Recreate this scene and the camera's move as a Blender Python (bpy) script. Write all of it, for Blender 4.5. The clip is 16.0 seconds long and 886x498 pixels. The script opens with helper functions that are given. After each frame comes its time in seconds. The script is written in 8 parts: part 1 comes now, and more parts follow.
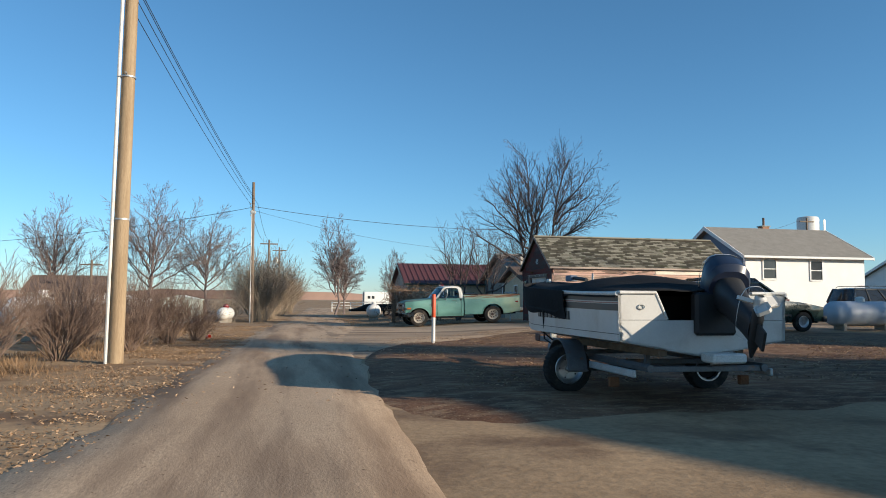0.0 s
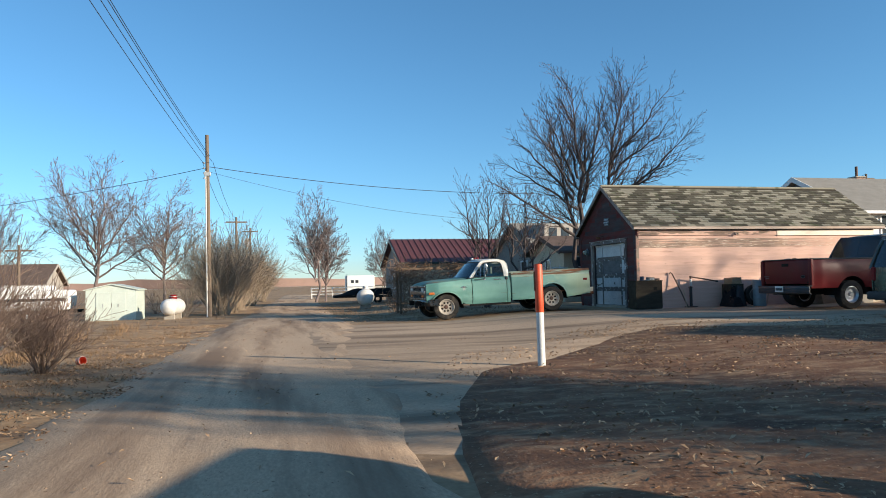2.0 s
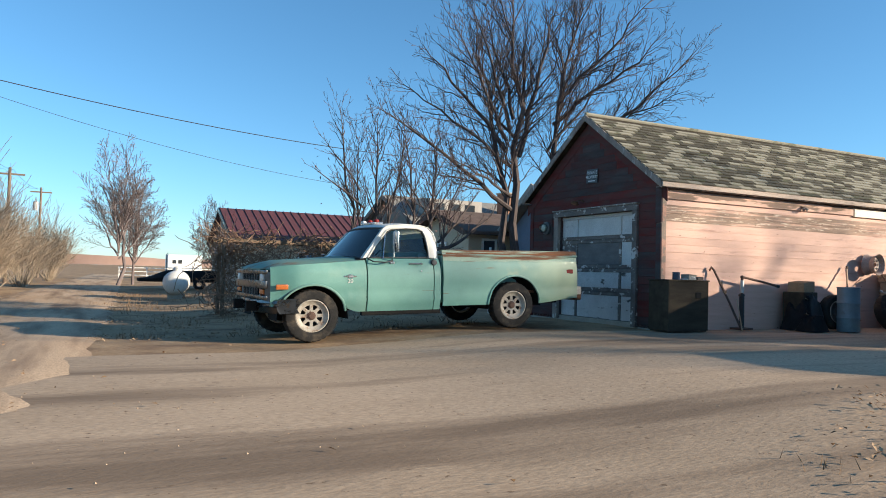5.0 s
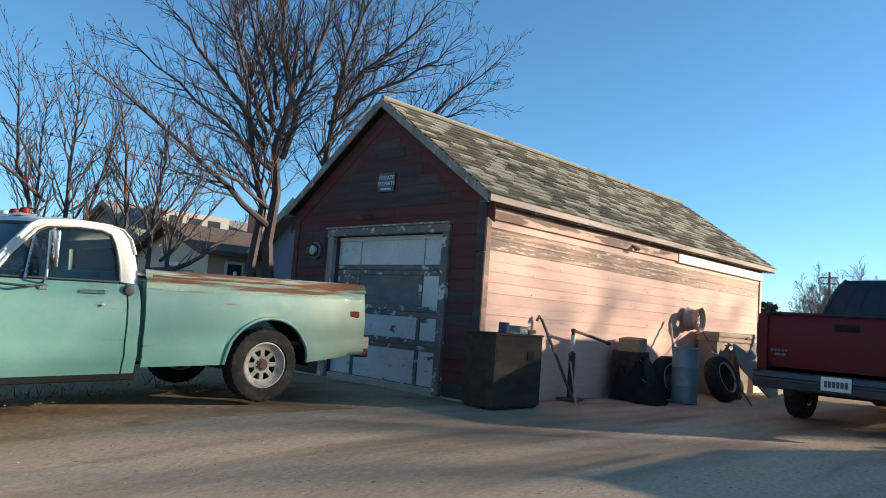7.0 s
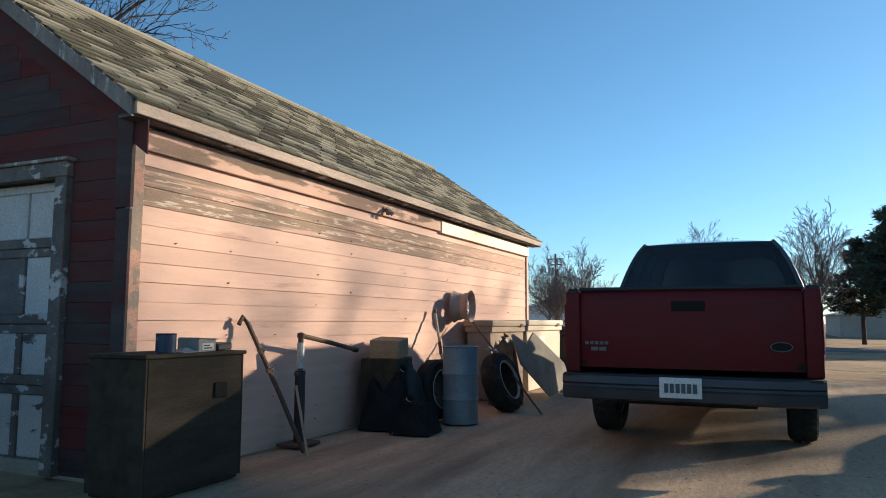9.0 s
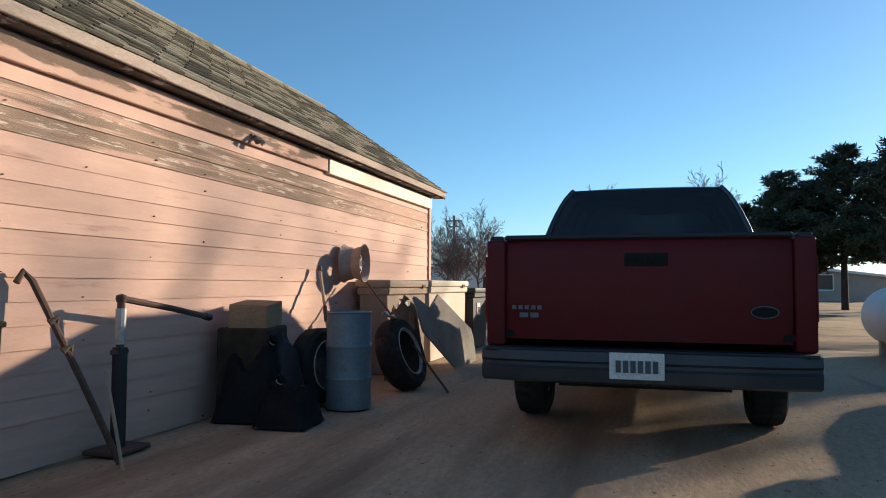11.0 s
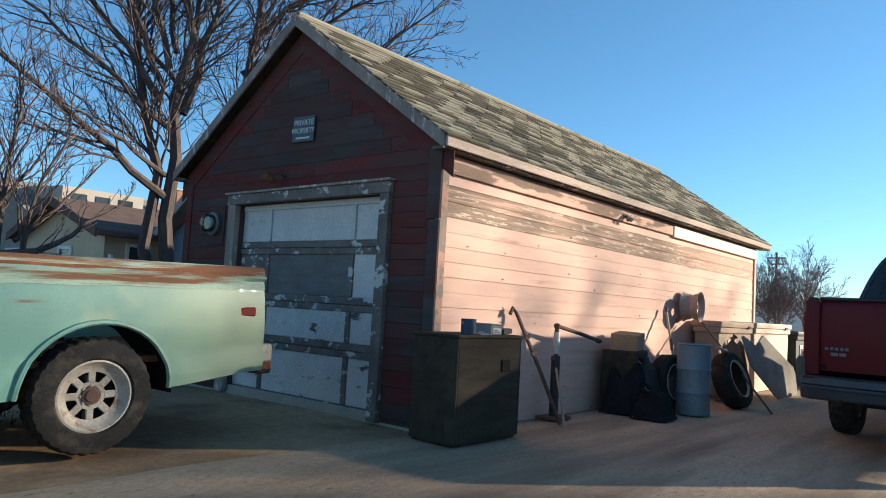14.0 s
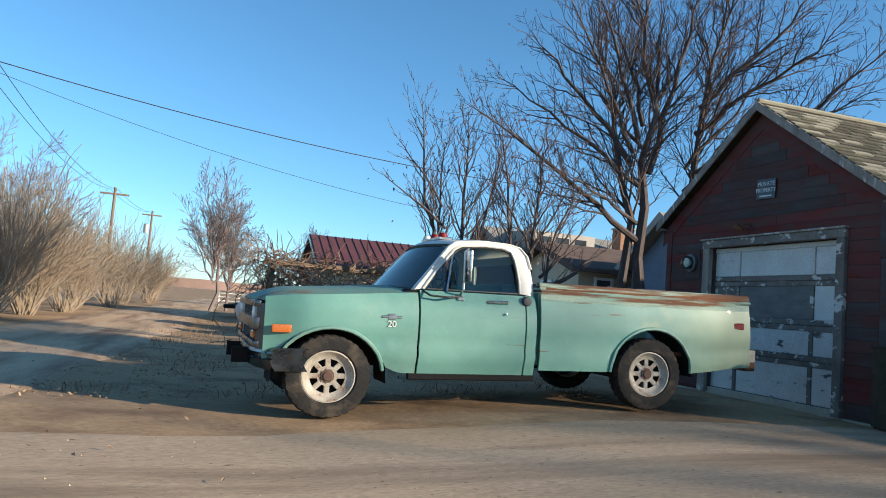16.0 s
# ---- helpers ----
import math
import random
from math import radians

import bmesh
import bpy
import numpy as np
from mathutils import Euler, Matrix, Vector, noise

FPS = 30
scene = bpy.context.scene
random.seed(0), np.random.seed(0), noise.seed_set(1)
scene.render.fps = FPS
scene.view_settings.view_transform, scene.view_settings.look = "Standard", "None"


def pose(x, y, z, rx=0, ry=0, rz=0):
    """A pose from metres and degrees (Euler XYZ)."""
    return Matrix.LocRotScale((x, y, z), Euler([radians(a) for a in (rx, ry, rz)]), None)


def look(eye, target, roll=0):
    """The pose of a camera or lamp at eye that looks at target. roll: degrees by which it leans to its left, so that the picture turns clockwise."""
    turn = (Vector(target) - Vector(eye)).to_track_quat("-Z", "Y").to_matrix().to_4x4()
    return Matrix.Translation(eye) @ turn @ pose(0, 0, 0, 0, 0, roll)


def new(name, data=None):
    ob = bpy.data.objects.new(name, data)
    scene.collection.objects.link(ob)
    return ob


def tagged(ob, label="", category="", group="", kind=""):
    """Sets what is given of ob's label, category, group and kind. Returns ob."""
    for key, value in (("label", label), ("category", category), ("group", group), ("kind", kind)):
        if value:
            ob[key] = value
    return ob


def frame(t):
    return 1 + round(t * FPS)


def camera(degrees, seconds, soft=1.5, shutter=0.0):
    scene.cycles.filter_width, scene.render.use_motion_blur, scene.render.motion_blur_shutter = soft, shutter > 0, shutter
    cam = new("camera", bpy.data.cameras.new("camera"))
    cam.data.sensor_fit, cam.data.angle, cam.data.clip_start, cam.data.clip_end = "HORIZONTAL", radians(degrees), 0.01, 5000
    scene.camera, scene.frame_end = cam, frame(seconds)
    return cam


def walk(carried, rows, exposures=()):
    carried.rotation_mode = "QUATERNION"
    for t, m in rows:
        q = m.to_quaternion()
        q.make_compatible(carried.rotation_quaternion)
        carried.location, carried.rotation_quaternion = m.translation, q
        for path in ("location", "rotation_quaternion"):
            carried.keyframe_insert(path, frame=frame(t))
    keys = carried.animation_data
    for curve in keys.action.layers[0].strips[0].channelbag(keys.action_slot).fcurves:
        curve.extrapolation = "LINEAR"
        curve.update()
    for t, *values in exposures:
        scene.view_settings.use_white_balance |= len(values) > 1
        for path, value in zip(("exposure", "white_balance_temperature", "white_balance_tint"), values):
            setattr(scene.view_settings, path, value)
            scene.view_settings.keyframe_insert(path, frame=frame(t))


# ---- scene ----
cam = camera(62.8, 16.0, 0.95)
PATH = [
    (0, (2.914, 0.381, 0.922), (3.322, 2.334, 1.064), 0.4),
    (0.5, (2.982, 3.173, 0.882), (3.396, 5.127, 0.975), 0.0),
    (1, (3.063, 5.847, 0.872), (3.486, 7.799, 0.973), -0.8),
    (1.5, (3.17, 8.4, 0.857), (3.602, 10.352, 0.93), -1.1),
    (2, (3.293, 10.81, 0.87), (3.763, 12.752, 0.964), -1.2),
    (2.5, (3.583, 13.129, 0.864), (4.103, 15.058, 0.939), -1.6),
    (3, (3.824, 15.18, 0.848), (4.394, 17.096, 0.92), -0.3),
    (3.2, (3.923, 15.916, 0.85), (4.519, 17.823, 0.936), -0.5),
    (5.3, (5.718, 22.379, 0.809), (6.673, 24.134, 0.893), 2.6),
    (5.5, (5.83, 22.87, 0.825), (6.843, 24.589, 0.958), 3.0),
    (6, (6.425, 23.774, 0.839), (7.567, 25.409, 1.004), 3.4),
    (6.5, (7.001, 24.565, 0.884), (8.291, 26.082, 1.073), 2.4),
    (7, (7.646, 25.227, 0.944), (9.065, 26.624, 1.133), 4.2),
    (7.5, (8.388, 25.915, 1.0), (9.944, 27.154, 1.21), 3.4),
    (8, (9.213, 26.49, 1.061), (10.879, 27.573, 1.284), 2.9),
    (8.5, (9.967, 26.843, 1.05), (11.714, 27.792, 1.269), 1.4),
    (9, (10.731, 27.125, 1.023), (12.544, 27.945, 1.224), 0.2),
    (9.5, (11.501, 27.424, 0.996), (13.37, 28.119, 1.151), -0.0),
    (10, (12.063, 27.618, 0.999), (13.968, 28.212, 1.125), 0.1),
    (10.2, (12.255, 27.697, 0.988), (14.17, 28.259, 1.108), 0.0),
    (12.3, (11.958, 27.664, 1.005), (13.865, 28.264, 1.054), 0.2),
    (12.5, (11.766, 27.623, 0.994), (13.655, 28.275, 1.063), 0.2),
    (13, (11.06, 27.483, 1.006), (12.873, 28.316, 1.136), 0.5),
    (13.5, (10.353, 27.326, 1.036), (12.053, 28.368, 1.194), 1.1),
    (14, (9.548, 26.999, 1.034), (11.073, 28.283, 1.192), 3.3),
    (14.5, (8.768, 26.522, 0.977), (10.05, 28.048, 1.133), 4.3),
    (15, (8.015, 26.056, 0.931), (9.05, 27.762, 1.072), 4.9),
    (15.5, (7.565, 25.517, 0.884), (8.35, 27.351, 1.021), 5.1),
    (16, (7.31, 25.055, 0.857), (7.908, 26.956, 1.018), 4.6),
]
EXPOSURES = [(0.0, 0.74, 6000, 5), (1.5, 0.9, 6000, 5), (3.0, 1.05, 6000, 5), (6.0, 1.18, 6050, 5), (8.0, 1.12, 6150, 5), (9.5, 0.86, 6350, 6), (12.5, 0.79, 6300, 8),
             (13.5, 1.13, 6250, 6), (14.5, 1.22, 6050, 5), (15.0, 1.22, 6000, 5), (16.0, 1.2, 6000, 5)]
walk(cam, [(t, look(eye, target, roll)) for t, eye, target, roll in PATH], EXPOSURES)

# ---- world and sun ----
SHADE = Vector((-0.785, 0.62, 0)).normalized()  # the way the shadows fall
SUN_UP = 15.4
world = bpy.data.worlds.new("sky")
scene.world = world
world.use_nodes = True
wn = world.node_tree
sky = wn.nodes.new("ShaderNodeTexSky")
sky.sky_type, sky.sun_disc = "NISHITA", False
sky.sun_elevation = radians(SUN_UP)
sky.sun_rotation = math.atan2(-SHADE.x, -SHADE.y)
sky.air_density, sky.dust_density, sky.ozone_density, sky.altitude = 1.0, 0.5, 4.6, 1200
deep = wn.nodes.new("ShaderNodeHueSaturation")
deep.inputs["Hue"].default_value, deep.inputs["Saturation"].default_value = 0.489, 1.0
wn.links.new(sky.outputs[0], deep.inputs["Color"])
wn.links.new(deep.outputs[0], wn.nodes["Background"].inputs[0])
wn.nodes["Background"].inputs[1].default_value = 0.092
sun = new("sun", bpy.data.lights.new("sun", "SUN"))
sun.data.energy, sun.data.angle, sun.data.color = 4.2, radians(0.6), (1.0, 0.82, 0.62)
toward = Vector((-SHADE.x, -SHADE.y, math.tan(radians(SUN_UP)))).normalized()
sun.matrix_world = look(toward * 50, (0, 0, 0))

# ---- materials ----


def mat(name, c1, c2=None, scale=4.0, rough=0.7, metal=0.0, bump=0.15, fine=60.0, spot=None, spot_scale=3.0, spot_at=0.6,
        spot_soft=0.05, vary=0.0, island=False, second=None, stretch=(1, 1, 1), world_space=False, spot_stretch=None, coat=0.0, spot_rough=None, detail=5.0, fade=None, flecks=None, soft_gloss=None):
    """A surface of two mixed colours, with fine grain, relief and, with spot, worn patches of another colour."""
    m = bpy.data.materials.new(name)
    m.use_nodes = True
    nt = m.node_tree
    n, link = nt.nodes, nt.links.new
    bsdf = n["Principled BSDF"]
    c2 = c2 or tuple(c * 0.8 for c in c1)
    if world_space:
        src = n.new("ShaderNodeNewGeometry").outputs["Position"]
    else:
        src = n.new("ShaderNodeTexCoord").outputs["Object"]
    info = n.new("ShaderNodeObjectInfo")
    shift = n.new("ShaderNodeVectorMath")
    shift.operation = "MULTIPLY_ADD"
    comb = n.new("ShaderNodeCombineXYZ")
    for i in range(3):
        link(info.outputs["Random"], comb.inputs[i])
    link(comb.outputs[0], shift.inputs[0])
    shift.inputs[1].default_value = (37, 53, 71)
    link(src, shift.inputs[2])

    def place(st):
        mp = n.new("ShaderNodeMapping")
        mp.inputs["Scale"].default_value = st
        link(shift.outputs[0], mp.inputs[0])
        return mp.outputs[0]

    base = place(stretch)

    def tex(sc, vec, det=detail):
        t = n.new("ShaderNodeTexNoise")
        t.inputs["Scale"].default_value = sc
        t.inputs["Detail"].default_value = det
        t.inputs["Roughness"].default_value = 0.6
        link(vec, t.inputs["Vector"])
        return t.outputs["Fac"]

    big, small = tex(scale, base), tex(fine, base, 3.0)
    ramp = n.new("ShaderNodeValToRGB")
    ramp.color_ramp.elements[0].position, ramp.color_ramp.elements[1].position = 0.32, 0.68
    ramp.color_ramp.elements[0].color, ramp.color_ramp.elements[1].color = (*c2, 1), (*c1, 1)
    link(big, ramp.inputs[0])
    colour = ramp.outputs[0]

    def mix(fac, a, b, mode="MIX"):
        x = n.new("ShaderNodeMix")
        x.data_type, x.blend_type = "RGBA", mode
        if isinstance(fac, float):
            x.inputs[0].default_value = fac
        else:
            link(fac, x.inputs[0])
        for sock, val in ((x.inputs[6], a), (x.inputs[7], b)):
            if isinstance(val, tuple):
                sock.default_value = val
            else:
                link(val, sock)
        return x.outputs[2]

    grain = n.new("ShaderNodeMapRange")
    grain.inputs[1].default_value, grain.inputs[2].default_value = 0.3, 0.7
    grain.inputs[3].default_value, grain.inputs[4].default_value = (0.82, 1.15) if bump > 0.05 else (0.96, 1.04)
    link(small, grain.inputs[0])
    gcol = n.new("ShaderNodeCombineColor")
    for i in range(3):
        link(grain.outputs[0], gcol.inputs[i])
    colour = mix(1.0, colour, gcol.outputs[0], "MULTIPLY")
    if vary:
        rnd = n.new("ShaderNodeNewGeometry").outputs["Random Per Island"] if island else info.outputs["Random"]
        r = n.new("ShaderNodeMapRange")
        r.inputs[3].default_value, r.inputs[4].default_value = 1 - vary, 1 + vary
        link(rnd, r.inputs[0])
        rc = n.new("ShaderNodeCombineColor")
        for i in range(3):
            link(r.outputs[0], rc.inputs[i])
        colour = mix(1.0, colour, rc.outputs[0], "MULTIPLY")
    if second:
        rnd = n.new("ShaderNodeNewGeometry").outputs["Random Per Island"] if island else info.outputs["Random"]
        wn_ = n.new("ShaderNodeTexWhiteNoise")
        wn_.noise_dimensions = "1D"
        link(rnd, wn_.inputs["W"])
        st = n.new("ShaderNodeMapRange")
        st.inputs[1].default_value, st.inputs[2].default_value = 0.52, 0.60
        link(wn_.outputs["Value"], st.inputs[0])
        colour = mix(st.outputs[0], colour, (*second, 1))
    if fade:
        # a second colour that takes over along one axis, with a ragged border
        ax, lo, hi, tone = fade
        sep = n.new("ShaderNodeSeparateXYZ")
        link(n.new("ShaderNodeTexCoord").outputs["Object"], sep.inputs[0])
        wob_ = n.new("ShaderNodeMath")
        wob_.operation = "MULTIPLY_ADD"
        link(big, wob_.inputs[0])
        wob_.inputs[1].default_value = (hi - lo) * 0.9
        link(sep.outputs[ax], wob_.inputs[2])
        fr = n.new("ShaderNodeMapRange")
        fr.interpolation_type = "SMOOTHSTEP"
        fr.inputs[1].default_value, fr.inputs[2].default_value = lo + (hi - lo) * 0.45, hi + (hi - lo) * 0.45
        link(wob_.outputs[0], fr.inputs[0])
        colour = mix(fr.outputs[0], colour, (*tone, 1))
    rough_out = None
    if spot:
        s = tex(spot_scale, place(spot_stretch or stretch), 8.0)
        r = n.new("ShaderNodeMapRange")
        r.inputs[1].default_value, r.inputs[2].default_value = spot_at - spot_soft, spot_at + spot_soft
        link(s, r.inputs[0])
        colour = mix(r.outputs[0], colour, (*spot, 1))
        if spot_rough is not None:
            rr = n.new("ShaderNodeMapRange")
            rr.inputs[3].default_value, rr.inputs[4].default_value = rough, spot_rough
            link(r.outputs[0], rr.inputs[0])
            rough_out = rr.outputs[0]
    if flecks:
        fc, fs, fa, fst = flecks
        f = tex(fs, place(fst), 6.0)
        r = n.new("ShaderNodeMapRange")
        r.inputs[1].default_value, r.inputs[2].default_value = fa - 0.02, fa + 0.02
        link(f, r.inputs[0])
        colour = mix(r.outputs[0], colour, (*fc, 1))
    link(colour, bsdf.inputs["Base Color"])
    bsdf.inputs["Metallic"].default_value = metal
    if rough_out is not None:
        link(rough_out, bsdf.inputs["Roughness"])
    else:
        r = n.new("ShaderNodeMapRange")
        r.inputs[3].default_value, r.inputs[4].default_value = max(0.03, rough - 0.12), min(1.0, rough + 0.12)
        link(big, r.inputs[0])
        link(r.outputs[0], bsdf.inputs["Roughness"])
    bsdf.inputs["Coat Weight"].default_value = coat
    if rough >= 0.85:
        bsdf.inputs["Specular IOR Level"].default_value = 0.12
    if bump:
        b = n.new("ShaderNodeBump")
        b.inputs["Strength"].default_value = bump
        b.inputs["Distance"].default_value = 0.01
        link(small, b.inputs["Height"])
        link(b.outputs[0], bsdf.inputs["Normal"])
    if soft_gloss is not None:
        bsdf.inputs["Specular IOR Level"].default_value = soft_gloss
    return m


def glass(name, tint, rough=0.03):
    m = bpy.data.materials.new(name)
    m.use_nodes = True
    b = m.node_tree.nodes["Principled BSDF"]
    b.inputs["Base Color"].default_value = (*tint, 1)
    b.inputs["Roughness"].default_value = rough
    b.inputs["Transmission Weight"].default_value = 0.85
    b.inputs["IOR"].default_value = 1.45
    return m


def thin_glass(name, tint):
    """A clear pane: mostly seen through, with a weak mirror."""
    m = bpy.data.materials.new(name)
    m.use_nodes = True
    n, link = m.node_tree.nodes, m.node_tree.links.new
    tr, gl, mx, fr = (n.new("ShaderNodeBsdfTransparent"), n.new("ShaderNodeBsdfGlossy"), n.new("ShaderNodeMixShader"), n.new("ShaderNodeFresnel"))
    tr.inputs[0].default_value = (*tint, 1)
    gl.inputs["Roughness"].default_value = 0.03
    link(fr.outputs[0], mx.inputs[0])
    link(tr.outputs[0], mx.inputs[1])
    link(gl.outputs[0], mx.inputs[2])
    link(mx.outputs[0], n["Material Output"].inputs[0])
    return m


M_GROUND = mat("dry_ground", (0.47, 0.32, 0.185), (0.30, 0.195, 0.11), 0.35, 0.95, bump=0.6, fine=14, world_space=True,
               spot=(0.20, 0.125, 0.075), spot_scale=0.9, spot_at=0.58, spot_soft=0.08, detail=9.0)
M_ROAD = mat("dirt_road", (0.59, 0.42, 0.275), (0.47, 0.325, 0.205), 0.5, 0.95, bump=0.35, fine=55, world_space=True,
             spot=(0.27, 0.18, 0.115), spot_scale=0.9, spot_at=0.56, spot_soft=0.09, stretch=(1.0, 0.35, 1.0), spot_stretch=(1.6, 0.16, 1.0), detail=9.0,
             flecks=((0.22, 0.145, 0.09), 22.0, 0.67, (1, 0.6, 1)))
M_DRIVE = mat("worn_asphalt", (0.52, 0.375, 0.25), (0.40, 0.285, 0.185), 0.5, 0.93, bump=0.45, fine=40, world_space=True,
              spot=(0.23, 0.16, 0.105), spot_scale=0.8, spot_at=0.57, spot_soft=0.09, stretch=(0.4, 1.0, 1.0), spot_stretch=(0.2, 1.4, 1.0), detail=9.0,
              flecks=((0.20, 0.135, 0.085), 20.0, 0.66, (0.7, 1, 1)))
M_STREET = mat("grey_street", (0.21, 0.185, 0.16), (0.15, 0.13, 0.11), 0.6, 0.92, bump=0.3, fine=30, world_space=True)
M_CONCRETE = mat("concrete", (0.42, 0.38, 0.32), (0.32, 0.28, 0.23), 2.0, 0.9, bump=0.3)
M_LITTER = mat("leaf_mulch", (0.26, 0.135, 0.074), (0.105, 0.055, 0.034), 0.9, 0.95, bump=1.0, fine=18, world_space=True,
               spot=(0.38, 0.25, 0.145), spot_scale=4.5, spot_at=0.60, spot_soft=0.13, detail=12.0, spot_stretch=(0.6, 1.4, 1), flecks=((0.43, 0.295, 0.18), 26.0, 0.64, (1, 1, 1)))
M_LEAF = mat("dead_leaf", (0.50, 0.345, 0.21), (0.24, 0.14, 0.078), 3.0, 0.85, bump=0.1, vary=0.45, island=True)
M_GRASS = mat("dead_grass", (0.27, 0.175, 0.10), (0.17, 0.105, 0.06), 2.0, 0.9, bump=0.0, vary=0.35, island=True)
M_BARK = mat("bark", (0.075, 0.06, 0.052), (0.04, 0.032, 0.028), 6.0, 0.95, bump=0.8, fine=30, stretch=(1, 1, 0.3))
M_TREEBARK = mat("purple_grey_bark", (0.135, 0.108, 0.10), (0.075, 0.06, 0.055), 6.0, 0.95, bump=0.8, fine=30, stretch=(1, 1, 0.3))
M_TREETWIG = mat("purple_grey_twig", (0.15, 0.11, 0.10), (0.09, 0.068, 0.062), 6.0, 0.9, bump=0.2)
M_TWIG = mat("reddish_twig", (0.19, 0.115, 0.095), (0.12, 0.07, 0.056), 6.0, 0.9, bump=0.2)
M_SHRUB = mat("pale_shrub_bark", (0.37, 0.295, 0.215), (0.23, 0.175, 0.125), 5.0, 0.9, bump=0.2)
M_VINE = mat("dry_vine", (0.33, 0.22, 0.15), (0.17, 0.10, 0.065), 5.0, 0.9, bump=0.2)
M_BUSH = mat("brown_bush", (0.27, 0.19, 0.145), (0.16, 0.11, 0.085), 5.0, 0.9, bump=0.2)
M_FARTREE = mat("grey_far_bark", (0.22, 0.175, 0.16), (0.15, 0.115, 0.105), 3.0, 0.9, bump=0.0)
M_PINE = mat("pine_needles", (0.062, 0.078, 0.042), (0.032, 0.042, 0.024), 3.0, 0.8, bump=0.2, vary=0.3, island=True)
M_POLE = mat("pole_wood", (0.40, 0.30, 0.19), (0.27, 0.19, 0.115), 3.0, 0.85, bump=0.4, fine=45, stretch=(4, 4, 0.25),
             spot=(0.15, 0.09, 0.05), spot_scale=3.0, spot_at=0.66, spot_soft=0.05)
M_OLDPOLE = mat("grey_pole_wood", (0.24, 0.18, 0.13), (0.15, 0.11, 0.08), 3.0, 0.9, bump=0.3, stretch=(4, 4, 0.25))
M_WIRE = mat("cable", (0.03, 0.03, 0.032), None, 4, 0.6, bump=0)
M_GALV = mat("galvanised", (0.55, 0.55, 0.53), (0.42, 0.42, 0.41), 5, 0.5, 0.6, bump=0.1)
M_WHITE = mat("white_paint", (0.70, 0.68, 0.64), (0.58, 0.55, 0.50), 2.5, 0.55, bump=0.08, spot=(0.45, 0.38, 0.30), spot_scale=4, spot_at=0.72)
M_TANKGREY = mat("silver_grey_paint", (0.52, 0.54, 0.57), (0.42, 0.44, 0.47), 2.0, 0.5, bump=0.05)
M_ORANGE = mat("orange_red_paint", (0.75, 0.10, 0.03), (0.62, 0.08, 0.025), 6, 0.5, bump=0.1, spot=(0.45, 0.09, 0.04), spot_scale=9, spot_at=0.68)
M_PINK = mat("faded_pink_board", (0.67, 0.43, 0.335), (0.57, 0.35, 0.265), 2.2, 0.8, bump=0.05, fine=45, stretch=(0.6, 4, 4), vary=0.06,
             spot=(0.36, 0.19, 0.14), spot_scale=1.6, spot_at=0.70, spot_soft=0.08, spot_stretch=(0.7, 5, 6))
M_PEEL = mat("peeled_grey_brown_board", (0.36, 0.26, 0.195), (0.25, 0.175, 0.13), 2.2, 0.85, bump=0.5, fine=60, stretch=(0.6, 4, 4), vary=0.08, fade=("X", 4.4, 7.6, (0.60, 0.385, 0.295)),
             spot=(0.58, 0.37, 0.285), spot_scale=2.4, spot_at=0.555, spot_soft=0.05, spot_stretch=(0.35, 5, 11),
             flecks=((0.64, 0.52, 0.41), 11.0, 0.60, (0.32, 2, 3.4)))
M_FRIEZE = mat("half_peeled_frieze", (0.31, 0.215, 0.165), (0.22, 0.155, 0.12), 2.2, 0.85, bump=0.4, fine=60, stretch=(0.6, 4, 4),
               spot=(0.66, 0.43, 0.335), spot_scale=1.5, spot_at=0.50, spot_soft=0.03, spot_stretch=(0.9, 5, 5))
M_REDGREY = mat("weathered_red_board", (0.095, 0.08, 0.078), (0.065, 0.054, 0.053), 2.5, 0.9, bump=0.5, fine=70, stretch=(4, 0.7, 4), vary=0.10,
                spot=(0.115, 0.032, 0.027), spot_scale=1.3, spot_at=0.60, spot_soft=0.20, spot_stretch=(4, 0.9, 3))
M_REDBOARD = mat("dark_red_board", (0.18, 0.036, 0.03), (0.12, 0.028, 0.025), 2.5, 0.85, bump=0.4, fine=70, stretch=(4, 0.7, 4), vary=0.10,
                 spot=(0.085, 0.065, 0.06), spot_scale=1.5, spot_at=0.52, spot_soft=0.20, spot_stretch=(4, 0.9, 3))
M_TRIM = mat("grey_trim_board", (0.34, 0.29, 0.25), (0.21, 0.175, 0.15), 3.0, 0.85, bump=0.4, fine=70, stretch=(2, 2, 0.7), vary=0.1,
             spot=(0.55, 0.52, 0.47), spot_scale=5.0, spot_at=0.60, spot_soft=0.03)
M_CORNER = mat("peeling_pink_corner", (0.58, 0.34, 0.25), (0.46, 0.26, 0.19), 3.0, 0.85, bump=0.4, fine=70,
               spot=(0.30, 0.24, 0.19), spot_scale=5.0, spot_at=0.50, spot_soft=0.03)
M_FASCIA = mat("weathered_fascia", (0.55, 0.44, 0.36), (0.40, 0.31, 0.25), 2.0, 0.85, bump=0.35, stretch=(0.5, 3, 3),
               spot=(0.22, 0.17, 0.14), spot_scale=4.0, spot_at=0.66)
M_NEWBOARD = mat("cream_board", (0.82, 0.72, 0.58), (0.76, 0.66, 0.52), 2.0, 0.7, bump=0.1)
M_DOORWHITE = mat("peeling_white_panel", (0.62, 0.60, 0.58), (0.50, 0.48, 0.46), 3.0, 0.8, bump=0.4,
                  spot=(0.10, 0.085, 0.075), spot_scale=3.2, spot_at=0.64, spot_soft=0.025, spot_stretch=(1, 0.8, 2.2))
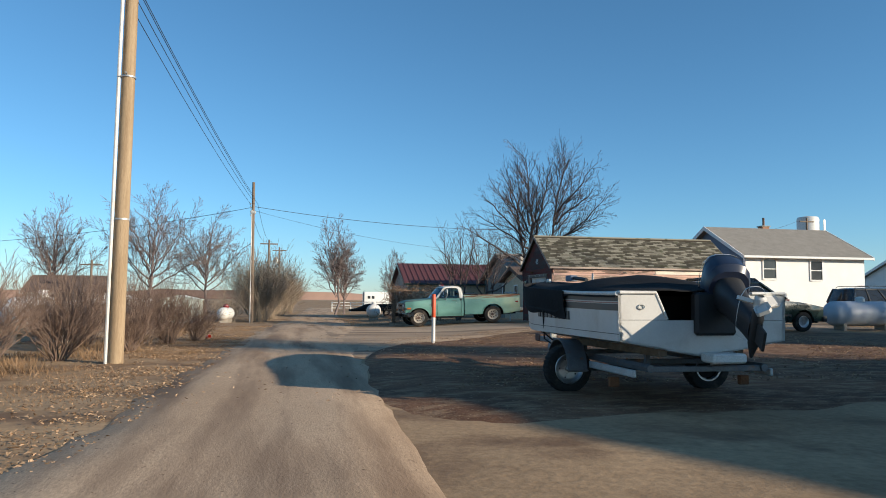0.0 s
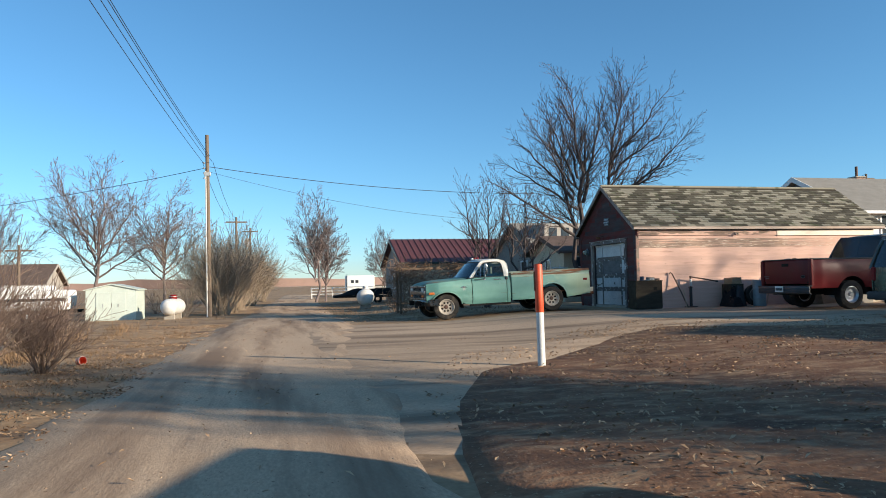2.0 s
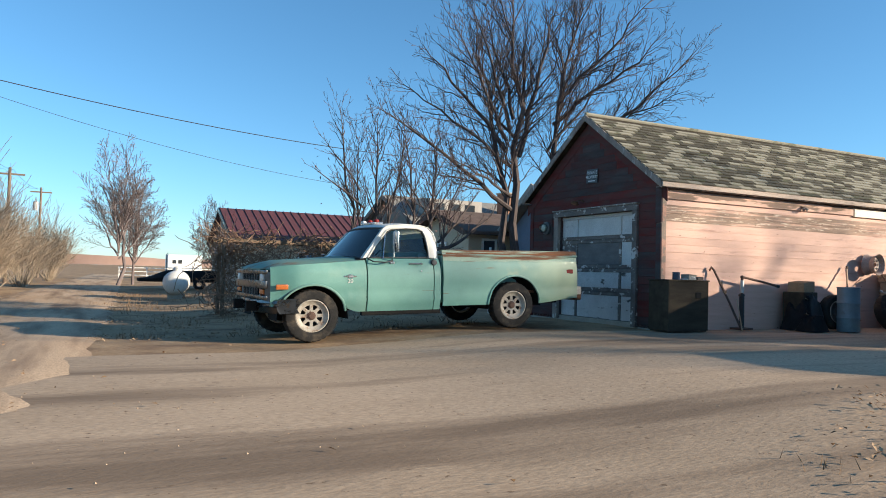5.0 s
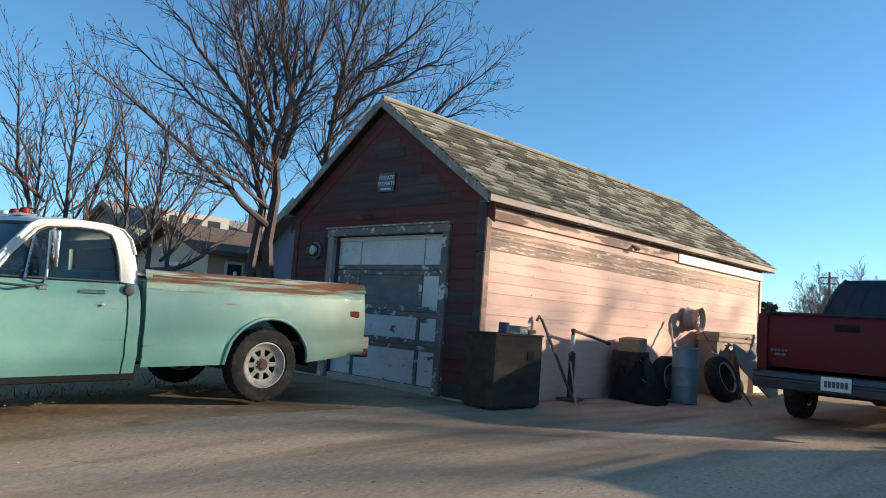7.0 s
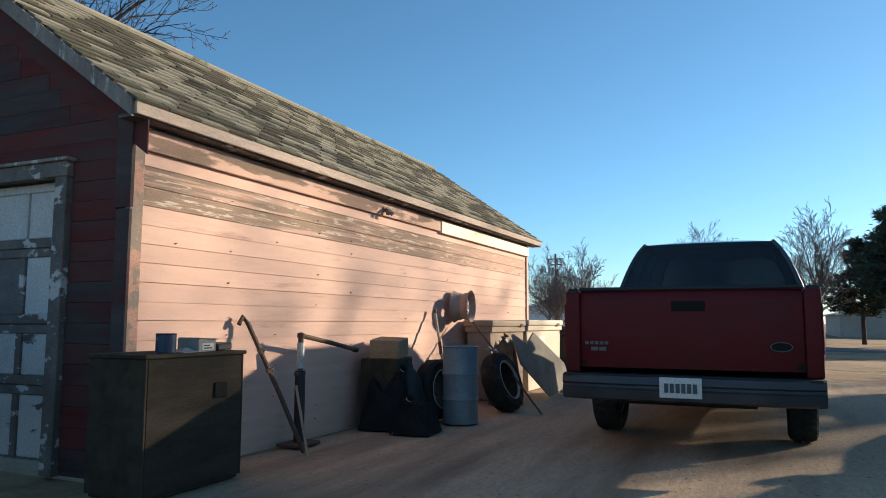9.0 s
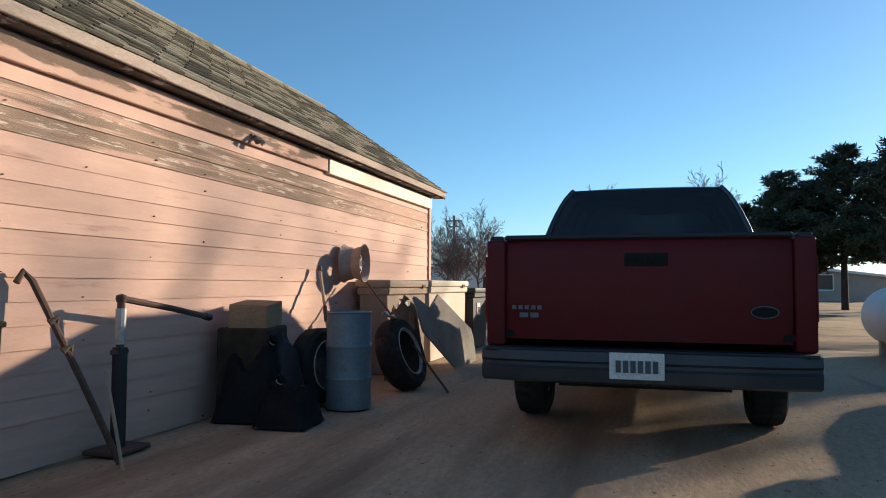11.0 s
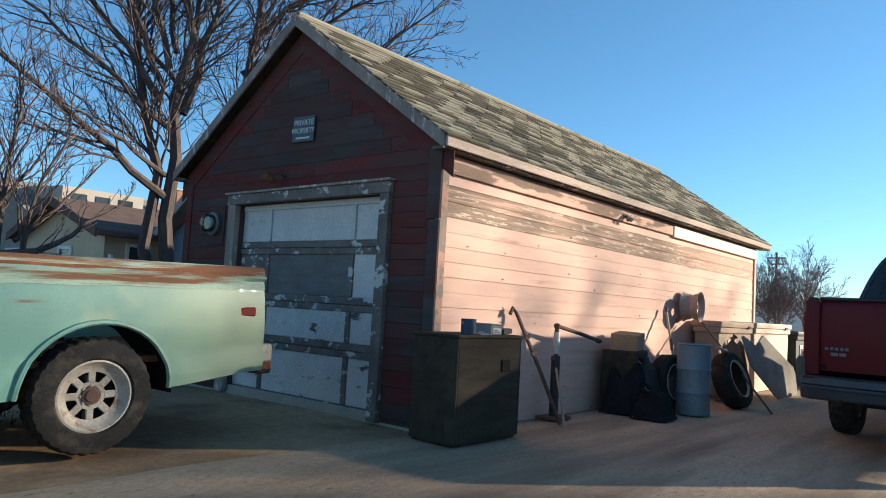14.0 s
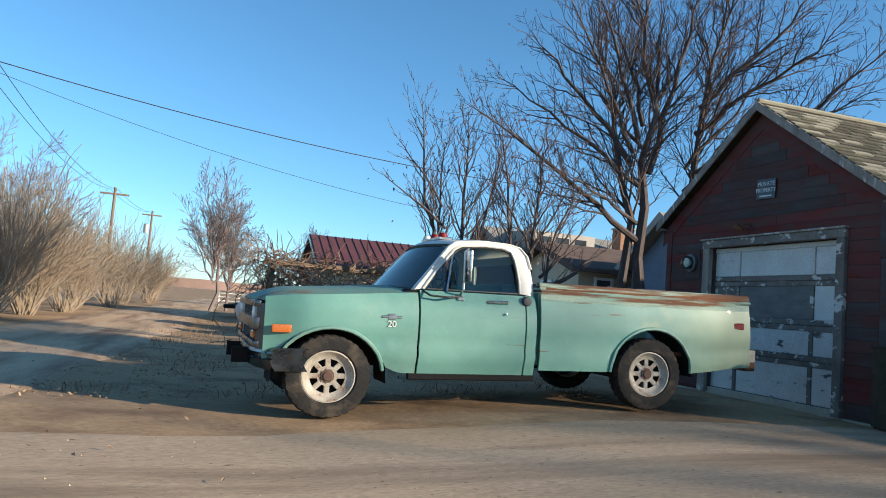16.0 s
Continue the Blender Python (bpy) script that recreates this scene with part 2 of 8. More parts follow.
M_DOORTOP = mat("white_door_panel", (0.62, 0.60, 0.58), (0.52, 0.50, 0.48), 3.0, 0.8, bump=0.3,
                spot=(0.12, 0.10, 0.09), spot_scale=3.5, spot_at=0.70, spot_soft=0.03, spot_stretch=(1, 0.8, 2.2))
M_DOORGREY = mat("bare_grey_panel", (0.20, 0.185, 0.18), (0.14, 0.13, 0.125), 3.0, 0.9, bump=0.4, stretch=(1, 1, 3))
M_STILE = mat("peeling_stile", (0.22, 0.19, 0.17), (0.13, 0.11, 0.10), 3.0, 0.9, bump=0.5,
              spot=(0.56, 0.53, 0.50), spot_scale=6.0, spot_at=0.60, spot_soft=0.025, spot_stretch=(1, 1, 1.5))
M_SHINGLE = mat("grey_shingle", (0.125, 0.112, 0.085), (0.08, 0.072, 0.055), 3.0, 0.95, bump=0.5, fine=90, vary=0.35, second=(0.29, 0.265, 0.205),
                spot=(0.10, 0.105, 0.06), spot_scale=2.0, spot_at=0.62, spot_soft=0.06)
M_SHINGLEREST = mat("grey_shingle_rows", (0.125, 0.112, 0.085), (0.08, 0.072, 0.055), 3.0, 0.95, bump=0.5, fine=90, vary=0.35, second=(0.29, 0.265, 0.205), island=True,
                    spot=(0.10, 0.105, 0.06), spot_scale=2.0, spot_at=0.62, spot_soft=0.06)
M_DARK = mat("dark_underside", (0.02, 0.019, 0.018), None, 4, 0.85, bump=0.1)
M_TYRE = mat("tyre_rubber", (0.035, 0.033, 0.031), (0.022, 0.021, 0.02), 6, 0.85, bump=0.3, spot=(0.10, 0.08, 0.06), spot_scale=5, spot_at=0.62, spot_soft=0.1)
M_RIMWHITE = mat("cream_wheel_paint", (0.46, 0.42, 0.35), (0.33, 0.28, 0.22), 8, 0.5, bump=0.1, spot=(0.24, 0.13, 0.07), spot_scale=10, spot_at=0.62)
M_ALLOY = mat("alloy", (0.55, 0.55, 0.56), (0.42, 0.42, 0.43), 6, 0.35, 0.8, bump=0.05)
M_RUSTRIM = mat("rusty_rim", (0.46, 0.36, 0.31), (0.33, 0.24, 0.20), 7, 0.7, 0.3, bump=0.2, spot=(0.55, 0.5, 0.46), spot_scale=6, spot_at=0.6)
M_CHROME = mat("chrome", (0.62, 0.62, 0.62), (0.48, 0.48, 0.48), 6, 0.28, 1.0, bump=0.02, spot=(0.25, 0.15, 0.09), spot_scale=9, spot_at=0.7)
# Rust-spotted chrome of the pickup's nose, its dark reflections put into the base colour.
M_DARKCHROME = mat("darkened_chrome", (0.15, 0.15, 0.155), (0.09, 0.09, 0.092), 5, 0.28, 1.0, bump=0.03, spot=(0.16, 0.10, 0.06), spot_scale=7, spot_at=0.66)
M_GREEN = mat("faded_green_paint", (0.15, 0.315, 0.26), (0.10, 0.235, 0.195), 1.1, 0.48, bump=0.02, coat=0.1,
              spot=(0.24, 0.35, 0.28), spot_scale=0.8, spot_at=0.64, spot_soft=0.12, flecks=((0.13, 0.075, 0.045), 2.0, 0.70, (0.5, 2, 6)))
M_GREENBED = mat("sun_bleached_green_bed", (0.15, 0.315, 0.26), (0.10, 0.235, 0.195), 1.1, 0.5, bump=0.02, coat=0.08,
                 spot=(0.30, 0.36, 0.24), spot_scale=1.2, spot_at=0.68, spot_soft=0.10, fade=("X", 3.9, 5.3, (0.27, 0.34, 0.22)), flecks=((0.14, 0.075, 0.04), 2.0, 0.69, (0.5, 2, 6)))
M_GREENTOP = mat("chalky_green_hood", (0.13, 0.26, 0.21), (0.16, 0.24, 0.17), 2.0, 0.6, bump=0.04,
                 spot=(0.20, 0.10, 0.055), spot_scale=2.6, spot_at=0.63, spot_soft=0.06, spot_rough=0.9)
M_RUSTRAIL = mat("bleached_bed_rail", (0.33, 0.39, 0.30), (0.20, 0.34, 0.27), 1.6, 0.65, bump=0.1, stretch=(0.5, 2, 4),
                 spot=(0.16, 0.075, 0.04), spot_scale=2.0, spot_at=0.515, spot_soft=0.05, spot_stretch=(0.45, 3, 8), spot_rough=0.95)
M_RUST = mat("rust", (0.22, 0.10, 0.05), (0.13, 0.055, 0.03), 6, 0.95, bump=0.4)
M_CABWHITE = mat("white_cab_roof", (0.74, 0.71, 0.64), (0.64, 0.60, 0.52), 3, 0.45, bump=0.03, spot=(0.35, 0.22, 0.13), spot_scale=5, spot_at=0.73)
M_GLASS = thin_glass("window_glass", (0.80, 0.86, 0.84))
M_DARKGLASS = glass("tinted_glass", (0.10, 0.11, 0.12))
M_RED = mat("dark_red_car_paint", (0.125, 0.005, 0.008), (0.09, 0.004, 0.006), 1.5, 0.42, bump=0.0, coat=0.0,
            soft_gloss=0.2, spot=(0.06, 0.014, 0.011), spot_scale=1.5, spot_at=0.66, spot_soft=0.15)
M_SUVGREEN = mat("dark_green_car_paint", (0.012, 0.035, 0.03), (0.009, 0.026, 0.022), 1.5, 0.28, bump=0.0, coat=0.6)
M_BLACKCAR = mat("black_car_paint", (0.012, 0.013, 0.015), None, 1.5, 0.28, bump=0.0, coat=0.6)
M_AMBER = mat("amber_lens", (0.55, 0.15, 0.03), None, 20, 0.25, bump=0.1)
M_REDLENS = mat("red_lens", (0.20, 0.010, 0.009), None, 20, 0.5, bump=0.1, soft_gloss=0.2)
M_CLEARLENS = mat("clear_lens", (0.7, 0.68, 0.62), None, 20, 0.2, bump=0.1)
M_TIN = mat("dark_blue_tin", (0.045, 0.07, 0.12), (0.03, 0.045, 0.08), 6, 0.45, 0.3, bump=0.05)
M_BUMPER = mat("grey_bumper", (0.07, 0.07, 0.074), (0.045, 0.045, 0.05), 4, 0.5, 0.5, bump=0.03)
M_BLACKTRIM = mat("black_plastic", (0.022, 0.022, 0.023), None, 6, 0.6, bump=0.1)
M_SEAT = mat("green_vinyl_seat", (0.10, 0.20, 0.16), (0.07, 0.15, 0.12), 5, 0.6, bump=0.1)
M_HULL = mat("white_gelcoat", (0.60, 0.58, 0.545), (0.50, 0.475, 0.435), 1.5, 0.35, bump=0.02, spot=(0.42, 0.38, 0.33), spot_scale=2.5, spot_at=0.68, spot_soft=0.12)
M_STRIPE = mat("dark_brown_stripe", (0.055, 0.045, 0.042), (0.04, 0.034, 0.032), 3, 0.4, bump=0.02)
M_REDLINE = mat("dull_red_stripe", (0.42, 0.16, 0.12), None, 3, 0.5, bump=0.02)
M_TARP = mat("dark_boat_cover", (0.020, 0.020, 0.021), (0.012, 0.012, 0.013), 2.5, 0.9, bump=0.5, fine=25)
M_MOTORBLUE = mat("dark_navy_cowling", (0.022, 0.03, 0.055), (0.016, 0.021, 0.04), 2.0, 0.35, bump=0.02)
M_TRAILER = mat("grey_trailer_steel", (0.17, 0.17, 0.175), (0.11, 0.11, 0.115), 5, 0.55, 0.5, bump=0.1, spot=(0.22, 0.12, 0.07), spot_scale=6, spot_at=0.64)
M_BRICK = mat("chimney_brick", (0.36, 0.20, 0.13), (0.26, 0.14, 0.09), 6, 0.9, bump=0.3, vary=0.2)
M_MAROON = mat("maroon_metal_roof", (0.145, 0.05, 0.045), (0.11, 0.04, 0.036), 1.5, 0.5, 0.1, bump=0.05)
M_CREAM = mat("cream_stucco", (0.62, 0.52, 0.38), (0.54, 0.44, 0.31), 1.5, 0.85, bump=0.2)
M_GREYWALL = mat("grey_siding", (0.42, 0.38, 0.33), (0.36, 0.32, 0.28), 1.5, 0.85, bump=0.15)
M_BLUEGREY = mat("blue_grey_gable", (0.17, 0.21, 0.28), (0.13, 0.165, 0.22), 2, 0.8, bump=0.15)
M_HOUSEWHITE = mat("white_siding", (0.80, 0.79, 0.76), (0.74, 0.73, 0.69), 1.2, 0.75, bump=0.1)
M_GREYROOF = mat("grey_asphalt_roof", (0.30, 0.275, 0.24), (0.24, 0.22, 0.19), 2.5, 0.95, bump=0.3, fine=30)
M_BROWNROOF = mat("brown_roof", (0.16, 0.115, 0.095), (0.11, 0.08, 0.065), 2.5, 0.9, bump=0.3)
M_WINDOW = mat("dark_window", (0.05, 0.055, 0.06), (0.03, 0.035, 0.04), 1.0, 0.12, bump=0.0)
M_SHED = mat("pale_green_metal", (0.58, 0.63, 0.56), (0.50, 0.55, 0.48), 2, 0.6, bump=0.1)
M_DARKWOOD = mat("dark_mossy_plank", (0.075, 0.06, 0.042), (0.04, 0.032, 0.024), 3, 0.9, bump=0.4, stretch=(0.6, 3, 3), vary=0.2)
M_WOOD = mat("old_plank", (0.22, 0.16, 0.11), (0.13, 0.095, 0.065), 3, 0.9, bump=0.4, stretch=(0.6, 3, 3))
M_PALEWOOD = mat("pale_stick", (0.48, 0.36, 0.24), (0.36, 0.25, 0.16), 4, 0.8, bump=0.2, stretch=(3, 3, 0.5))
M_CARD = mat("cardboard", (0.36, 0.25, 0.15), (0.28, 0.19, 0.11), 4, 0.9, bump=0.1)
M_PIPE = mat("rusty_pipe", (0.17, 0.10, 0.07), (0.10, 0.06, 0.045), 5, 0.8, 0.3, bump=0.2)
M_DRUM = mat("blue_grey_drum", (0.20, 0.27, 0.31), (0.14, 0.19, 0.22), 4, 0.55, 0.2, bump=0.1, spot=(0.15, 0.08, 0.05), spot_scale=5, spot_at=0.68)
M_PANEL = mat("weathered_sheet", (0.40, 0.37, 0.32), (0.28, 0.25, 0.21), 3, 0.85, bump=0.3, spot=(0.18, 0.15, 0.12), spot_scale=6, spot_at=0.64)
M_BIN = mat("cream_bin", (0.66, 0.56, 0.43), (0.56, 0.47, 0.35), 2.5, 0.7, bump=0.1)
M_TANBIN = mat("tan_bin", (0.42, 0.31, 0.23), (0.33, 0.24, 0.175), 2.5, 0.8, bump=0.1)
M_SIGN = mat("sign_black", (0.06, 0.075, 0.085), None, 5, 0.5, bump=0.05)
M_LETTER = mat("sign_white", (0.62, 0.66, 0.66), None, 5, 0.6, bump=0.0)
M_HILL = mat("far_hills", (0.30, 0.20, 0.16), (0.24, 0.165, 0.14), 0.01, 1.0, bump=0.0, world_space=True, fine=0.06)

# ---- mesh helpers ----


def thing(name, label, category, m=None, group="", kind=""):
    ob = tagged(new(name), label, category, group, kind)
    ob.empty_display_size = 0.1
    if m is not None:
        ob.matrix_world = m
    return ob


def finish(bm, name, material, sharp=35):
    me = bpy.data.meshes.new(name)
    bmesh.ops.recalc_face_normals(bm, faces=bm.faces)
    bm.to_mesh(me)
    bm.free()
    me.polygons.foreach_set("use_smooth", [True] * len(me.polygons))
    me.set_sharp_from_angle(angle=radians(sharp))
    me.materials.append(material)
    return me


def part(name, bm, material, parent, label="", sharp=35):
    ob = new(name, finish(bm, name, material, sharp))
    ob.parent = parent
    if label:
        ob["label"] = label
    return ob


def solo(name, bm, material, label, category, m=None, group="", kind="", sharp=35):
    ob = tagged(new(name, finish(bm, name, material, sharp)), label, category, group, kind)
    if m is not None:
        ob.matrix_world = m
    return ob


def raw(name, verts, faces, material):
    me = bpy.data.meshes.new(name)
    me.from_pydata(verts, [], faces)
    me.polygons.foreach_set("use_smooth", [True] * len(me.polygons))
    me.set_sharp_from_angle(angle=radians(50))
    me.materials.append(material)
    return me


def box(lo, hi, bev=0.0, m=None, bm=None, seg=1):
    bm = bm or bmesh.new()
    lo, hi = Vector(lo), Vector(hi)
    mm = Matrix.Translation((lo + hi) / 2) @ Matrix.Diagonal((*(hi - lo), 1))
    vs = bmesh.ops.create_cube(bm, size=1.0, matrix=(m @ mm) if m else mm)["verts"]
    if bev:
        es = list({e for v in vs for e in v.link_edges})
        bmesh.ops.bevel(bm, geom=es, offset=bev, segments=seg, affect="EDGES", profile=0.6)
    return bm


def tube(pts, r, seg=8, bm=None, closed=True):
    """A round bar along points; r is one radius or one for each point."""
    bm = bm or bmesh.new()
    pts = [Vector(p) for p in pts]
    rs = r if isinstance(r, (list, tuple)) else [r] * len(pts)
    rings = []
    for i, p in enumerate(pts):
        d = (pts[min(i + 1, len(pts) - 1)] - pts[max(i - 1, 0)]).normalized()
        a = d.orthogonal().normalized() if i == 0 or rings is None else (last - d * last.dot(d)).normalized()
        last = a
        b = d.cross(a)
        rings.append([bm.verts.new(p + (a * math.cos(k * math.tau / seg) + b * math.sin(k * math.tau / seg)) * rs[i]) for k in range(seg)])
    for q, s in zip(rings, rings[1:]):
        for k in range(seg):
            bm.faces.new((q[k], q[(k + 1) % seg], s[(k + 1) % seg], s[k]))
    if closed:
        bm.faces.new(rings[0][::-1])
        bm.faces.new(rings[-1])
    return bm


def lathe(prof, seg=24, m=None, bm=None):
    """Turns (radius, height) pairs round the z axis of m."""
    bm = bm or bmesh.new()
    m = m or Matrix()
    rings = []
    for r, h in prof:
        if r < 1e-5:
            rings.append([bm.verts.new(m @ Vector((0, 0, h)))])
        else:
            rings.append([bm.verts.new(m @ Vector((r * math.cos(k * math.tau / seg), r * math.sin(k * math.tau / seg), h))) for k in range(seg)])
    for q, s in zip(rings, rings[1:]):
        for k in range(seg):
            j = (k + 1) % seg
            if len(q) == 1 and len(s) == 1:
                continue
            if len(q) == 1:
                bm.faces.new((q[0], s[j], s[k]))
            elif len(s) == 1:
                bm.faces.new((q[k], q[j], s[0]))
            else:
                bm.faces.new((q[k], q[j], s[j], s[k]))
    return bm


def sheet(rows, bm=None, thick=0.0, n=None):
    """A surface through rows of points; thick pushes a second skin back along n."""
    bm = bm or bmesh.new()
    grid = [[bm.verts.new(p) for p in row] for row in rows]
    for a, b in zip(grid, grid[1:]):
        for i in range(len(a) - 1):
            bm.faces.new((a[i], a[i + 1], b[i + 1], b[i]))
    if thick:
        off = Vector(n) * -thick
        back = [[bm.verts.new(v.co + off) for v in row] for row in grid]
        for a, b in zip(back, back[1:]):
            for i in range(len(a) - 1):
                bm.faces.new((a[i], b[i], b[i + 1], a[i + 1]))
        edge = list(zip(grid[0], back[0])) + [(r[-1], s[-1]) for r, s in zip(grid[1:], back[1:])]
        edge += list(zip(grid[-1], back[-1]))[-2::-1] + [(r[0], s[0]) for r, s in zip(grid[1:-1], back[1:-1])][::-1]
        for (a, b), (c, d) in zip(edge, edge[1:] + edge[:1]):
            bm.faces.new((a, b, d, c))
    return bm


def prism(poly, axis, a, b, bm=None):
    """A polygon of two coordinates pushed from a to b along axis."""
    bm = bm or bmesh.new()

    def at(p, h):
        return {"x": (h, p[0], p[1]), "y": (p[0], h, p[1]), "z": (p[0], p[1], h)}[axis]

    lo, hi = [bm.verts.new(at(p, a)) for p in poly], [bm.verts.new(at(p, b)) for p in poly]
    bm.faces.new(lo[::-1])
    bm.faces.new(hi)
    for i in range(len(poly)):
        j = (i + 1) % len(poly)
        bm.faces.new((lo[i], lo[j], hi[j], hi[i]))
    return bm


def sm(a, b, t):
    t = min(1.0, max(0.0, (t - a) / (b - a)))
    return t * t * (3 - 2 * t)


def curve(pairs):
    """A smooth function through (x, value) pairs."""
    def f(x):
        if x <= pairs[0][0]:
            return pairs[0][1]
        for (x0, v0), (x1, v1) in zip(pairs, pairs[1:]):
            if x <= x1:
                t = (x - x0) / (x1 - x0)
                return v0 + (v1 - v0) * t
        return pairs[-1][1]
    return f


# ---- ground ----
west_fall = curve([(-60, -0.12), (0, -0.16), (8, -0.22), (15, -0.23), (25, -0.23), (32, -0.25), (40, -0.38), (47, -0.52), (60, -0.60), (100, -0.62)])
east_fall = curve([(-60, -0.12), (0, -0.16), (8, -0.20), (15, -0.17), (22, -0.11), (27, -0.07), (34, -0.06), (44, -0.17), (60, -0.45), (100, -0.62)])


def gz(x, y):
    """The height of the ground: it falls away beyond the garage and towards the lane."""
    k = sm(7.4, 11.8, x)
    return west_fall(y) * (1 - k) + east_fall(y) * k


def bumpy(x, y):
    return gz(x, y) + 0.018 * noise.noise((x * 0.9, y * 0.9, 0)) + 0.03 * noise.noise((x * 0.2, y * 0.2, 3))


def steps(*spans):
    out = []
    for a, b, d in spans:
        out += list(np.arange(a, b - 1e-6, d))
    return out + [spans[-1][1]]


gx = steps((-2600, -200, 400), (-200, -40, 20), (-40, -8, 2), (-8, 30, 0.5), (30, 60, 3), (60, 200, 20), (200, 2600, 400))
gy = steps((-600, -60, 90), (-60, -4, 4), (-4, 50, 0.5), (50, 120, 2.5), (120, 400, 20), (400, 3200, 400))
verts = [(x, y, bumpy(x, y) if -10 < x < 40 and -10 < y < 120 else gz(x, y)) for y in gy for x in gx]
nx = len(gx)
faces = [(j * nx + i, j * nx + i + 1, (j + 1) * nx + i + 1, (j + 1) * nx + i) for j in range(len(gy) - 1) for i in range(nx - 1)]
ground = tagged(new("ground", raw("ground", verts, faces, M_GROUND)), "dry brown winter grass and bare earth", "ground", kind="structure")


def road_mid(y):
    return 2.0 + 0.045 * y


def strip(name, lines, along, material, label, category, lift=0.02):
    """A surface laid on the ground between two wavering edges, which dip under the soil."""
    rows = []
    for s in along:
        ramp = min(1.0, max(0.0, min(s - along[0], along[-1] - s) / 1.4))
        a, b = Vector(lines[0](s)), Vector(lines[1](s))
        row = []
        for k, h in ((0, -0.05), (0.07, lift * 0.6), (0.25, lift), (0.42, lift * 1.2), (0.58, lift * 1.2), (0.75, lift), (0.93, lift * 0.6), (1, -0.05)):
            p = a.lerp(b, k)
            h = h * ramp - 0.07 * (1 - ramp)
            row.append((p.x, p.y, gz(p.x, p.y) + h + 0.012 * noise.noise((p.x, p.y, 1)) + 0.02 * (abs(h) > 0.04) * -1))
        rows.append(row)
    ob = solo(name, sheet(rows), material, label, category, kind="structure")
    return ob


def wob(s, k):
    return 0.25 * noise.noise((s * 0.35, k, 0)) + 0.12 * noise.noise((s * 1.7, k, 5))


strip("road", (lambda y: (0.85 + 0.027 * y + 0.018 * max(0, y - 60) + wob(y, 1), y, 0), lambda y: (road_mid(y) + 1.75 + 0.7 * sm(14, 22, y) + wob(y, 7), y, 0)),
      steps((-30, 0, 2), (0, 60, 0.4), (60, 140, 3)), M_ROAD, "pale packed-dirt lane with wheel tracks", "road", 0.035)
bank_north = curve([(3.3, 9.0), (4.1, 13.5), (4.8, 17.6), (5.9, 20.6), (7.0, 21.4), (9.6, 24.3), (11.1, 25.3), (12.6, 24.3), (14, 23.8), (20, 24.0), (24, 21.0)])
strip("driveway", (lambda x: (x, bank_north(max(4.6, min(24, x))) - 1.9 + 4.4 * sm(20, 24, x) + wob(x, 11), 0), lambda x: (x, 31.6 + 0.6 * wob(x, 17), 0)),
      steps((3.0, 27, 0.4)), M_DRIVE, "worn grey-brown driveway in front of the garage", "driveway", 0.045)
strip("leaf_litter_bank", (lambda x: (x, 6.5 + 1.5 * (1 - sm(3.3, 5.0, x)) + 6.0 * sm(17, 24, x) + 2 * wob(x * 0.6, 21), 0),
                           lambda x: (x, bank_north(x) + 0.8 * wob(x * 2, 27), 0)),
      steps((3.3, 24, 0.3)), M_LITTER, "dark brown earth bank strewn with dead leaves", "ground", 0.07)

strip("road", (lambda y: (43.0 + wob(y, 31), y, 0), lambda y: (49.0 + wob(y, 37), y, 0)), steps((-40, 90, 2.0)), M_STREET, "grey street crossing beyond the parked cars", "road", 0.04)

# ---- far hills ----
rows = []
for k in range(2):
    rows.append([(-2600 + i * 60, 2300 + 60 * math.sin(i * 0.4), (0 if k == 0 else 26 + 14 * noise.noise((i * 0.14, 0, 0)) + 8 * noise.noise((i * 0.5, 4, 0)))) for i in range(90)])
rows.append([(x, y + 500, 20) for x, y, z in rows[1]])
solo("hills", sheet(rows), M_HILL, "low reddish brown hills on the horizon", "backdrop", kind="structure")

# ---- garage ----
GX0, GX1, GY0, GY1 = 14.28, 23.05, 31.05, 35.11
EAVE, PEAK, GYM = 2.475, 3.89, 33.06
SLOPE = (PEAK - EAVE) / (GYM - GY0)
garage = thing("garage", "old gabled garage with faded pink board side and mossy shingle roof", "garage")
GB = gz(15, 31) - 0.02
part("foundation", box((GX0 + 0.03, GY0 + 0.04, GB - 0.15), (GX1 - 0.03, GY1 - 0.04, GB + 0.12), 0.01), M_CONCRETE, garage)
wall_s = part("side_wall", box((GX0 + 0.02, GY0 + 0.03, GB + 0.05), (GX1, GY0 + 0.13, EAVE + 0.02)), M_PEEL, garage, "faded pink horizontal board wall")
part("side_wall", box((GX0 + 0.02, GY1 - 0.13, GB + 0.05), (GX1, GY1 - 0.03, EAVE + 0.02)), M_REDGREY, garage)
part("back_wall", prism([(GY0 + 0.14, GB + 0.05), (GY1 - 0.14, GB + 0.05), (GY1 - 0.14, EAVE), (GYM, PEAK - 0.1), (GY0 + 0.14, EAVE)], "x", GX1 - 0.1, GX1 - 0.01), M_PEEL, garage)
DY0, DY1, DTOP = 31.75, 34.03, 2.045
front = bmesh.new()
for poly in ([(GY0 + 0.14, GB + 0.05), (DY0, GB + 0.05), (DY0, EAVE), (GY0 + 0.14, EAVE)], [(DY1, GB + 0.05), (GY1 - 0.14, GB + 0.05), (GY1 - 0.14, EAVE), (DY1, EAVE)],
             [(DY0, DTOP), (DY1, DTOP), (DY1, EAVE), (DY0, EAVE)], [(GY0 + 0.14, EAVE), (GY1 - 0.14, EAVE), (GYM, PEAK - 0.12)]):
    prism(poly, "x", GX0 + 0.03, GX0 + 0.12, front)
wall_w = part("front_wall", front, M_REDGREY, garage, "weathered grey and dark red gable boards")
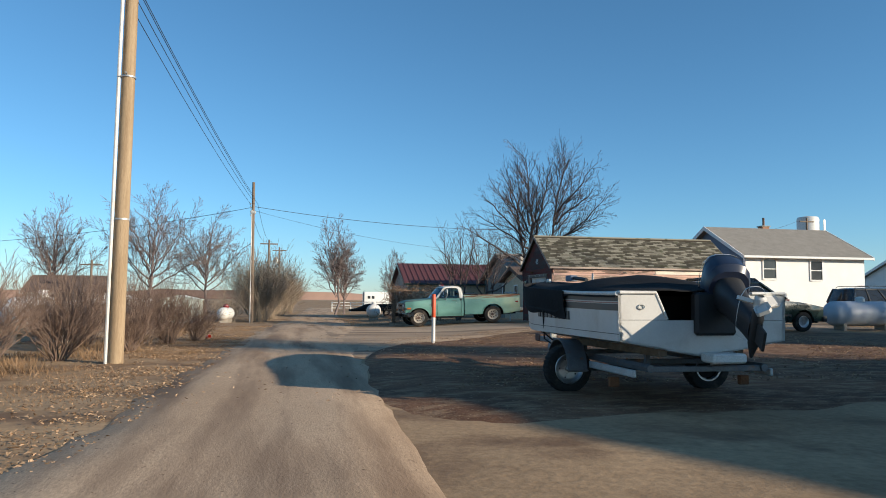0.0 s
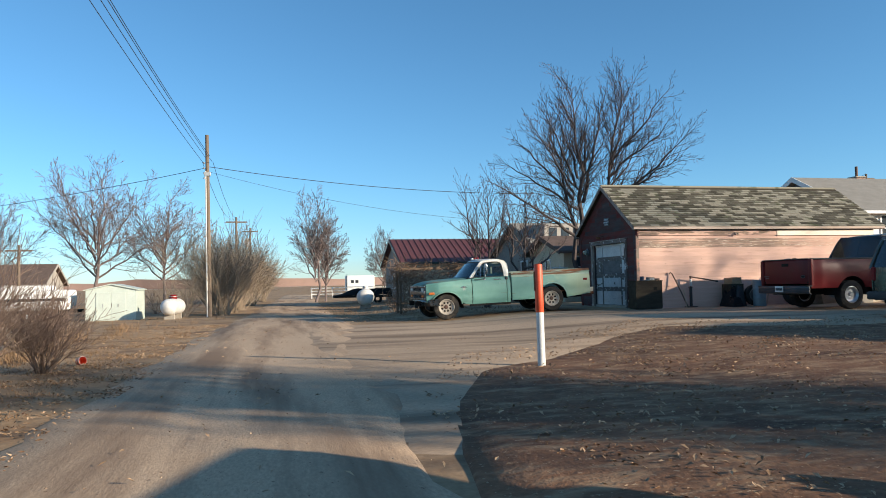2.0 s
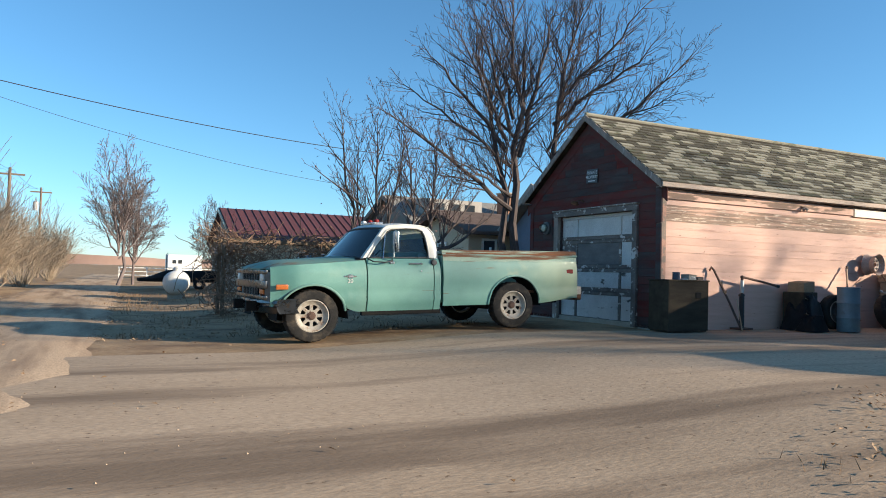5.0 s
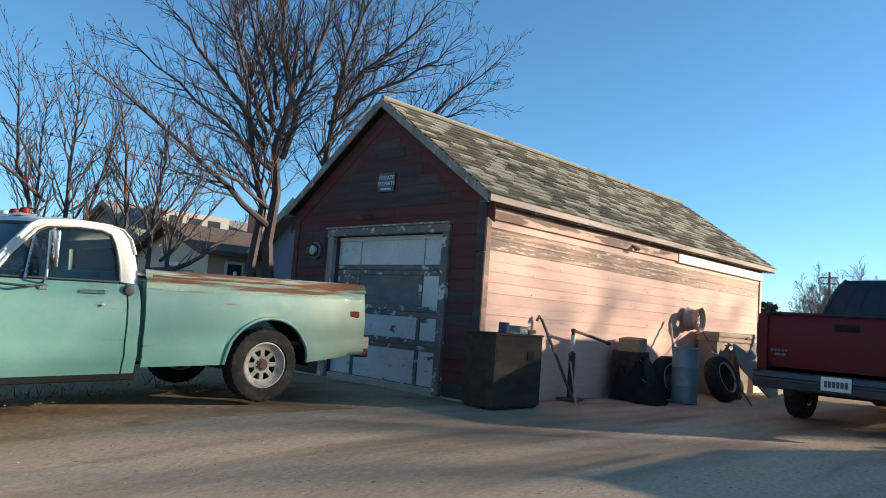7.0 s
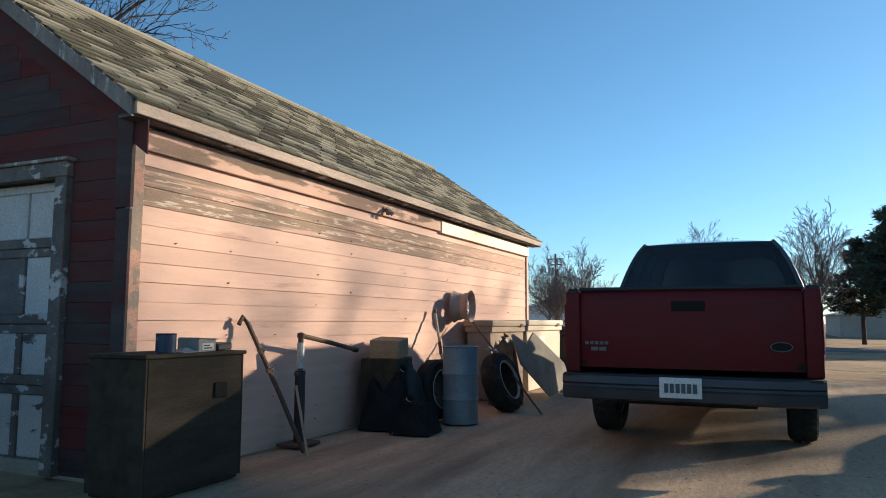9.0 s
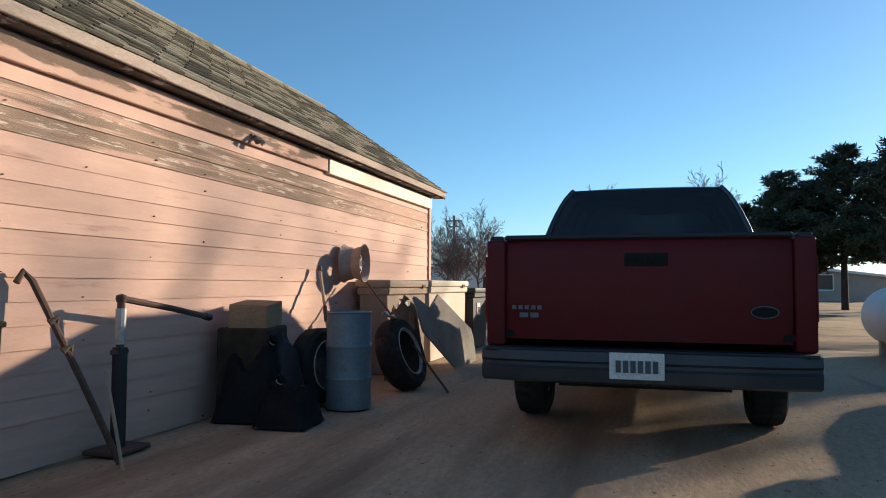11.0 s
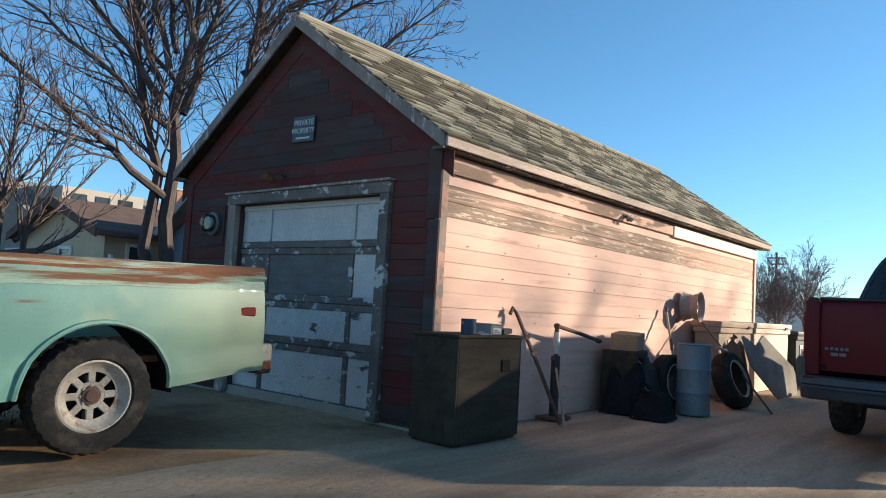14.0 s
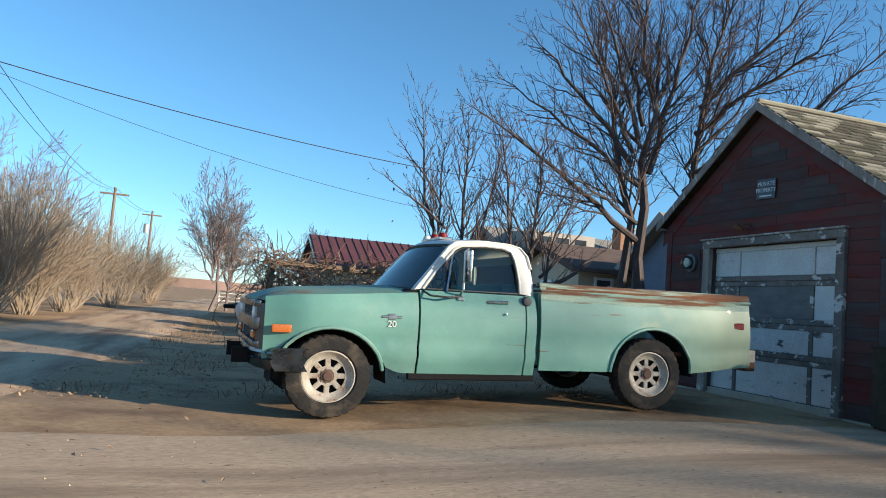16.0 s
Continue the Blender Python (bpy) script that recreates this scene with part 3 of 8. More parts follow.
# corner boards and trims
part("corner_board", box((GX0 - 0.012, GY0 - 0.012, GB + 0.05), (GX0 + 0.10, GY0 + 0.035, EAVE - 0.02), 0.004), M_CORNER, garage)
part("corner_board", box((GX0 - 0.022, GY0 - 0.014, 1.79), (GX0 + 0.014, GY0 + 0.13, EAVE + 0.06), 0.004), M_REDGREY, garage)
part("corner_board", box((GX0 - 0.022, GY0 - 0.014, GB + 0.05), (GX0 + 0.008, GY0 + 0.11, 1.78), 0.004), M_REDGREY, garage)
part("corner_board", box((GX0 - 0.012, GY1 - 0.11, GB + 0.05), (GX0 + 0.02, GY1 + 0.012, EAVE), 0.004), M_REDBOARD, garage)
part("corner_board", box((GX1 - 0.08, GY0 - 0.01, GB + 0.05), (GX1 + 0.012, GY0 + 0.03, EAVE - 0.02), 0.004), M_PINK, garage)
part("door_jamb", box((GX0 - 0.045, DY0 - 0.12, GB + 0.05), (GX0 + 0.03, DY0 + 0.0, DTOP + 0.0), 0.006), M_STILE, garage, "peeling white door jamb")
part("door_jamb", box((GX0 - 0.045, DY1 - 0.0, GB + 0.05), (GX0 + 0.03, DY1 + 0.14, DTOP + 0.0), 0.006), M_TRIM, garage, "grey door jamb")
part("door_header", box((GX0 - 0.05, DY0 - 0.13, DTOP), (GX0 + 0.03, DY1 + 0.16, DTOP + 0.11), 0.006), M_STILE, garage, "peeling white door header")
part("header_cap", box((GX0 - 0.075, DY0 - 0.15, DTOP + 0.11), (GX0 + 0.02, DY1 + 0.18, DTOP + 0.135), 0.004), M_TRIM, garage)
# sectional door: four rows of stiles, rails and panels
door = part("garage_door", box((GX0 + 0.10, DY0, GB + 0.06), (GX0 + 0.13, DY1, DTOP)), M_STILE, garage, "peeling white sectional garage door, closed")
rows_z = [GB + 0.06, 0.56, 1.00, 1.56, DTOP]
cols = [DY0, 32.17, 33.50, DY1]
for r in range(4):
    z0, z1 = rows_z[r], rows_z[r + 1]
    part("rail", box((GX0 + 0.075, DY0, z0), (GX0 + 0.10, DY1, z0 + 0.07), 0.006), M_STILE, door)
    part("rail", box((GX0 + 0.075, DY0, z1 - 0.07), (GX0 + 0.10, DY1, z1 - 0.006), 0.006), M_STILE if r < 3 else M_DOORTOP, door)
    for c in range(3):
        y0, y1 = cols[c], cols[c + 1]
        part("stile", box((GX0 + 0.070, y0 + 0.002, z0 + 0.07), (GX0 + 0.10, y0 + 0.06, z1 - 0.07), 0.005), M_STILE if r < 3 else M_DOORTOP, door)
        mt = {0: (M_DOORWHITE, M_DOORWHITE, M_DOORWHITE), 1: (M_DOORWHITE, M_DOORWHITE, M_DOORWHITE), 2: (M_DOORWHITE, M_DOORGREY, M_STILE), 3: (M_DOORTOP, M_DOORTOP, M_DOORTOP)}[r][c]
        part("panel", box((GX0 + 0.086, y0 + 0.06, z0 + 0.07), (GX0 + 0.10, y1 - 0.002, z1 - 0.07), 0.006), mt, door)
# roof deck, barge boards, fascia
OV, X0R, X1R = 0.134, GX0 - 0.13, 23.40
EY0, EY1 = GY0 - OV, GY1 + OV
EZ = EAVE - SLOPE * OV + 0.10
RZ = PEAK + 0.10
for side, (ey, nrm) in enumerate(((EY0, -1), (EY1, 1))):
    bm = prism([(ey, EZ - 0.045), (ey, EZ), (GYM, RZ), (GYM, RZ - 0.06)], "x", X0R, X1R)
    part("roof_deck", bm, M_DARKWOOD, garage)
    part("fascia", box((X0R, ey - 0.025 if side == 0 else ey, EZ - 0.09), (X1R - 0.02, ey if side == 0 else ey + 0.025, EZ - 0.002), 0.004), M_FASCIA, garage, "weathered pale fascia board")
    for xx in (X0R - 0.022, X1R):
        bm = prism([(ey, EZ - 0.11), (ey, EZ + 0.012), (GYM, RZ + 0.012), (GYM, RZ - 0.11)], "x", xx, xx + 0.022)
        part("barge_board", bm, M_TRIM, garage, "grey peeling barge board")
    bm = box((X0R + 0.02, min(ey, GY0 + 0.03 if side == 0 else GY1 - 0.03) + 0.01, EZ - 0.10), (X1R - 0.03, max(ey, GY0 + 0.03 if side == 0 else GY1 - 0.03) - 0.005, EZ - 0.08))
    part("soffit", bm, M_STILE, garage)
part("ridge_cap", tube([(X0R, GYM, RZ + 0.02), (X1R, GYM, RZ + 0.02)], 0.04, 8), M_SHINGLEREST, garage)
# frieze under the eave: old peeled board and one new cream board
part("frieze_board", box((GX0 + 0.10, GY0 - 0.02, 2.205), (19.29, GY0 + 0.02, 2.355), 0.004), M_FRIEZE, garage, "half-peeled pink frieze board")
part("frieze_board", box((19.30, GY0 - 0.034, 2.185), (GX1 - 0.02, GY0 + 0.02, 2.345), 0.004), M_NEWBOARD, garage, "new unweathered cream board")


def wheel_meter():
    m = Matrix.Translation((GX0 - 0.01, 34.45, 1.84)) @ Matrix.Rotation(radians(-90), 4, "Y")
    ob = thing("electric_meter", "round glass electric meter on the gable wall", "meter", m)
    part("backboard", box((-0.24, -0.17, -0.012), (0.20, 0.17, 0.0), 0.004), M_REDGREY, ob)
    part("base", lathe([(0, 0), (0.135, 0), (0.135, 0.05), (0.11, 0.06), (0, 0.06)], 20), M_TRAILER, ob)
    part("glass_cover", lathe([(0.10, 0.06), (0.10, 0.13), (0.085, 0.16), (0, 0.17)], 20), M_GLASS, ob)
    part("dial", lathe([(0, 0.075), (0.075, 0.075), (0.075, 0.11), (0, 0.115)], 16), M_CLEARLENS, ob)


wheel_meter()


def text(name, body, size, material, parent, m):
    cu = bpy.data.curves.new(name, "FONT")
    cu.body, cu.size, cu.align_x, cu.align_y, cu.extrude = body, size, "CENTER", "CENTER", 0.0015
    cu.materials.append(material)
    ob = new(name, cu)
    ob.parent, ob.matrix_basis = parent, m
    return ob


sgn = thing("warning_sign", "small dark sign with white capital letters on the gable", "sign", Matrix.Translation((GX0 - 0.02, 32.95, 2.79)) @ Matrix.Rotation(radians(2), 4, "X"))
part("plate", box((-0.006, -0.17, -0.135), (0.006, 0.17, 0.135), 0.003), M_SIGN, sgn)
face = Matrix(((0, 0, -1, -0.008), (-1, 0, 0, 0), (0, 1, 0, 0), (0, 0, 0, 1)))
text("line", "PRIVATE", 0.085, M_LETTER, sgn, Matrix.Translation((0, 0, 0.065)) @ face)
text("line", "PROPERTY", 0.077, M_LETTER, sgn, Matrix.Translation((0, 0, -0.02)) @ face)
part("small_print", box((-0.0085, -0.11, -0.105), (-0.006, 0.11, -0.085)), M_LETTER, sgn)
lamp = thing("gable_lamp", "old rusty gooseneck lamp above the garage door", "lamp", Matrix.Translation((GX0, 33.22, 2.29)))
part("arm", tube([(0, 0, 0.02), (-0.07, 0, 0.05), (-0.13, 0.03, 0.04), (-0.16, 0.06, 0.01)], 0.012, 6), M_PIPE, lamp)
part("shade", lathe([(0.02, 0.05), (0.05, 0.04), (0.085, 0.0), (0.08, -0.01), (0.0, 0.03)], 16, Matrix.Translation((-0.17, 0.07, -0.02)) @ Matrix.Rotation(0.5, 4, "X")), M_RUST, lamp)
flood = thing("flood_light", "small pale twin-bulb flood light under the eave", "lamp", Matrix.Translation((17.76, GY0 - 0.03, 2.27)) @ Matrix.Scale(0.62, 4))
part("base", box((-0.045, -0.015, -0.045), (0.045, 0.015, 0.045), 0.01), M_TRIM, flood)
for s in (-1, 1):
    holder = part("socket", tube([(0.0, -0.01, 0), (0.04 * s, -0.05, -0.005), (0.06 * s, -0.08, -0.03)], [0.02, 0.026, 0.028], 10), M_PIPE if s < 0 else M_TRIM, flood)
    part("bulb", tube([(0.06 * s, -0.08, -0.03), (0.075 * s, -0.11, -0.065), (0.085 * s, -0.13, -0.09)], [0.024, 0.042, 0.046], 12), M_TRIM if s < 0 else M_RIMWHITE, holder, "dusty reflector bulb")

# ---- vehicles ----


def wheel(parent, x, y, z, r, w, side, rim, holes=8, rim_r=0.6, solid=0.34, hub=None):
    """A road wheel: tyre with tread blocks, and a rim with spokes. side: -1 faces -y."""
    m = Matrix.Translation((x, y, z)) @ Matrix.Rotation(radians(90 * (1 if side < 0 else -1)), 4, "X")
    wh = new("wheel")
    wh.parent, wh.matrix_basis = parent, m
    wh.empty_display_size = 0.1
    h = w / 2
    rr = r * rim_r
    bm = lathe([(rr, -h * 0.8), (rr + 0.02, -h), (r * 0.86, -h), (r * 0.965, -h * 0.86), (r, -h * 0.58), (r, -h * 0.1), (r * 0.985, -h * 0.06), (r * 0.985, h * 0.06), (r, h * 0.1), (r, h * 0.58), (r * 0.965, h * 0.86), (r * 0.86, h), (rr + 0.02, h), (rr, h * 0.8)], 96)
    for v in bm.verts:
        k = round(math.atan2(v.co.y, v.co.x) / math.tau * 96)
        if math.hypot(v.co.x, v.co.y) > r * 0.96 and k % 3 == 0:
            v.co.x, v.co.y = v.co.x * 0.975, v.co.y * 0.975
    part("tyre", bm, M_TYRE, wh)
    bm = lathe([(rr * 0.9, -h * 0.8), (rr * 1.03, -h * 0.8), (rr * 0.93, -h * 0.6), (rr * 0.88, 0), (rr * 0.93, h * 0.65), (rr * 1.05, h * 0.86), (rr * 0.98, h * 0.9), (rr * 0.88, h * 0.6), (rr * 0.80, h * 0.45), (rr * 0.68, h * 0.40)], 32)
    part("rim", bm, rim, wh)
    bm = lathe([(0, h * 0.52), (rr * 0.16, h * 0.52), (rr * 0.2, h * 0.3), (rr * solid, h * 0.34), (rr * solid, h * 0.24), (0, h * 0.2)], 24)
    for k in range(holes):
        a = k * math.tau / holes
        mm = Matrix.Rotation(a, 4, "Z")
        wd = rr * (0.85 if hub else 1.7) / holes
        box((rr * solid * 0.9, -wd, h * 0.26), (rr * 0.86, wd, h * 0.36), 0.006, m=mm, bm=bm)
        lathe([(0, h * 0.42), (0.011, h * 0.41), (0.011, h * 0.3)], 6, mm @ Matrix.Translation((rr * 0.27, 0, 0)), bm)
    part("spokes", bm, rim, wh)
    if hub:
        part("hub", lathe([(0, h * 0.62), (rr * 0.17, h * 0.60), (rr * 0.19, h * 0.5), (rr * 0.26, h * 0.46), (rr * 0.28, h * 0.34)], 16), hub, wh, "dull rusty hub")
    part("brake_drum", lathe([(0, -h * 0.1), (rr * 0.8, -h * 0.1), (rr * 0.8, -h * 0.5)], 20), M_DARK, wh)
    return wh


def side_skin(x0, x1, low, high, half, arches, side, step=0.035, rows=9):
    """One body side from x0 to x1 between low(x) and high(x); half(z) is the half width; arches: (x, z, radius)."""
    n = max(2, int((x1 - x0) / step))
    grid = []
    for i in range(n + 1):
        x = x0 + (x1 - x0) * i / n
        lo = low(x)
        for ax, az, ar in arches:
            if abs(x - ax) < ar:
                lo = max(lo, az + math.sqrt(max(0, ar * ar - (x - ax) ** 2)) * 0.97)
        hi = high(x)
        col = []
        for k in range(rows + 1):
            z = lo + (hi - lo) * k / rows
            col.append((x, side * half(x, z), z))
        grid.append(col)
    return sheet(grid, thick=0.025, n=(0, side, 0))


def arch_lip(ax, az, ar, half, side, low):
    pts = []
    for k in range(-9, 10):
        a = radians(k * 10)
        x, z = ax + ar * math.sin(a), az + ar * math.cos(a) * 0.97
        if z > low - 0.02:
            pts.append((x, side * (half(x, z) + 0.004), z))
    return tube(pts, 0.018, 6)


def greenhouse(parent, base, top, mids, paint, glassm, roof_mat=None, pillar=0.06, crown=0.06, bulge=0.012):
    """Pillars, roof and panes above a belt line. base and top: (x0, x1, half width, z) at belt and roof; mids: shares of the length with posts."""
    bx0, bx1, by, bz = base
    tx0, tx1, ty, tz = top

    def side_pt(u, k, s):
        p = Vector((bx0 + (bx1 - bx0) * u, s * by, bz)).lerp(Vector((tx0 + (tx1 - tx0) * u, s * ty, tz)), k)
        p.y += s * bulge * 4 * k ** 1.5 * max(0.0, 1 - k) ** 0.8
        return p

    rows = []
    for i in range(13):
        u = i / 12
        row = []
        for j in range(13):
            v = -1 + 2 * j / 12
            e = max(abs(2 * u - 1) ** 8, abs(v) ** 8)
            row.append((tx0 + (tx1 - tx0) * u + (0.5 - u) * 0.02, v * ty * 1.02, tz + crown * (1 - 0.9 * abs(2 * u - 1) ** 4) * (1 - 0.9 * abs(v) ** 4) + 0.01 - 0.015 * e))
        rows.append(row)
    part("roof", sheet(rows, thick=0.045, n=(0, 0, 1)), roof_mat or paint, parent)
    for s in (-1, 1):
        for u, wd in [(0.0, 1.0), (1.0, 1.4)] + [(m, 0.8) for m in mids]:
            a, b = side_pt(u, 0, s), side_pt(u, 1, s)
            a.z -= 0.02
            part("pillar", tube([a] + [side_pt(u, k / 8, s) for k in range(1, 8)] + [b - Vector((0, 0, 0.005))], [pillar * wd * (1 - 0.03 * k) for k in range(9)], 8), (roof_mat or paint) if wd >= 1 else M_BLACKTRIM, parent)
        part("roof_rail", tube([side_pt(0, 1, s), side_pt(0.5, 1.02, s), side_pt(1, 1, s)], pillar * 0.6, 8), roof_mat or paint, parent)
        cuts = [0.0] + list(mids) + [1.0]
        for u0, u1 in zip(cuts, cuts[1:]):
            bm = sheet([[side_pt(u0, k / 8, s), side_pt(u1, k / 8, s)] for k in range(9)], thick=0.006, n=(0, s, 0))
            part("side_window", bm, glassm, parent)
    for u, nm, sgn_ in ((0.0, "windshield", -1), (1.0, "rear_window", 1)):
        rows = []
        for k in range(9):
            row = []
            for j in range(9):
                v = -1 + 2 * j / 8
                a = side_pt(u, k / 8, 1)
                row.append((a.x + sgn_ * 0.07 * (1 - v * v), a.y * v, a.z))
            rows.append(row)
        part(nm, sheet(rows, thick=0.006, n=(sgn_, 0, 0)), glassm, parent)


def bars(parent, x, y0, y1, z, n, mt, h=0.05, gap=0.02, axis="x", depth=0.004):
    """Writing that cannot be read: a row of plain bars."""
    w = (y1 - y0) / n
    for i in range(n):
        if axis == "x":
            bm = box((x - depth, y0 + i * w, z), (x + depth, y0 + (i + 1) * w - gap, z + h))
        else:
            bm = box((y0 + i * w, x - depth, z), (y0 + (i + 1) * w - gap, x + depth, z + h))
        part("letter_bar", bm, mt, parent)


# old green pickup; local x runs from the nose to the tail
pickup = thing("pickup_truck", "old faded green pickup with white cab roof and rusty bed rails", "pickup truck", pose(7.452, 32.445, -0.214, 0, -1.64, 1.9) @ Matrix.Diagonal((1.061, 1, 1, 1)))


def p_half(x, z):
    f = curve([(0.38, 0.925), (0.50, 0.955), (0.60, 0.988), (0.63, 0.966), (0.80, 0.985), (0.98, 0.975), (1.08, 0.945), (1.15, 0.905), (1.20, 0.885), (1.34, 0.875)])(z)
    return f * (1 - 0.10 * (1 - sm(0.23, 0.69, x)))


def b_half(x, z):
    f = curve([(0.38, 0.94), (0.50, 0.965), (0.60, 0.988), (0.63, 0.966), (0.85, 0.985), (1.05, 0.97), (1.18, 0.945), (1.32, 0.925)])(z)
    return f * (1 - 0.03 * sm(4.9, 5.25, x))


ARCH_F, ARCH_R = (0.86, 0.345, 0.465), (4.025, 0.455, 0.465)
fender_top = curve([(0.02, 0.985), (0.12, 1.02), (0.5, 1.065), (1.0, 1.10), (1.62, 1.145)])
for s in (-1, 1):
    fen = part("front_fender", side_skin(0.31, 1.61, lambda x: 0.50 - 0.10 * sm(1.2, 1.5, x), fender_top, p_half, (ARCH_F,), s), M_GREEN, pickup)
    part("arch_lip", arch_lip(*ARCH_F, p_half, s, 0.42), M_GREEN, fen)
    dr = part("door", side_skin(1.63, 2.64, lambda x: 0.40, lambda x: 1.17, p_half, (), s), M_GREEN, pickup)
    part("handle", tube([(2.27, s * 0.94, 1.09), (2.30, s * 0.975, 1.096), (2.45, s * 0.975, 1.096), (2.475, s * 0.945, 1.09)], 0.013, 6), M_CHROME, dr, "chrome door handle")
    part("door_lock", lathe([(0, 0.012), (0.012, 0.01), (0.012, 0)], 8, Matrix.Translation((2.44, s * 0.983, 0.985)) @ Matrix.Rotation(radians(90) * -s, 4, "X")), M_CHROME, dr)
    part("cab_corner", side_skin(2.655, 2.755, lambda x: 0.40, lambda x: 1.17, p_half, (), s), M_GREEN, pickup)
    part("fuel_cap", lathe([(0, 0.035), (0.04, 0.03), (0.05, 0.0)], 14, Matrix.Translation((2.66, s * 0.935, 1.115)) @ Matrix.Rotation(radians(90) * -s, 4, "X")), M_BUMPER, pickup, "dull grey fuel cap")
    bed = part("bed_side", side_skin(2.80, 5.24, lambda x: 0.45 + 0.07 * sm(4.4, 5.2, x), lambda x: 1.215 - 0.01 * sm(4.9, 5.24, x), b_half, (ARCH_R,), s), M_GREENBED, pickup)
    part("arch_lip", arch_lip(*ARCH_R, b_half, s, 0.47), M_GREENBED, bed)
    rows = []
    for i in range(31):
        x = 2.80 + 2.44 * i / 30
        rows.append([(x, s * y, z + 0.004 * noise.noise((x * 3, s, 0))) for y, z in ((b_half(x, 1.13) + 0.004, 1.135 + 0.02 * noise.noise((x * 2.3, 0, 4))), (b_half(x, 1.2) + 0.006, 1.20), (0.955, 1.225), (0.925, 1.25), (0.918, 1.295), (0.895, 1.312), (0.85, 1.312), (0.84, 1.28))])
    part("bed_rail", sheet(rows, thick=0.01, n=(0, s, 0)), M_RUSTRAIL, bed, "sun-bleached bed rail with rust streaks")
    part("rust_line", sheet([[(x, s * (0.938 + 0.004 * noise.noise((x * 4, 1, 1))), 1.228 - 0.02 * (noise.noise((x * 2.1, 3, 0)) > 0.05)), (x, s * 0.926, 1.264 + 0.01 * noise.noise((x * 3, 7, 0)))] for x in np.linspace(2.86, 5.15, 40)], thick=0.004, n=(0, s, 0)), M_RUST, bed, "dark rust line under the bed rail")
    part("side_marker", box((0.365, s * 0.955 - 0.02, 0.735), (0.525, s * 0.96 + 0.02, 0.805), 0.01, seg=2), M_AMBER, fen, "amber side marker")
    part("rear_marker", box((5.01, s * 0.955 - 0.015, 0.935), (5.15, s * 0.955 + 0.012, 1.005), 0.01), M_REDLENS, bed, "red side marker on a rust patch")
    part("marker_stain", box((4.99, s * 0.956 - 0.01, 0.89), (5.05, s * 0.956 + 0.008, 0.965), 0.01), M_RUST, bed)
    bdg = part("badge", box((1.28, s * 0.984 - 0.006, 0.90), (1.46, s * 0.984 + 0.006, 0.922), 0.004), M_CHROME, fen, "small chrome badge with the number 20")
    part("badge_bar", box((1.335, s * 0.982 - 0.006, 0.885), (1.405, s * 0.984 + 0.006, 0.938), 0.004), M_CHROME, bdg)
    if s < 0:
        text("number", "20", 0.08, M_WHITE, bdg, Matrix.Translation((1.37, -0.994, 0.845)) @ Matrix.Rotation(radians(90), 4, "X"))
    part("rocker", box((1.55, s * 0.90 - 0.03, 0.34), (2.77, s * 0.90 + 0.02, 0.41), 0.01), M_DARK, pickup)
rows = []
for i in range(25):
    x = 0.32 + (1.60 - 0.32) * i / 24
    row = []
    for j in range(17):
        v = -1 + 2 * j / 16
        edge = p_half(x, fender_top(x))
        z = fender_top(x) + 0.075 * (1 - abs(v) ** 2.2) * sm(0.28, 0.63, x) + 0.012 * math.exp(-((abs(v) - 0.72) / 0.06) ** 2) - 0.02 * (1 - sm(0.32, 0.40, x))
        row.append((x - 0.10 * (1 - v * v) * (1 - sm(0.32, 0.78, x)), v * edge, z))
    rows.append(row)
part("hood", sheet(rows, thick=0.02, n=(0, 0, 1)), M_GREENTOP, pickup, "chalky green hood with rust streaks")
part("cowl", sheet([[(1.50, v * 0.88, 1.15 + 0.06 * (1 - v * v)) for v in np.linspace(-1, 1, 9)], [(1.66, v * 0.88, 1.18 + 0.05 * (1 - v * v)) for v in np.linspace(-1, 1, 9)]], thick=0.02, n=(0, 0, 1)), M_DARK, pickup)
# nose: grille of bars, lamps, bumper
grille = part("grille", box((-0.02, -0.84, 0.60), (0.06, 0.84, 0.99), 0.02), M_DARK, pickup, "dark grille with chrome bars")
for z, t in ((0.975, 0.028), (0.80, 0.055), (0.62, 0.028)):
    part("bar", box((-0.055, -0.86, z - t), (0.0, 0.86, z + t), 0.012, seg=2), M_DARKCHROME, grille)
for i in range(12):
    part("slat", box((-0.03, -0.55 + i * 0.1, 0.63), (0.0, -0.535 + i * 0.1, 0.96), 0.003), M_GALV, grille)
for s in (-1, 1):
    m = Matrix.Translation((-0.03, s * 0.70, 0.885)) @ Matrix.Rotation(radians(-90), 4, "Y")
    part("headlight", lathe([(0, 0.03), (0.06, 0.022), (0.085, 0.0), (0.098, 0.012), (0.104, 0.0), (0.10, -0.03)], 20, m), M_CLEARLENS, pickup)
    part("turn_light", box((-0.05, s * 0.70 - 0.11, 0.665), (-0.02, s * 0.70 + 0.11, 0.735), 0.01), M_AMBER, pickup)
    part("fender_end", sheet([[(0.05, s * p_half(0.03, z), z), (-0.03, s * (p_half(0.03, z) - 0.04), z)] for z in (0.58, 0.7, 0.85, 0.98)], thick=0.015, n=(0, s, 0)), M_DARKCHROME, pickup)
rows = []
for z, o in ((0.40, 0.03), (0.45, 0.0), (0.49, -0.01), (0.505, 0.015), (0.53, 0.015), (0.545, -0.01), (0.58, 0.0), (0.60, 0.04)):
    rows.append([(-0.13 + o + 0.16 * abs(v) ** 3 + (0.20 if abs(v) > 1.0 else 0), min(1, abs(v)) * (1 if v > 0 else -1) * 0.975, z) for v in (-1.1, -1, -0.95, -0.85, -0.6, -0.3, 0, 0.3, 0.6, 0.85, 0.95, 1, 1.1)])
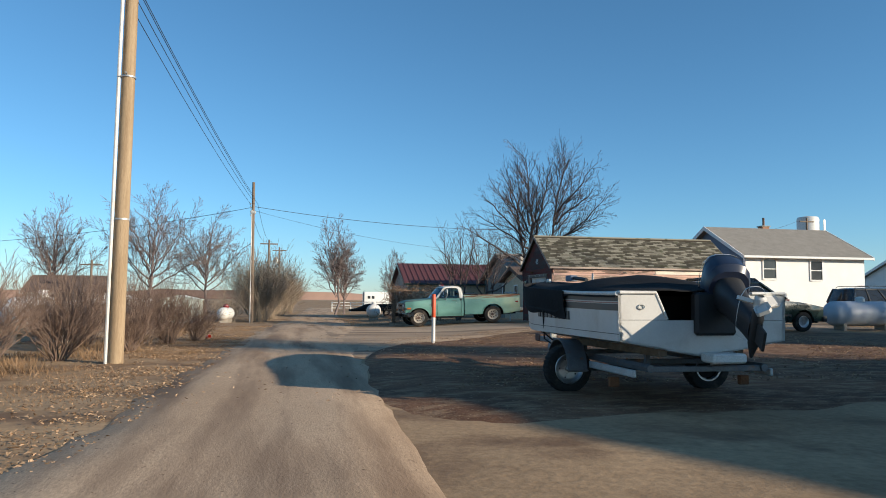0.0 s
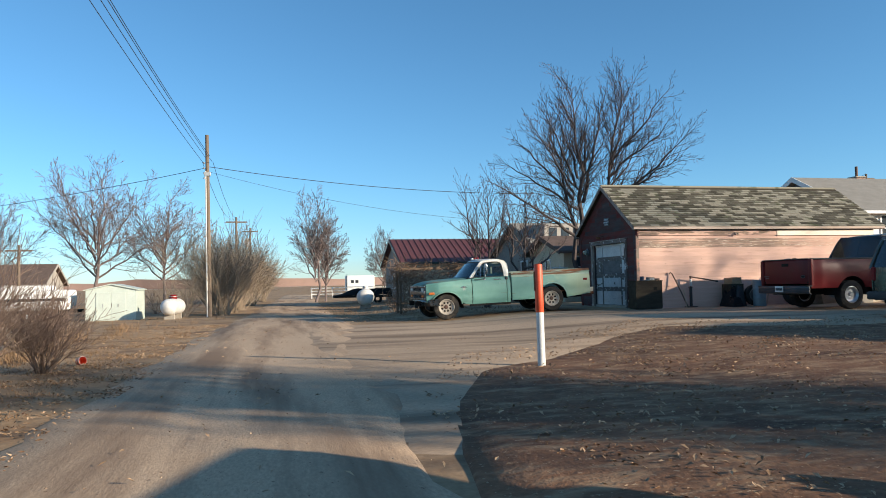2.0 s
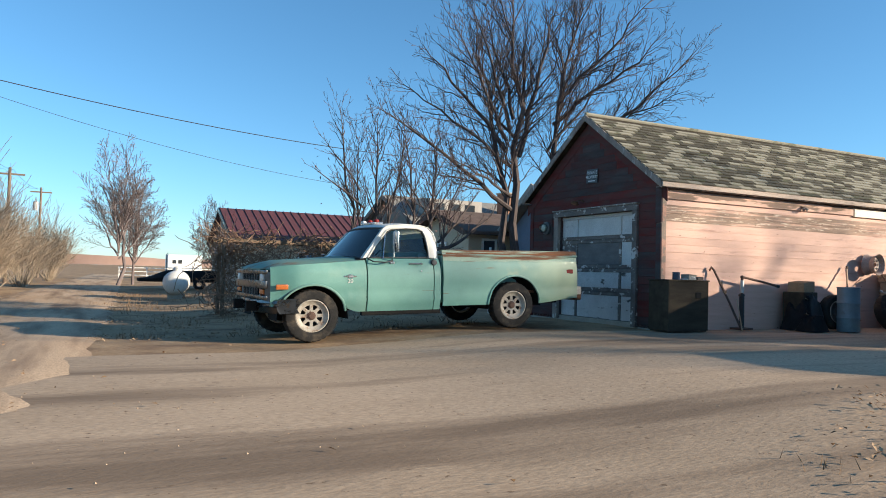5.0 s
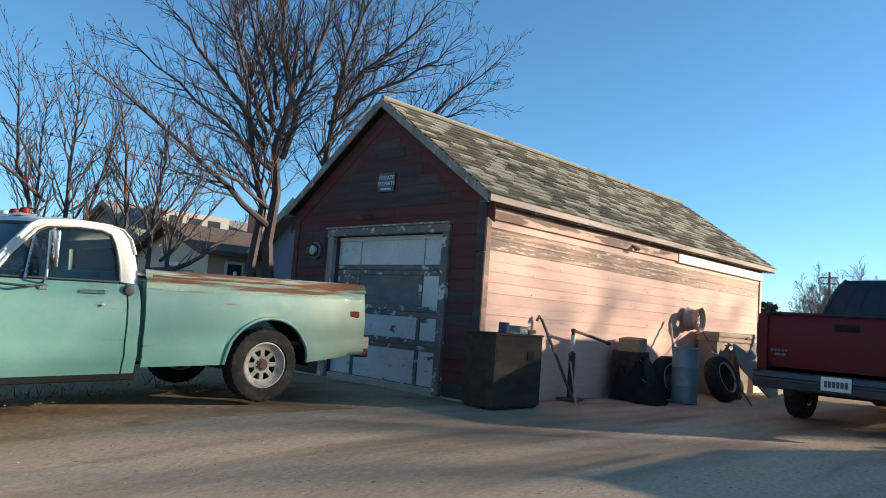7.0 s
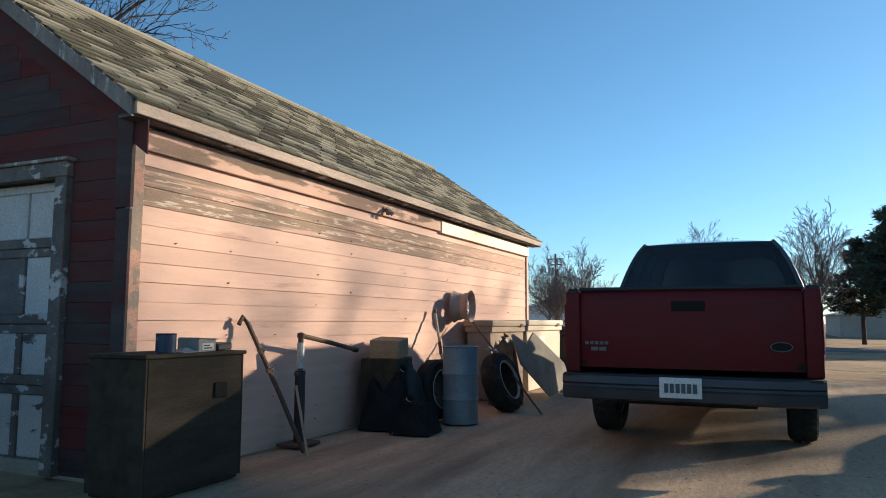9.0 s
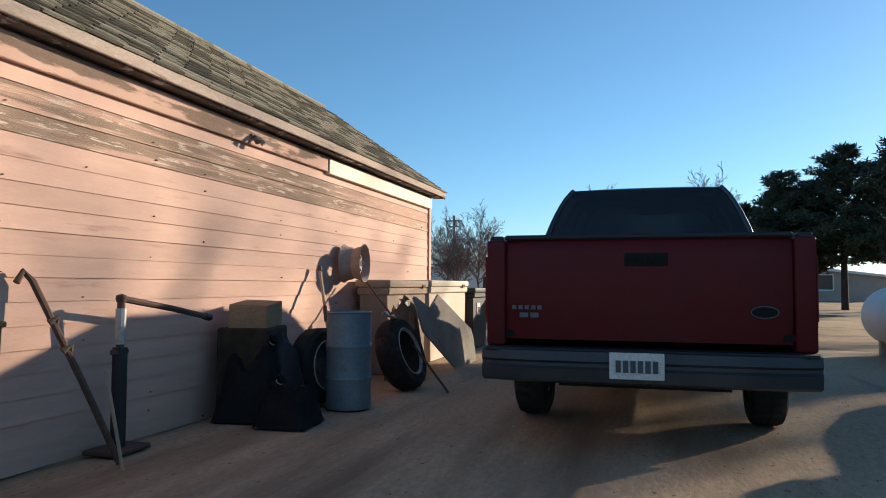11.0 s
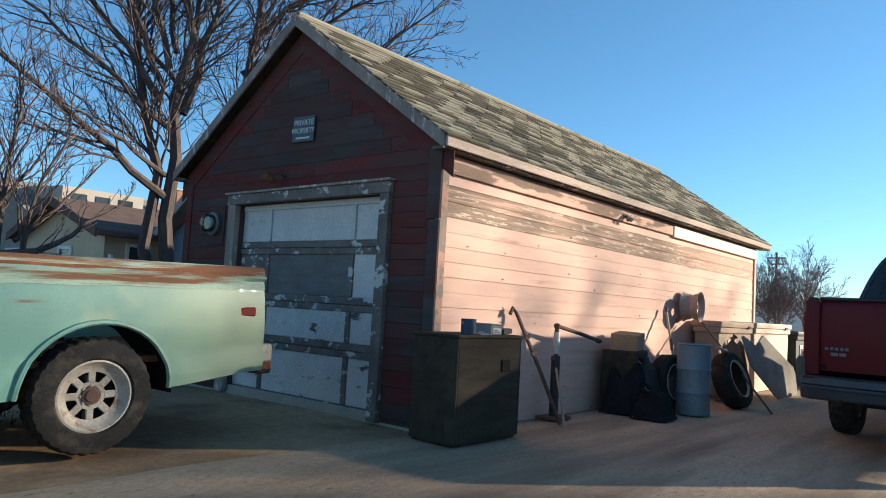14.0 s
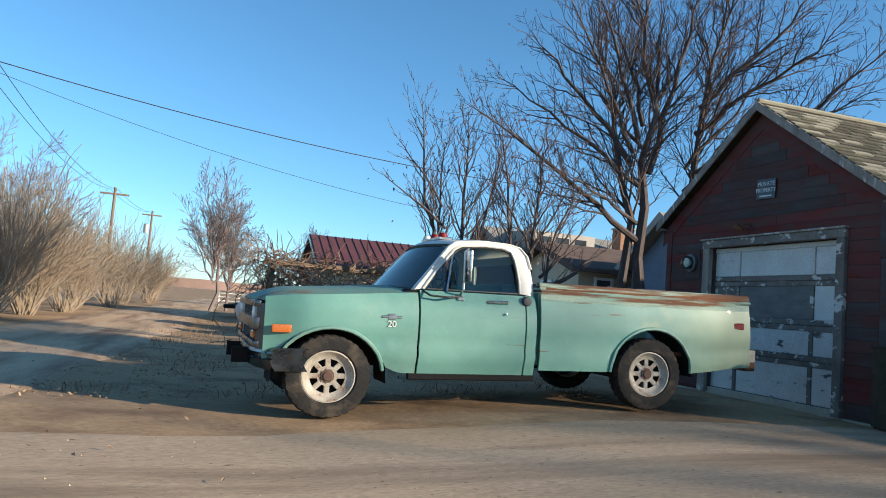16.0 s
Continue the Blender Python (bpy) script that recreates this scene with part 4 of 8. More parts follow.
part("front_bumper", sheet(rows, thick=0.012, n=(-1, 0, 0)), M_DARKCHROME, pickup, "dented chrome front bumper")
for ob in pickup.children:
    if ob.name.split(".")[0] in ("grille", "headlight", "turn_light", "fender_end", "front_bumper"):
        ob.location.x = 0.35 if "bumper" in ob.name else 0.28
for sx, nm in ((ARCH_F[0], "front"), (ARCH_R[0], "rear")):
    for s in (-1, 1):
        wheel(pickup, sx, s * 0.845, 0.358 if nm == "front" else 0.432, 0.372, 0.205, s, M_RIMWHITE, 8, 0.60, 0.40, M_PIPE)


def cab_half(z):
    """Half the cab's width above the belt: it leans in and rounds over towards the roof."""
    return curve([(1.17, 0.888), (1.35, 0.845), (1.52, 0.79), (1.62, 0.755), (1.67, 0.725), (1.72, 0.69)])(z)


OUT = [(1.56, 1.17), (1.75, 1.40), (1.93, 1.62), (2.0, 1.67), (2.3, 1.70), (2.55, 1.69), (2.66, 1.66), (2.72, 1.58), (2.745, 1.45), (2.76, 1.30), (2.76, 1.17)]
INN = [(1.66, 1.185), (1.80, 1.38), (1.98, 1.585), (2.05, 1.625), (2.3, 1.645), (2.48, 1.635), (2.555, 1.60), (2.585, 1.52), (2.60, 1.42), (2.61, 1.30), (2.61, 1.185)]
for s in (-1, 1):
    rows = []
    for (xo, zo), (xi, zi) in zip(OUT, INN):
        rows.append([(xo + (xi - xo) * k, s * (cab_half(zo + (zi - zo) * k) - 0.012 * (k == 1) - 0.02 * (k == 0)), zo + (zi - zo) * k) for k in (0, 0.2, 0.5, 0.85, 1)])
    part("cab_side", sheet(rows, thick=0.03, n=(0, s, 0)), M_CABWHITE, pickup, "white painted cab side round the door window")
    part("drip_rail", tube([(x, s * (cab_half(z) + 0.008), z - 0.012) for x, z in OUT[1:9]], 0.011, 6), M_CABWHITE, pickup)
    part("door_frame", tube([(x, s * (cab_half(z) + 0.006), z) for x, z in INN], 0.012, 6), M_CABWHITE, pickup, "white door window frame")
    part("window_seal", tube([(x + (0.018 if x < 2.3 else -0.018), s * (cab_half(z) - 0.002), z - (0.016 if z > 1.5 else 0)) for x, z in INN] + [(1.70, s * cab_half(1.185), 1.187)], 0.009, 5), M_BLACKTRIM, pickup)
    part("vent_post", tube([(1.885, s * 0.888, 1.17), (1.97, s * (cab_half(1.585) - 0.005), 1.585)], 0.012, 6), M_CHROME, pickup, "chrome vent window post")
    part("side_window", sheet([[(xi, s * (cab_half(1.185) - 0.02), 1.18), (xi, s * (cab_half(zi) - 0.02), zi)] for xi, zi in INN[:-1]], thick=0.006, n=(0, s, 0)), M_GLASS, pickup)
    loop = part("side_mirror", tube([(2.005, s * 0.90, 1.13), (2.0, s * 1.01, 1.20), (2.0, s * 1.02, 1.56), (2.03, s * 1.02, 1.585)], 0.011, 8), M_CHROME, pickup, "tall chrome mirror bracket")
    part("mirror_head", box((2.03, s * 1.02 - 0.065, 1.27), (2.05, s * 1.02 + 0.065, 1.57), 0.012, seg=2), M_CHROME, loop)
    part("arm", tube([(1.66, s * 0.90, 1.165), (1.70, s * 1.0, 1.125), (1.86, s * 1.03, 1.115), (2.005, s * 0.95, 1.135)], 0.010, 6), M_BLACKTRIM, loop, "black lower mirror arm")
    part("foot", box((1.97, s * 0.925 - 0.03, 1.09), (2.04, s * 0.925 + 0.03, 1.13), 0.008), M_CHROME, loop)
edge = curve(OUT[2:9])
rows = []
for x in np.linspace(1.935, 2.72, 15):
    rows.append([(x - 0.07 * (1 - v * v) * (1 - sm(1.93, 2.2, x)) + 0.05 * (1 - v * v) * sm(2.5, 2.72, x), v * (cab_half(edge(x)) - 0.01), edge(x) + 0.04 * (1 - abs(v) ** 2.4)) for v in np.linspace(-1, 1, 15)])
part("roof", sheet(rows, thick=0.03, n=(0, 0, 1)), M_CABWHITE, pickup, "white painted cab roof")
rows = [[(1.575 + (1.945 - 1.575) * k - 0.09 * (1 - v * v), v * (cab_half(1.17 + 0.45 * k) - 0.03), 1.175 + 0.45 * k + 0.02 * (1 - v * v)) for v in np.linspace(-1, 1, 11)] for k in np.linspace(0, 1, 6)]
part("windshield", sheet(rows, thick=0.006, n=(-1, 0, 0)), M_GLASS, pickup)
for k, nm in ((0, "lower_seal"), (5, "header_seal")):
    part(nm, tube([Vector(p) for p in rows[k]], 0.016, 6), M_BLACKTRIM, pickup)
back = lambda z: curve([(1.17, 2.76), (1.30, 2.758), (1.45, 2.745), (1.58, 2.72)])(z)
frame_bm = bmesh.new()
for y0, y1, z0, z1 in ((-1, 1, 1.17, 1.25), (-1, 1, 1.50, 1.58), (-1, -0.74, 1.25, 1.50), (0.74, 1, 1.25, 1.50)):
    sheet([[(back(z) - 0.01, (cab_half(z) - 0.015) * v, z) for v in np.linspace(y0, y1, 7)] for z in np.linspace(z0, z1, 4)], frame_bm, 0.03, (1, 0, 0))
part("rear_frame", frame_bm, M_CABWHITE, pickup)
part("rear_window", sheet([[(back(z) - 0.03, v * 0.62, z) for v in (-1, 0, 1)] for z in (1.24, 1.38, 1.51)], thick=0.006, n=(1, 0, 0)), M_GLASS, pickup)
part("cab_back", box((2.71, -0.86, 0.45), (2.76, 0.86, 1.18), 0.015), M_GREEN, pickup)
part("firewall", box((1.50, -0.86, 0.45), (1.54, 0.86, 1.14)), M_DARK, pickup)
part("cab_floor", box((1.5, -0.88, 0.40), (2.74, 0.88, 0.46)), M_DARK, pickup)
part("dashboard", box((1.56, -0.84, 1.0), (1.80, 0.84, 1.16), 0.03, seg=2), M_SEAT, pickup)
part("bench_seat", box((2.05, -0.75, 0.62), (2.62, 0.75, 0.80), 0.05, seg=2), M_SEAT, pickup)
part("seat_back", box((2.48, -0.75, 0.80), (2.66, 0.75, 1.28), 0.05, seg=2), M_SEAT, pickup)
ring = [(2.0 + 0.07 * math.sin(a), -0.38 + 0.19 * math.cos(a), 1.14 + 0.17 * math.sin(a)) for a in np.linspace(0, math.tau, 19)]
part("steering_wheel", tube(ring, 0.012, 6), M_BLACKTRIM, pickup)
part("bed_floor", box((2.80, -0.84, 0.62), (5.22, 0.84, 0.66)), M_RUST, pickup)
part("bed_front", box((2.80, -0.90, 0.50), (2.84, 0.90, 1.22), 0.01), M_GREEN, pickup)
part("tailgate", box((5.20, -0.80, 0.62), (5.245, 0.80, 1.25), 0.012), M_GREEN, pickup)
part("frame_rail", box((0.1, -0.42, 0.42), (5.2, -0.34, 0.56)), M_DARK, pickup)
part("frame_rail", box((0.1, 0.34, 0.42), (5.2, 0.42, 0.56)), M_DARK, pickup)
part("engine_block", box((0.25, -0.45, 0.42), (1.45, 0.45, 0.95)), M_DARK, pickup)
for ax in (ARCH_F, ARCH_R):
    part("axle", tube([(ax[0], -0.8, 0.37), (ax[0], 0.8, 0.37)], 0.05, 8), M_DARK, pickup)
    for s in (-1, 1):
        bm = sheet([[(ax[0] + 0.49 * math.sin(radians(a)), s * y, ax[1] + 0.47 * math.cos(radians(a))) for y in (0.96, 0.52)] for a in range(-95, 96, 19)])
        part("wheel_well", bm, M_DARK, pickup)
part("rear_bumper", box((5.25, -0.88, 0.48), (5.38, 0.88, 0.60), 0.015), M_RUST, pickup, "rusty step bumper")
for s in (-1, 1):
    part("tail_lamp", box((5.23, s * 0.83 - 0.075, 0.575), (5.36, s * 0.87 + 0.075, 0.715), 0.012), M_RIMWHITE, pickup, "pale rust-stained tail lamp box")
beacon = part("beacon_bar", box((1.98, -0.30, 1.715), (2.12, 0.30, 1.745), 0.006), M_CHROME, pickup)
for y in (-0.26, 0.0, 0.26):
    part("marker_lamp", lathe([(0.04, 0), (0.045, 0.02), (0.035, 0.05), (0, 0.06)], 12, Matrix.Translation((2.03, y, 1.735))), M_REDLENS if y < 0.2 else M_CLEARLENS, beacon)

# dark red pickup seen from behind; local x runs from the tail to the nose
FG = gz(18, 28) + 0.04
red = thing("pickup_truck", "dark red pickup parked tail-out beside the garage", "pickup truck", pose(16.93, 27.77, FG, 0, 0, 0) @ Matrix.Diagonal((1.0, 1.03, 1.025, 1)))


def r_half(x, z):
    f = curve([(0.45, 0.93), (0.60, 0.965), (0.75, 0.985), (0.95, 0.995), (1.12, 0.98), (1.24, 0.95), (1.30, 0.925)])(z)
    return f * (1 - 0.035 * (1 - sm(0.0, 0.35, x)) - 0.10 * sm(5.5, 6.2, x))


AR1, AR2 = (1.22, 0.40, 0.46), (5.32, 0.40, 0.46)
for s in (-1, 1):
    part("bed_side", side_skin(0.0, 2.21, lambda x: 0.55, lambda x: 1.285, r_half, (AR1,), s), M_RED, red)
    part("front_side", side_skin(2.23, 6.15, lambda x: 0.45, lambda x: 1.25 - 0.17 * sm(4.7, 6.1, x), r_half, (AR2,), s), M_RED, red)
    part("bed_rail", box((0.0, s * 0.90 - 0.05, 1.275), (2.21, s * 0.90 + 0.04, 1.315), 0.012), M_BLACKTRIM, red)
    part("tail_lamp", sheet([[(-0.012, s * 0.965, z), (-0.014, s * 0.90, z), (-0.012, s * 0.845, z)] for z in (0.80, 0.9, 1.0, 1.1, 1.18)], thick=0.03, n=(-1, 0, 0)), M_REDLENS, red, "tall red tail lamp")
    part("reverse_lamp", box((-0.018, s * 0.905 - 0.055, 0.76), (0.0, s * 0.905 + 0.055, 0.815), 0.005), M_REDLENS, red)
    part("side_mirror", box((4.6, s * 1.06 - 0.10, 1.25), (4.72, s * 1.06 + 0.10, 1.47), 0.03, seg=2), M_BLACKTRIM, red)
    for a in (AR1, AR2):
        wheel(red, a[0], s * 0.83, 0.372, 0.372, 0.24, s, M_ALLOY, 5, 0.56)
        part("wheel_well", sheet([[(a[0] + 0.475 * math.sin(radians(k)), s * y, a[1] + 0.455 * math.cos(radians(k))) for y in (0.955, 0.5)] for k in range(-95, 96, 19)]), M_DARK, red)
gate = []
for k in range(13):
    z = 0.665 + (1.30 - 0.665) * k / 12
    gate.append([(-0.015 - 0.012 * math.sin(math.pi * (z - 0.665) / 0.635) + 0.02 * max(0, (z - 1.27) / 0.03) + 0.03 * abs(v) ** 10, v * 0.835, z) for v in np.linspace(-1, 1, 21)])
tg = part("tailgate", sheet(gate, thick=0.03, n=(-1, 0, 0)), M_RED, red, "dark red tailgate with dulled paint")
part("corner_post", side_skin(-0.01, 0.03, lambda x: 0.62, lambda x: 1.285, lambda x, z: 0.955 - 0.02 * abs(z - 0.9), (), -1), M_RED, red)
part("corner_post", side_skin(-0.01, 0.03, lambda x: 0.62, lambda x: 1.285, lambda x, z: 0.955 - 0.02 * abs(z - 0.9), (), 1), M_RED, red)
for s in (-1, 1):
    part("corner_panel", box((-0.022, s * 0.898 - 0.062, 0.62), (0.06, s * 0.898 + 0.056, 1.288), 0.02, seg=3), M_RED, red)
part("gate_cap", box((-0.03, -0.84, 1.285), (0.03, 0.84, 1.318), 0.012), M_BLACKTRIM, tg)
part("gate_handle", box((-0.034, -0.15, 1.12), (-0.02, 0.10, 1.20), 0.006, seg=2), M_DARK, tg, "recessed black handle")
bars(tg, -0.034, 0.60, 0.80, 0.85, 5, M_TRAILER, 0.026, 0.012)
bars(tg, -0.034, 0.62, 0.75, 0.80, 2, M_TRAILER, 0.03, 0.01)
part("badge_oval", lathe([(0, 0.006), (0.08, 0.005), (0.085, 0)], 20, Matrix.Translation((-0.03, -0.68, 0.85)) @ Matrix.Rotation(radians(-90), 4, "Y") @ Matrix.Diagonal((0.40, 0.85, 1, 1))), M_DARK, tg)
part("badge_ring", tube([(-0.036, -0.68 + 0.074 * math.cos(a), 0.85 + 0.034 * math.sin(a)) for a in np.linspace(0, math.tau, 21)], 0.004, 5), M_TRAILER, tg)
rows = []
for z, o in ((0.41, 0.06), (0.43, 0.0), (0.50, -0.012), (0.515, 0.005), (0.535, 0.005), (0.55, -0.012), (0.605, 0.0), (0.62, 0.06)):
    rows.append([(-0.17 + o + 0.07 * abs(v) ** 6, v * 0.965, z) for v in np.linspace(-1, 1, 17)])
part("rear_bumper", sheet(rows, thick=0.02, n=(-1, 0, 0)), M_BUMPER, red, "grey metal step bumper")
part("bumper_top", box((-0.14, -0.945, 0.60), (0.02, 0.945, 0.62), 0.005), M_BLACKTRIM, red)
lic = part("licence_plate", box((-0.20, -0.125, 0.455), (-0.188, 0.185, 0.61), 0.004), M_WHITE, red, "pale licence plate")
bars(lic, -0.203, -0.09, 0.16, 0.495, 6, M_SIGN, 0.07, 0.012)
part("cab_rear_wall", box((2.23, -0.92, 0.5), (2.29, 0.92, 1.28), 0.02), M_RED, red)
part("bed_floor", box((0.0, -0.9, 0.68), (2.22, 0.9, 0.72)), M_DARK, red)
part("chassis", box((0.0, -0.5, 0.38), (6.1, 0.5, 0.60)), M_DARK, red)
part("tow_hitch", box((-0.16, -0.06, 0.42), (0.1, 0.06, 0.52), 0.01), M_DARK, red)
greenhouse(red, (2.25, 5.25, 0.95, 1.27), (2.48, 4.70, 0.665, 1.905), (0.32, 0.60), M_BLACKCAR, M_DARKGLASS, M_BLACKCAR, 0.030, 0.055, 0.04)
rows = []
for i in range(13):
    x = 4.9 + 1.25 * i / 12
    rows.append([(x, v * r_half(x, 1.15) * 0.99, 1.25 - 0.17 * sm(4.7, 6.1, x) + 0.04 * (1 - v * v)) for v in np.linspace(-1, 1, 11)])
part("hood", sheet(rows, thick=0.02, n=(0, 0, 1)), M_RED, red)
part("nose", box((6.08, -0.88, 0.5), (6.17, 0.88, 1.06), 0.03, seg=2), M_BLACKTRIM, red)
part("front_bumper", box((6.14, -0.97, 0.42), (6.30, 0.97, 0.62), 0.03, seg=2), M_CHROME, red)
for y in (-0.42, 0.42):
    part("front_seat", box((2.95, y - 0.25, 1.0), (3.12, y + 0.25, 1.42), 0.06, seg=2), M_SEAT, red)
part("high_brake_lamp", box((2.40, -0.12, 1.845), (2.47, 0.12, 1.875), 0.01), M_REDLENS, red)


def wagon(name, label, m, paint, length=4.6, wide=0.90, belt=1.05, roof=1.72, nose_first=True):
    """A parked sport-utility car; local x runs from the tail to the nose."""
    ob = thing(name, label, "car", m, "parked cars")

    def half(x, z):
        f = curve([(0.32, 0.90), (0.5, 0.97), (0.75, 1.0), (0.95, 0.985), (belt, 0.94)])(z)
        return wide * f * (1 - 0.10 * (1 - sm(0, 0.5, x)) - 0.13 * sm(length - 0.7, length, x))

    a1, a2 = (0.95, 0.36, 0.41), (length - 0.88, 0.36, 0.41)
    hoodline = curve([(0, belt), (length * 0.62, belt), (length * 0.80, belt - 0.06), (length, belt - 0.22)])
    for s in (-1, 1):
        part("body_side", side_skin(0.0, length, lambda x: 0.36, hoodline, half, (a1, a2), s, 0.05), paint, ob)
        part("side_trim", box((1.45, s * wide - 0.02, 0.52), (length - 1.4, s * wide + 0.012, 0.60), 0.01), M_BLACKTRIM, ob)
        part("tail_lamp", box((-0.012, s * wide * 0.84 - 0.06, 0.80), (0.05, s * wide * 0.84 + 0.06, belt + 0.02), 0.02), M_REDLENS, ob, "red tail lamp")
        part("headlight", box((length - 0.12, s * wide * 0.68 - 0.14, 0.66), (length + 0.012, s * wide * 0.68 + 0.10, 0.80), 0.03), M_CLEARLENS, ob)
        part("door_handle", box((length * 0.40, s * wide * 0.985 - 0.01, 0.93), (length * 0.40 + 0.16, s * wide * 0.985 + 0.02, 0.96), 0.006), M_BLACKTRIM, ob)
        part("side_mirror", box((length * 0.63, s * (wide + 0.09) - 0.09, belt), (length * 0.63 + 0.12, s * (wide + 0.09) + 0.07, belt + 0.16), 0.03, seg=2), M_BLACKTRIM, ob)
        part("roof_rack", tube([(0.35, s * wide * 0.68, roof + 0.03), (0.45, s * wide * 0.68, roof + 0.08), (2.0, s * wide * 0.68, roof + 0.09), (2.1, s * wide * 0.68, roof + 0.04)], 0.015, 6), M_BLACKTRIM, ob)
        for a in (a1, a2):
            wheel(ob, a[0], s * (wide - 0.13), 0.345, 0.345, 0.22, s, M_ALLOY, 5, 0.58)
            part("wheel_well", sheet([[(a[0] + 0.42 * math.sin(radians(k)), s * y, a[1] + 0.405 * math.cos(radians(k))) for y in (wide * 0.96, wide * 0.55)] for k in range(-95, 96, 19)]), M_DARK, ob)
    rows = []
    for i in range(17):
        x = length * 0.60 + length * 0.40 * i / 16
        rows.append([(x, v * half(x, hoodline(x)), hoodline(x) + 0.05 * (1 - v * v)) for v in np.linspace(-1, 1, 11)])
    part("hood", sheet(rows, thick=0.02, n=(0, 0, 1)), paint, ob)
    part("tailgate", sheet([[(-0.02 + 0.05 * abs(v) ** 6, v * half(0, z), z) for v in np.linspace(-1, 1, 11)] for z in np.linspace(0.42, belt + 0.01, 7)], thick=0.03, n=(-1, 0, 0)), paint, ob)
    part("nose", sheet([[(length + 0.03 - 0.08 * abs(v) ** 4, v * half(length, z), z) for v in np.linspace(-1, 1, 11)] for z in np.linspace(0.36, belt - 0.21, 6)], thick=0.03, n=(1, 0, 0)), paint, ob)
    part("rear_bumper", box((-0.12, -wide * 0.95, 0.38), (0.02, wide * 0.95, 0.56), 0.04, seg=2), M_BLACKTRIM, ob)
    part("front_bumper", box((length - 0.02, -wide * 0.9, 0.34), (length + 0.13, wide * 0.9, 0.54), 0.04, seg=2), M_BLACKTRIM, ob)
    plate = part("licence_plate", box((-0.035, -0.16, 0.66), (-0.02, 0.16, 0.80), 0.004), M_WHITE, ob, "white licence plate")
    bars(plate, -0.038, -0.12, 0.12, 0.70, 5, M_SIGN, 0.06, 0.012)
    part("floor_pan", box((0.05, -wide * 0.6, 0.30), (length - 0.05, wide * 0.6, 0.45)), M_DARK, ob)
    part("cabin_floor", box((0.1, -wide * 0.9, 0.7), (length * 0.68, wide * 0.9, 0.75)), M_DARK, ob)
    for y in (-0.4, 0.4):
        part("seat", box((length * 0.42, y - 0.24, 0.75), (length * 0.42 + 0.15, y + 0.24, roof - 0.35), 0.05, seg=2), M_SEAT, ob)
    greenhouse(ob, (0.03, length * 0.665, wide * 0.93, belt), (0.22, length * 0.50, wide * 0.74, roof - 0.05), (0.30, 0.62), paint, M_DARKGLASS, paint, 0.05, 0.06)
    return ob


wagon("suv", "dark green sport-utility car parked beside the red pickup", pose(16.38, 23.5, gz(17, 23) + 0.03, 0, 0, 1), M_SUVGREEN, 4.95, 0.90, 1.08, 1.74)
wagon("suv", "black sport-utility car parked in front of the white house", pose(26.6, 28.2, gz(26, 28) + 0.05, 0, 0, 0), M_BLACKCAR, 4.2, 0.85, 1.0, 1.62)
wagon("suv", "black car parked by the maroon-roofed house", pose(13.2, 49.5, gz(15, 49), 0, 0, 12), M_BLACKCAR, 4.5, 0.88, 1.05, 1.70)

# ---- boat on its trailer; local y runs from the transom to the bow ----
BOAT = pose(7.25, 7.45, -0.21, 0, 0, -0.8)
boat = thing("motorboat", "white fibreglass motorboat with brown stripe under a dark cover", "boat", BOAT)
BL = 4.75


def beam(t):
    return 0.98 * (1 - max(0.0, (t - 0.45) / 0.55) ** 3.0)


def keel(t):
    return 0.55 + 0.67 * max(0.0, (t - 0.62) / 0.38) ** 2.0


def deck(t):
    return 1.22 + 0.16 * t ** 1.5


def hull_rows(s, z0f, z1f, n=26, out=0.0, t0=0.0, t1=1.0, k=3):
    rows = []
    for i in range(n + 1):
        t = t0 + (t1 - t0) * i / n
        b = beam(t)
        row = []
        for j in range(k + 1):
            f = z0f + (z1f - z0f) * j / k
            z = (keel(t) + 0.17) * (1 - f) + deck(t) * f
            row.append((s * (b * (0.985 + 0.015 * f) + out), BL * t + 0.12 * f * t, z))
        rows.append(row)
    return rows


for s in (-1, 1):
    part("hull_side", sheet(hull_rows(s, 0.0, 1.0, k=6), thick=0.03, n=(s, 0, 0)), M_HULL, boat)
    part("hull_bottom", sheet([[(0.0, BL * t, keel(t) + 0.0), (s * beam(t) * 0.45, BL * t, keel(t) + 0.075), (s * beam(t) * 0.985, BL * t, keel(t) + 0.17)] for t in np.linspace(0, 1, 27)], thick=0.02, n=(0, 0, -1)), M_HULL, boat)
    part("stripe", sheet(hull_rows(s, 0.64, 0.78, out=0.006)), M_STRIPE, boat, "dark brown side stripe")
    part("stripe", sheet(hull_rows(s, 0.84, 0.97, out=0.006)), M_STRIPE, boat)
    part("pinstripe", sheet(hull_rows(s, 0.795, 0.815, out=0.006)), M_REDLINE, boat)
    part("chine_line", sheet(hull_rows(s, 0.14, 0.155, out=0.006)), M_STRIPE, boat)
    part("gunwale", tube([(s * (beam(t) + 0.01), BL * t + 0.12 * t, deck(t)) for t in np.linspace(0, 0.33, 9)], 0.022, 8), M_WHITE, boat)
    for i in range(8):
        t = 0.30 + i * 0.033
        y = BL * t
        for j, (za, zb) in enumerate(((0.36, 0.56),)):
            z0, z1 = (keel(t) + 0.17) * (1 - za) + deck(t) * za, (keel(t) + 0.17) * (1 - zb) + deck(t) * zb
            x = s * (beam(t) * 0.993 + 0.004)
            part("letter_bar", box((x - 0.012, y, z0), (x + 0.012, y + 0.085, z1), 0.003), M_STRIPE, boat)
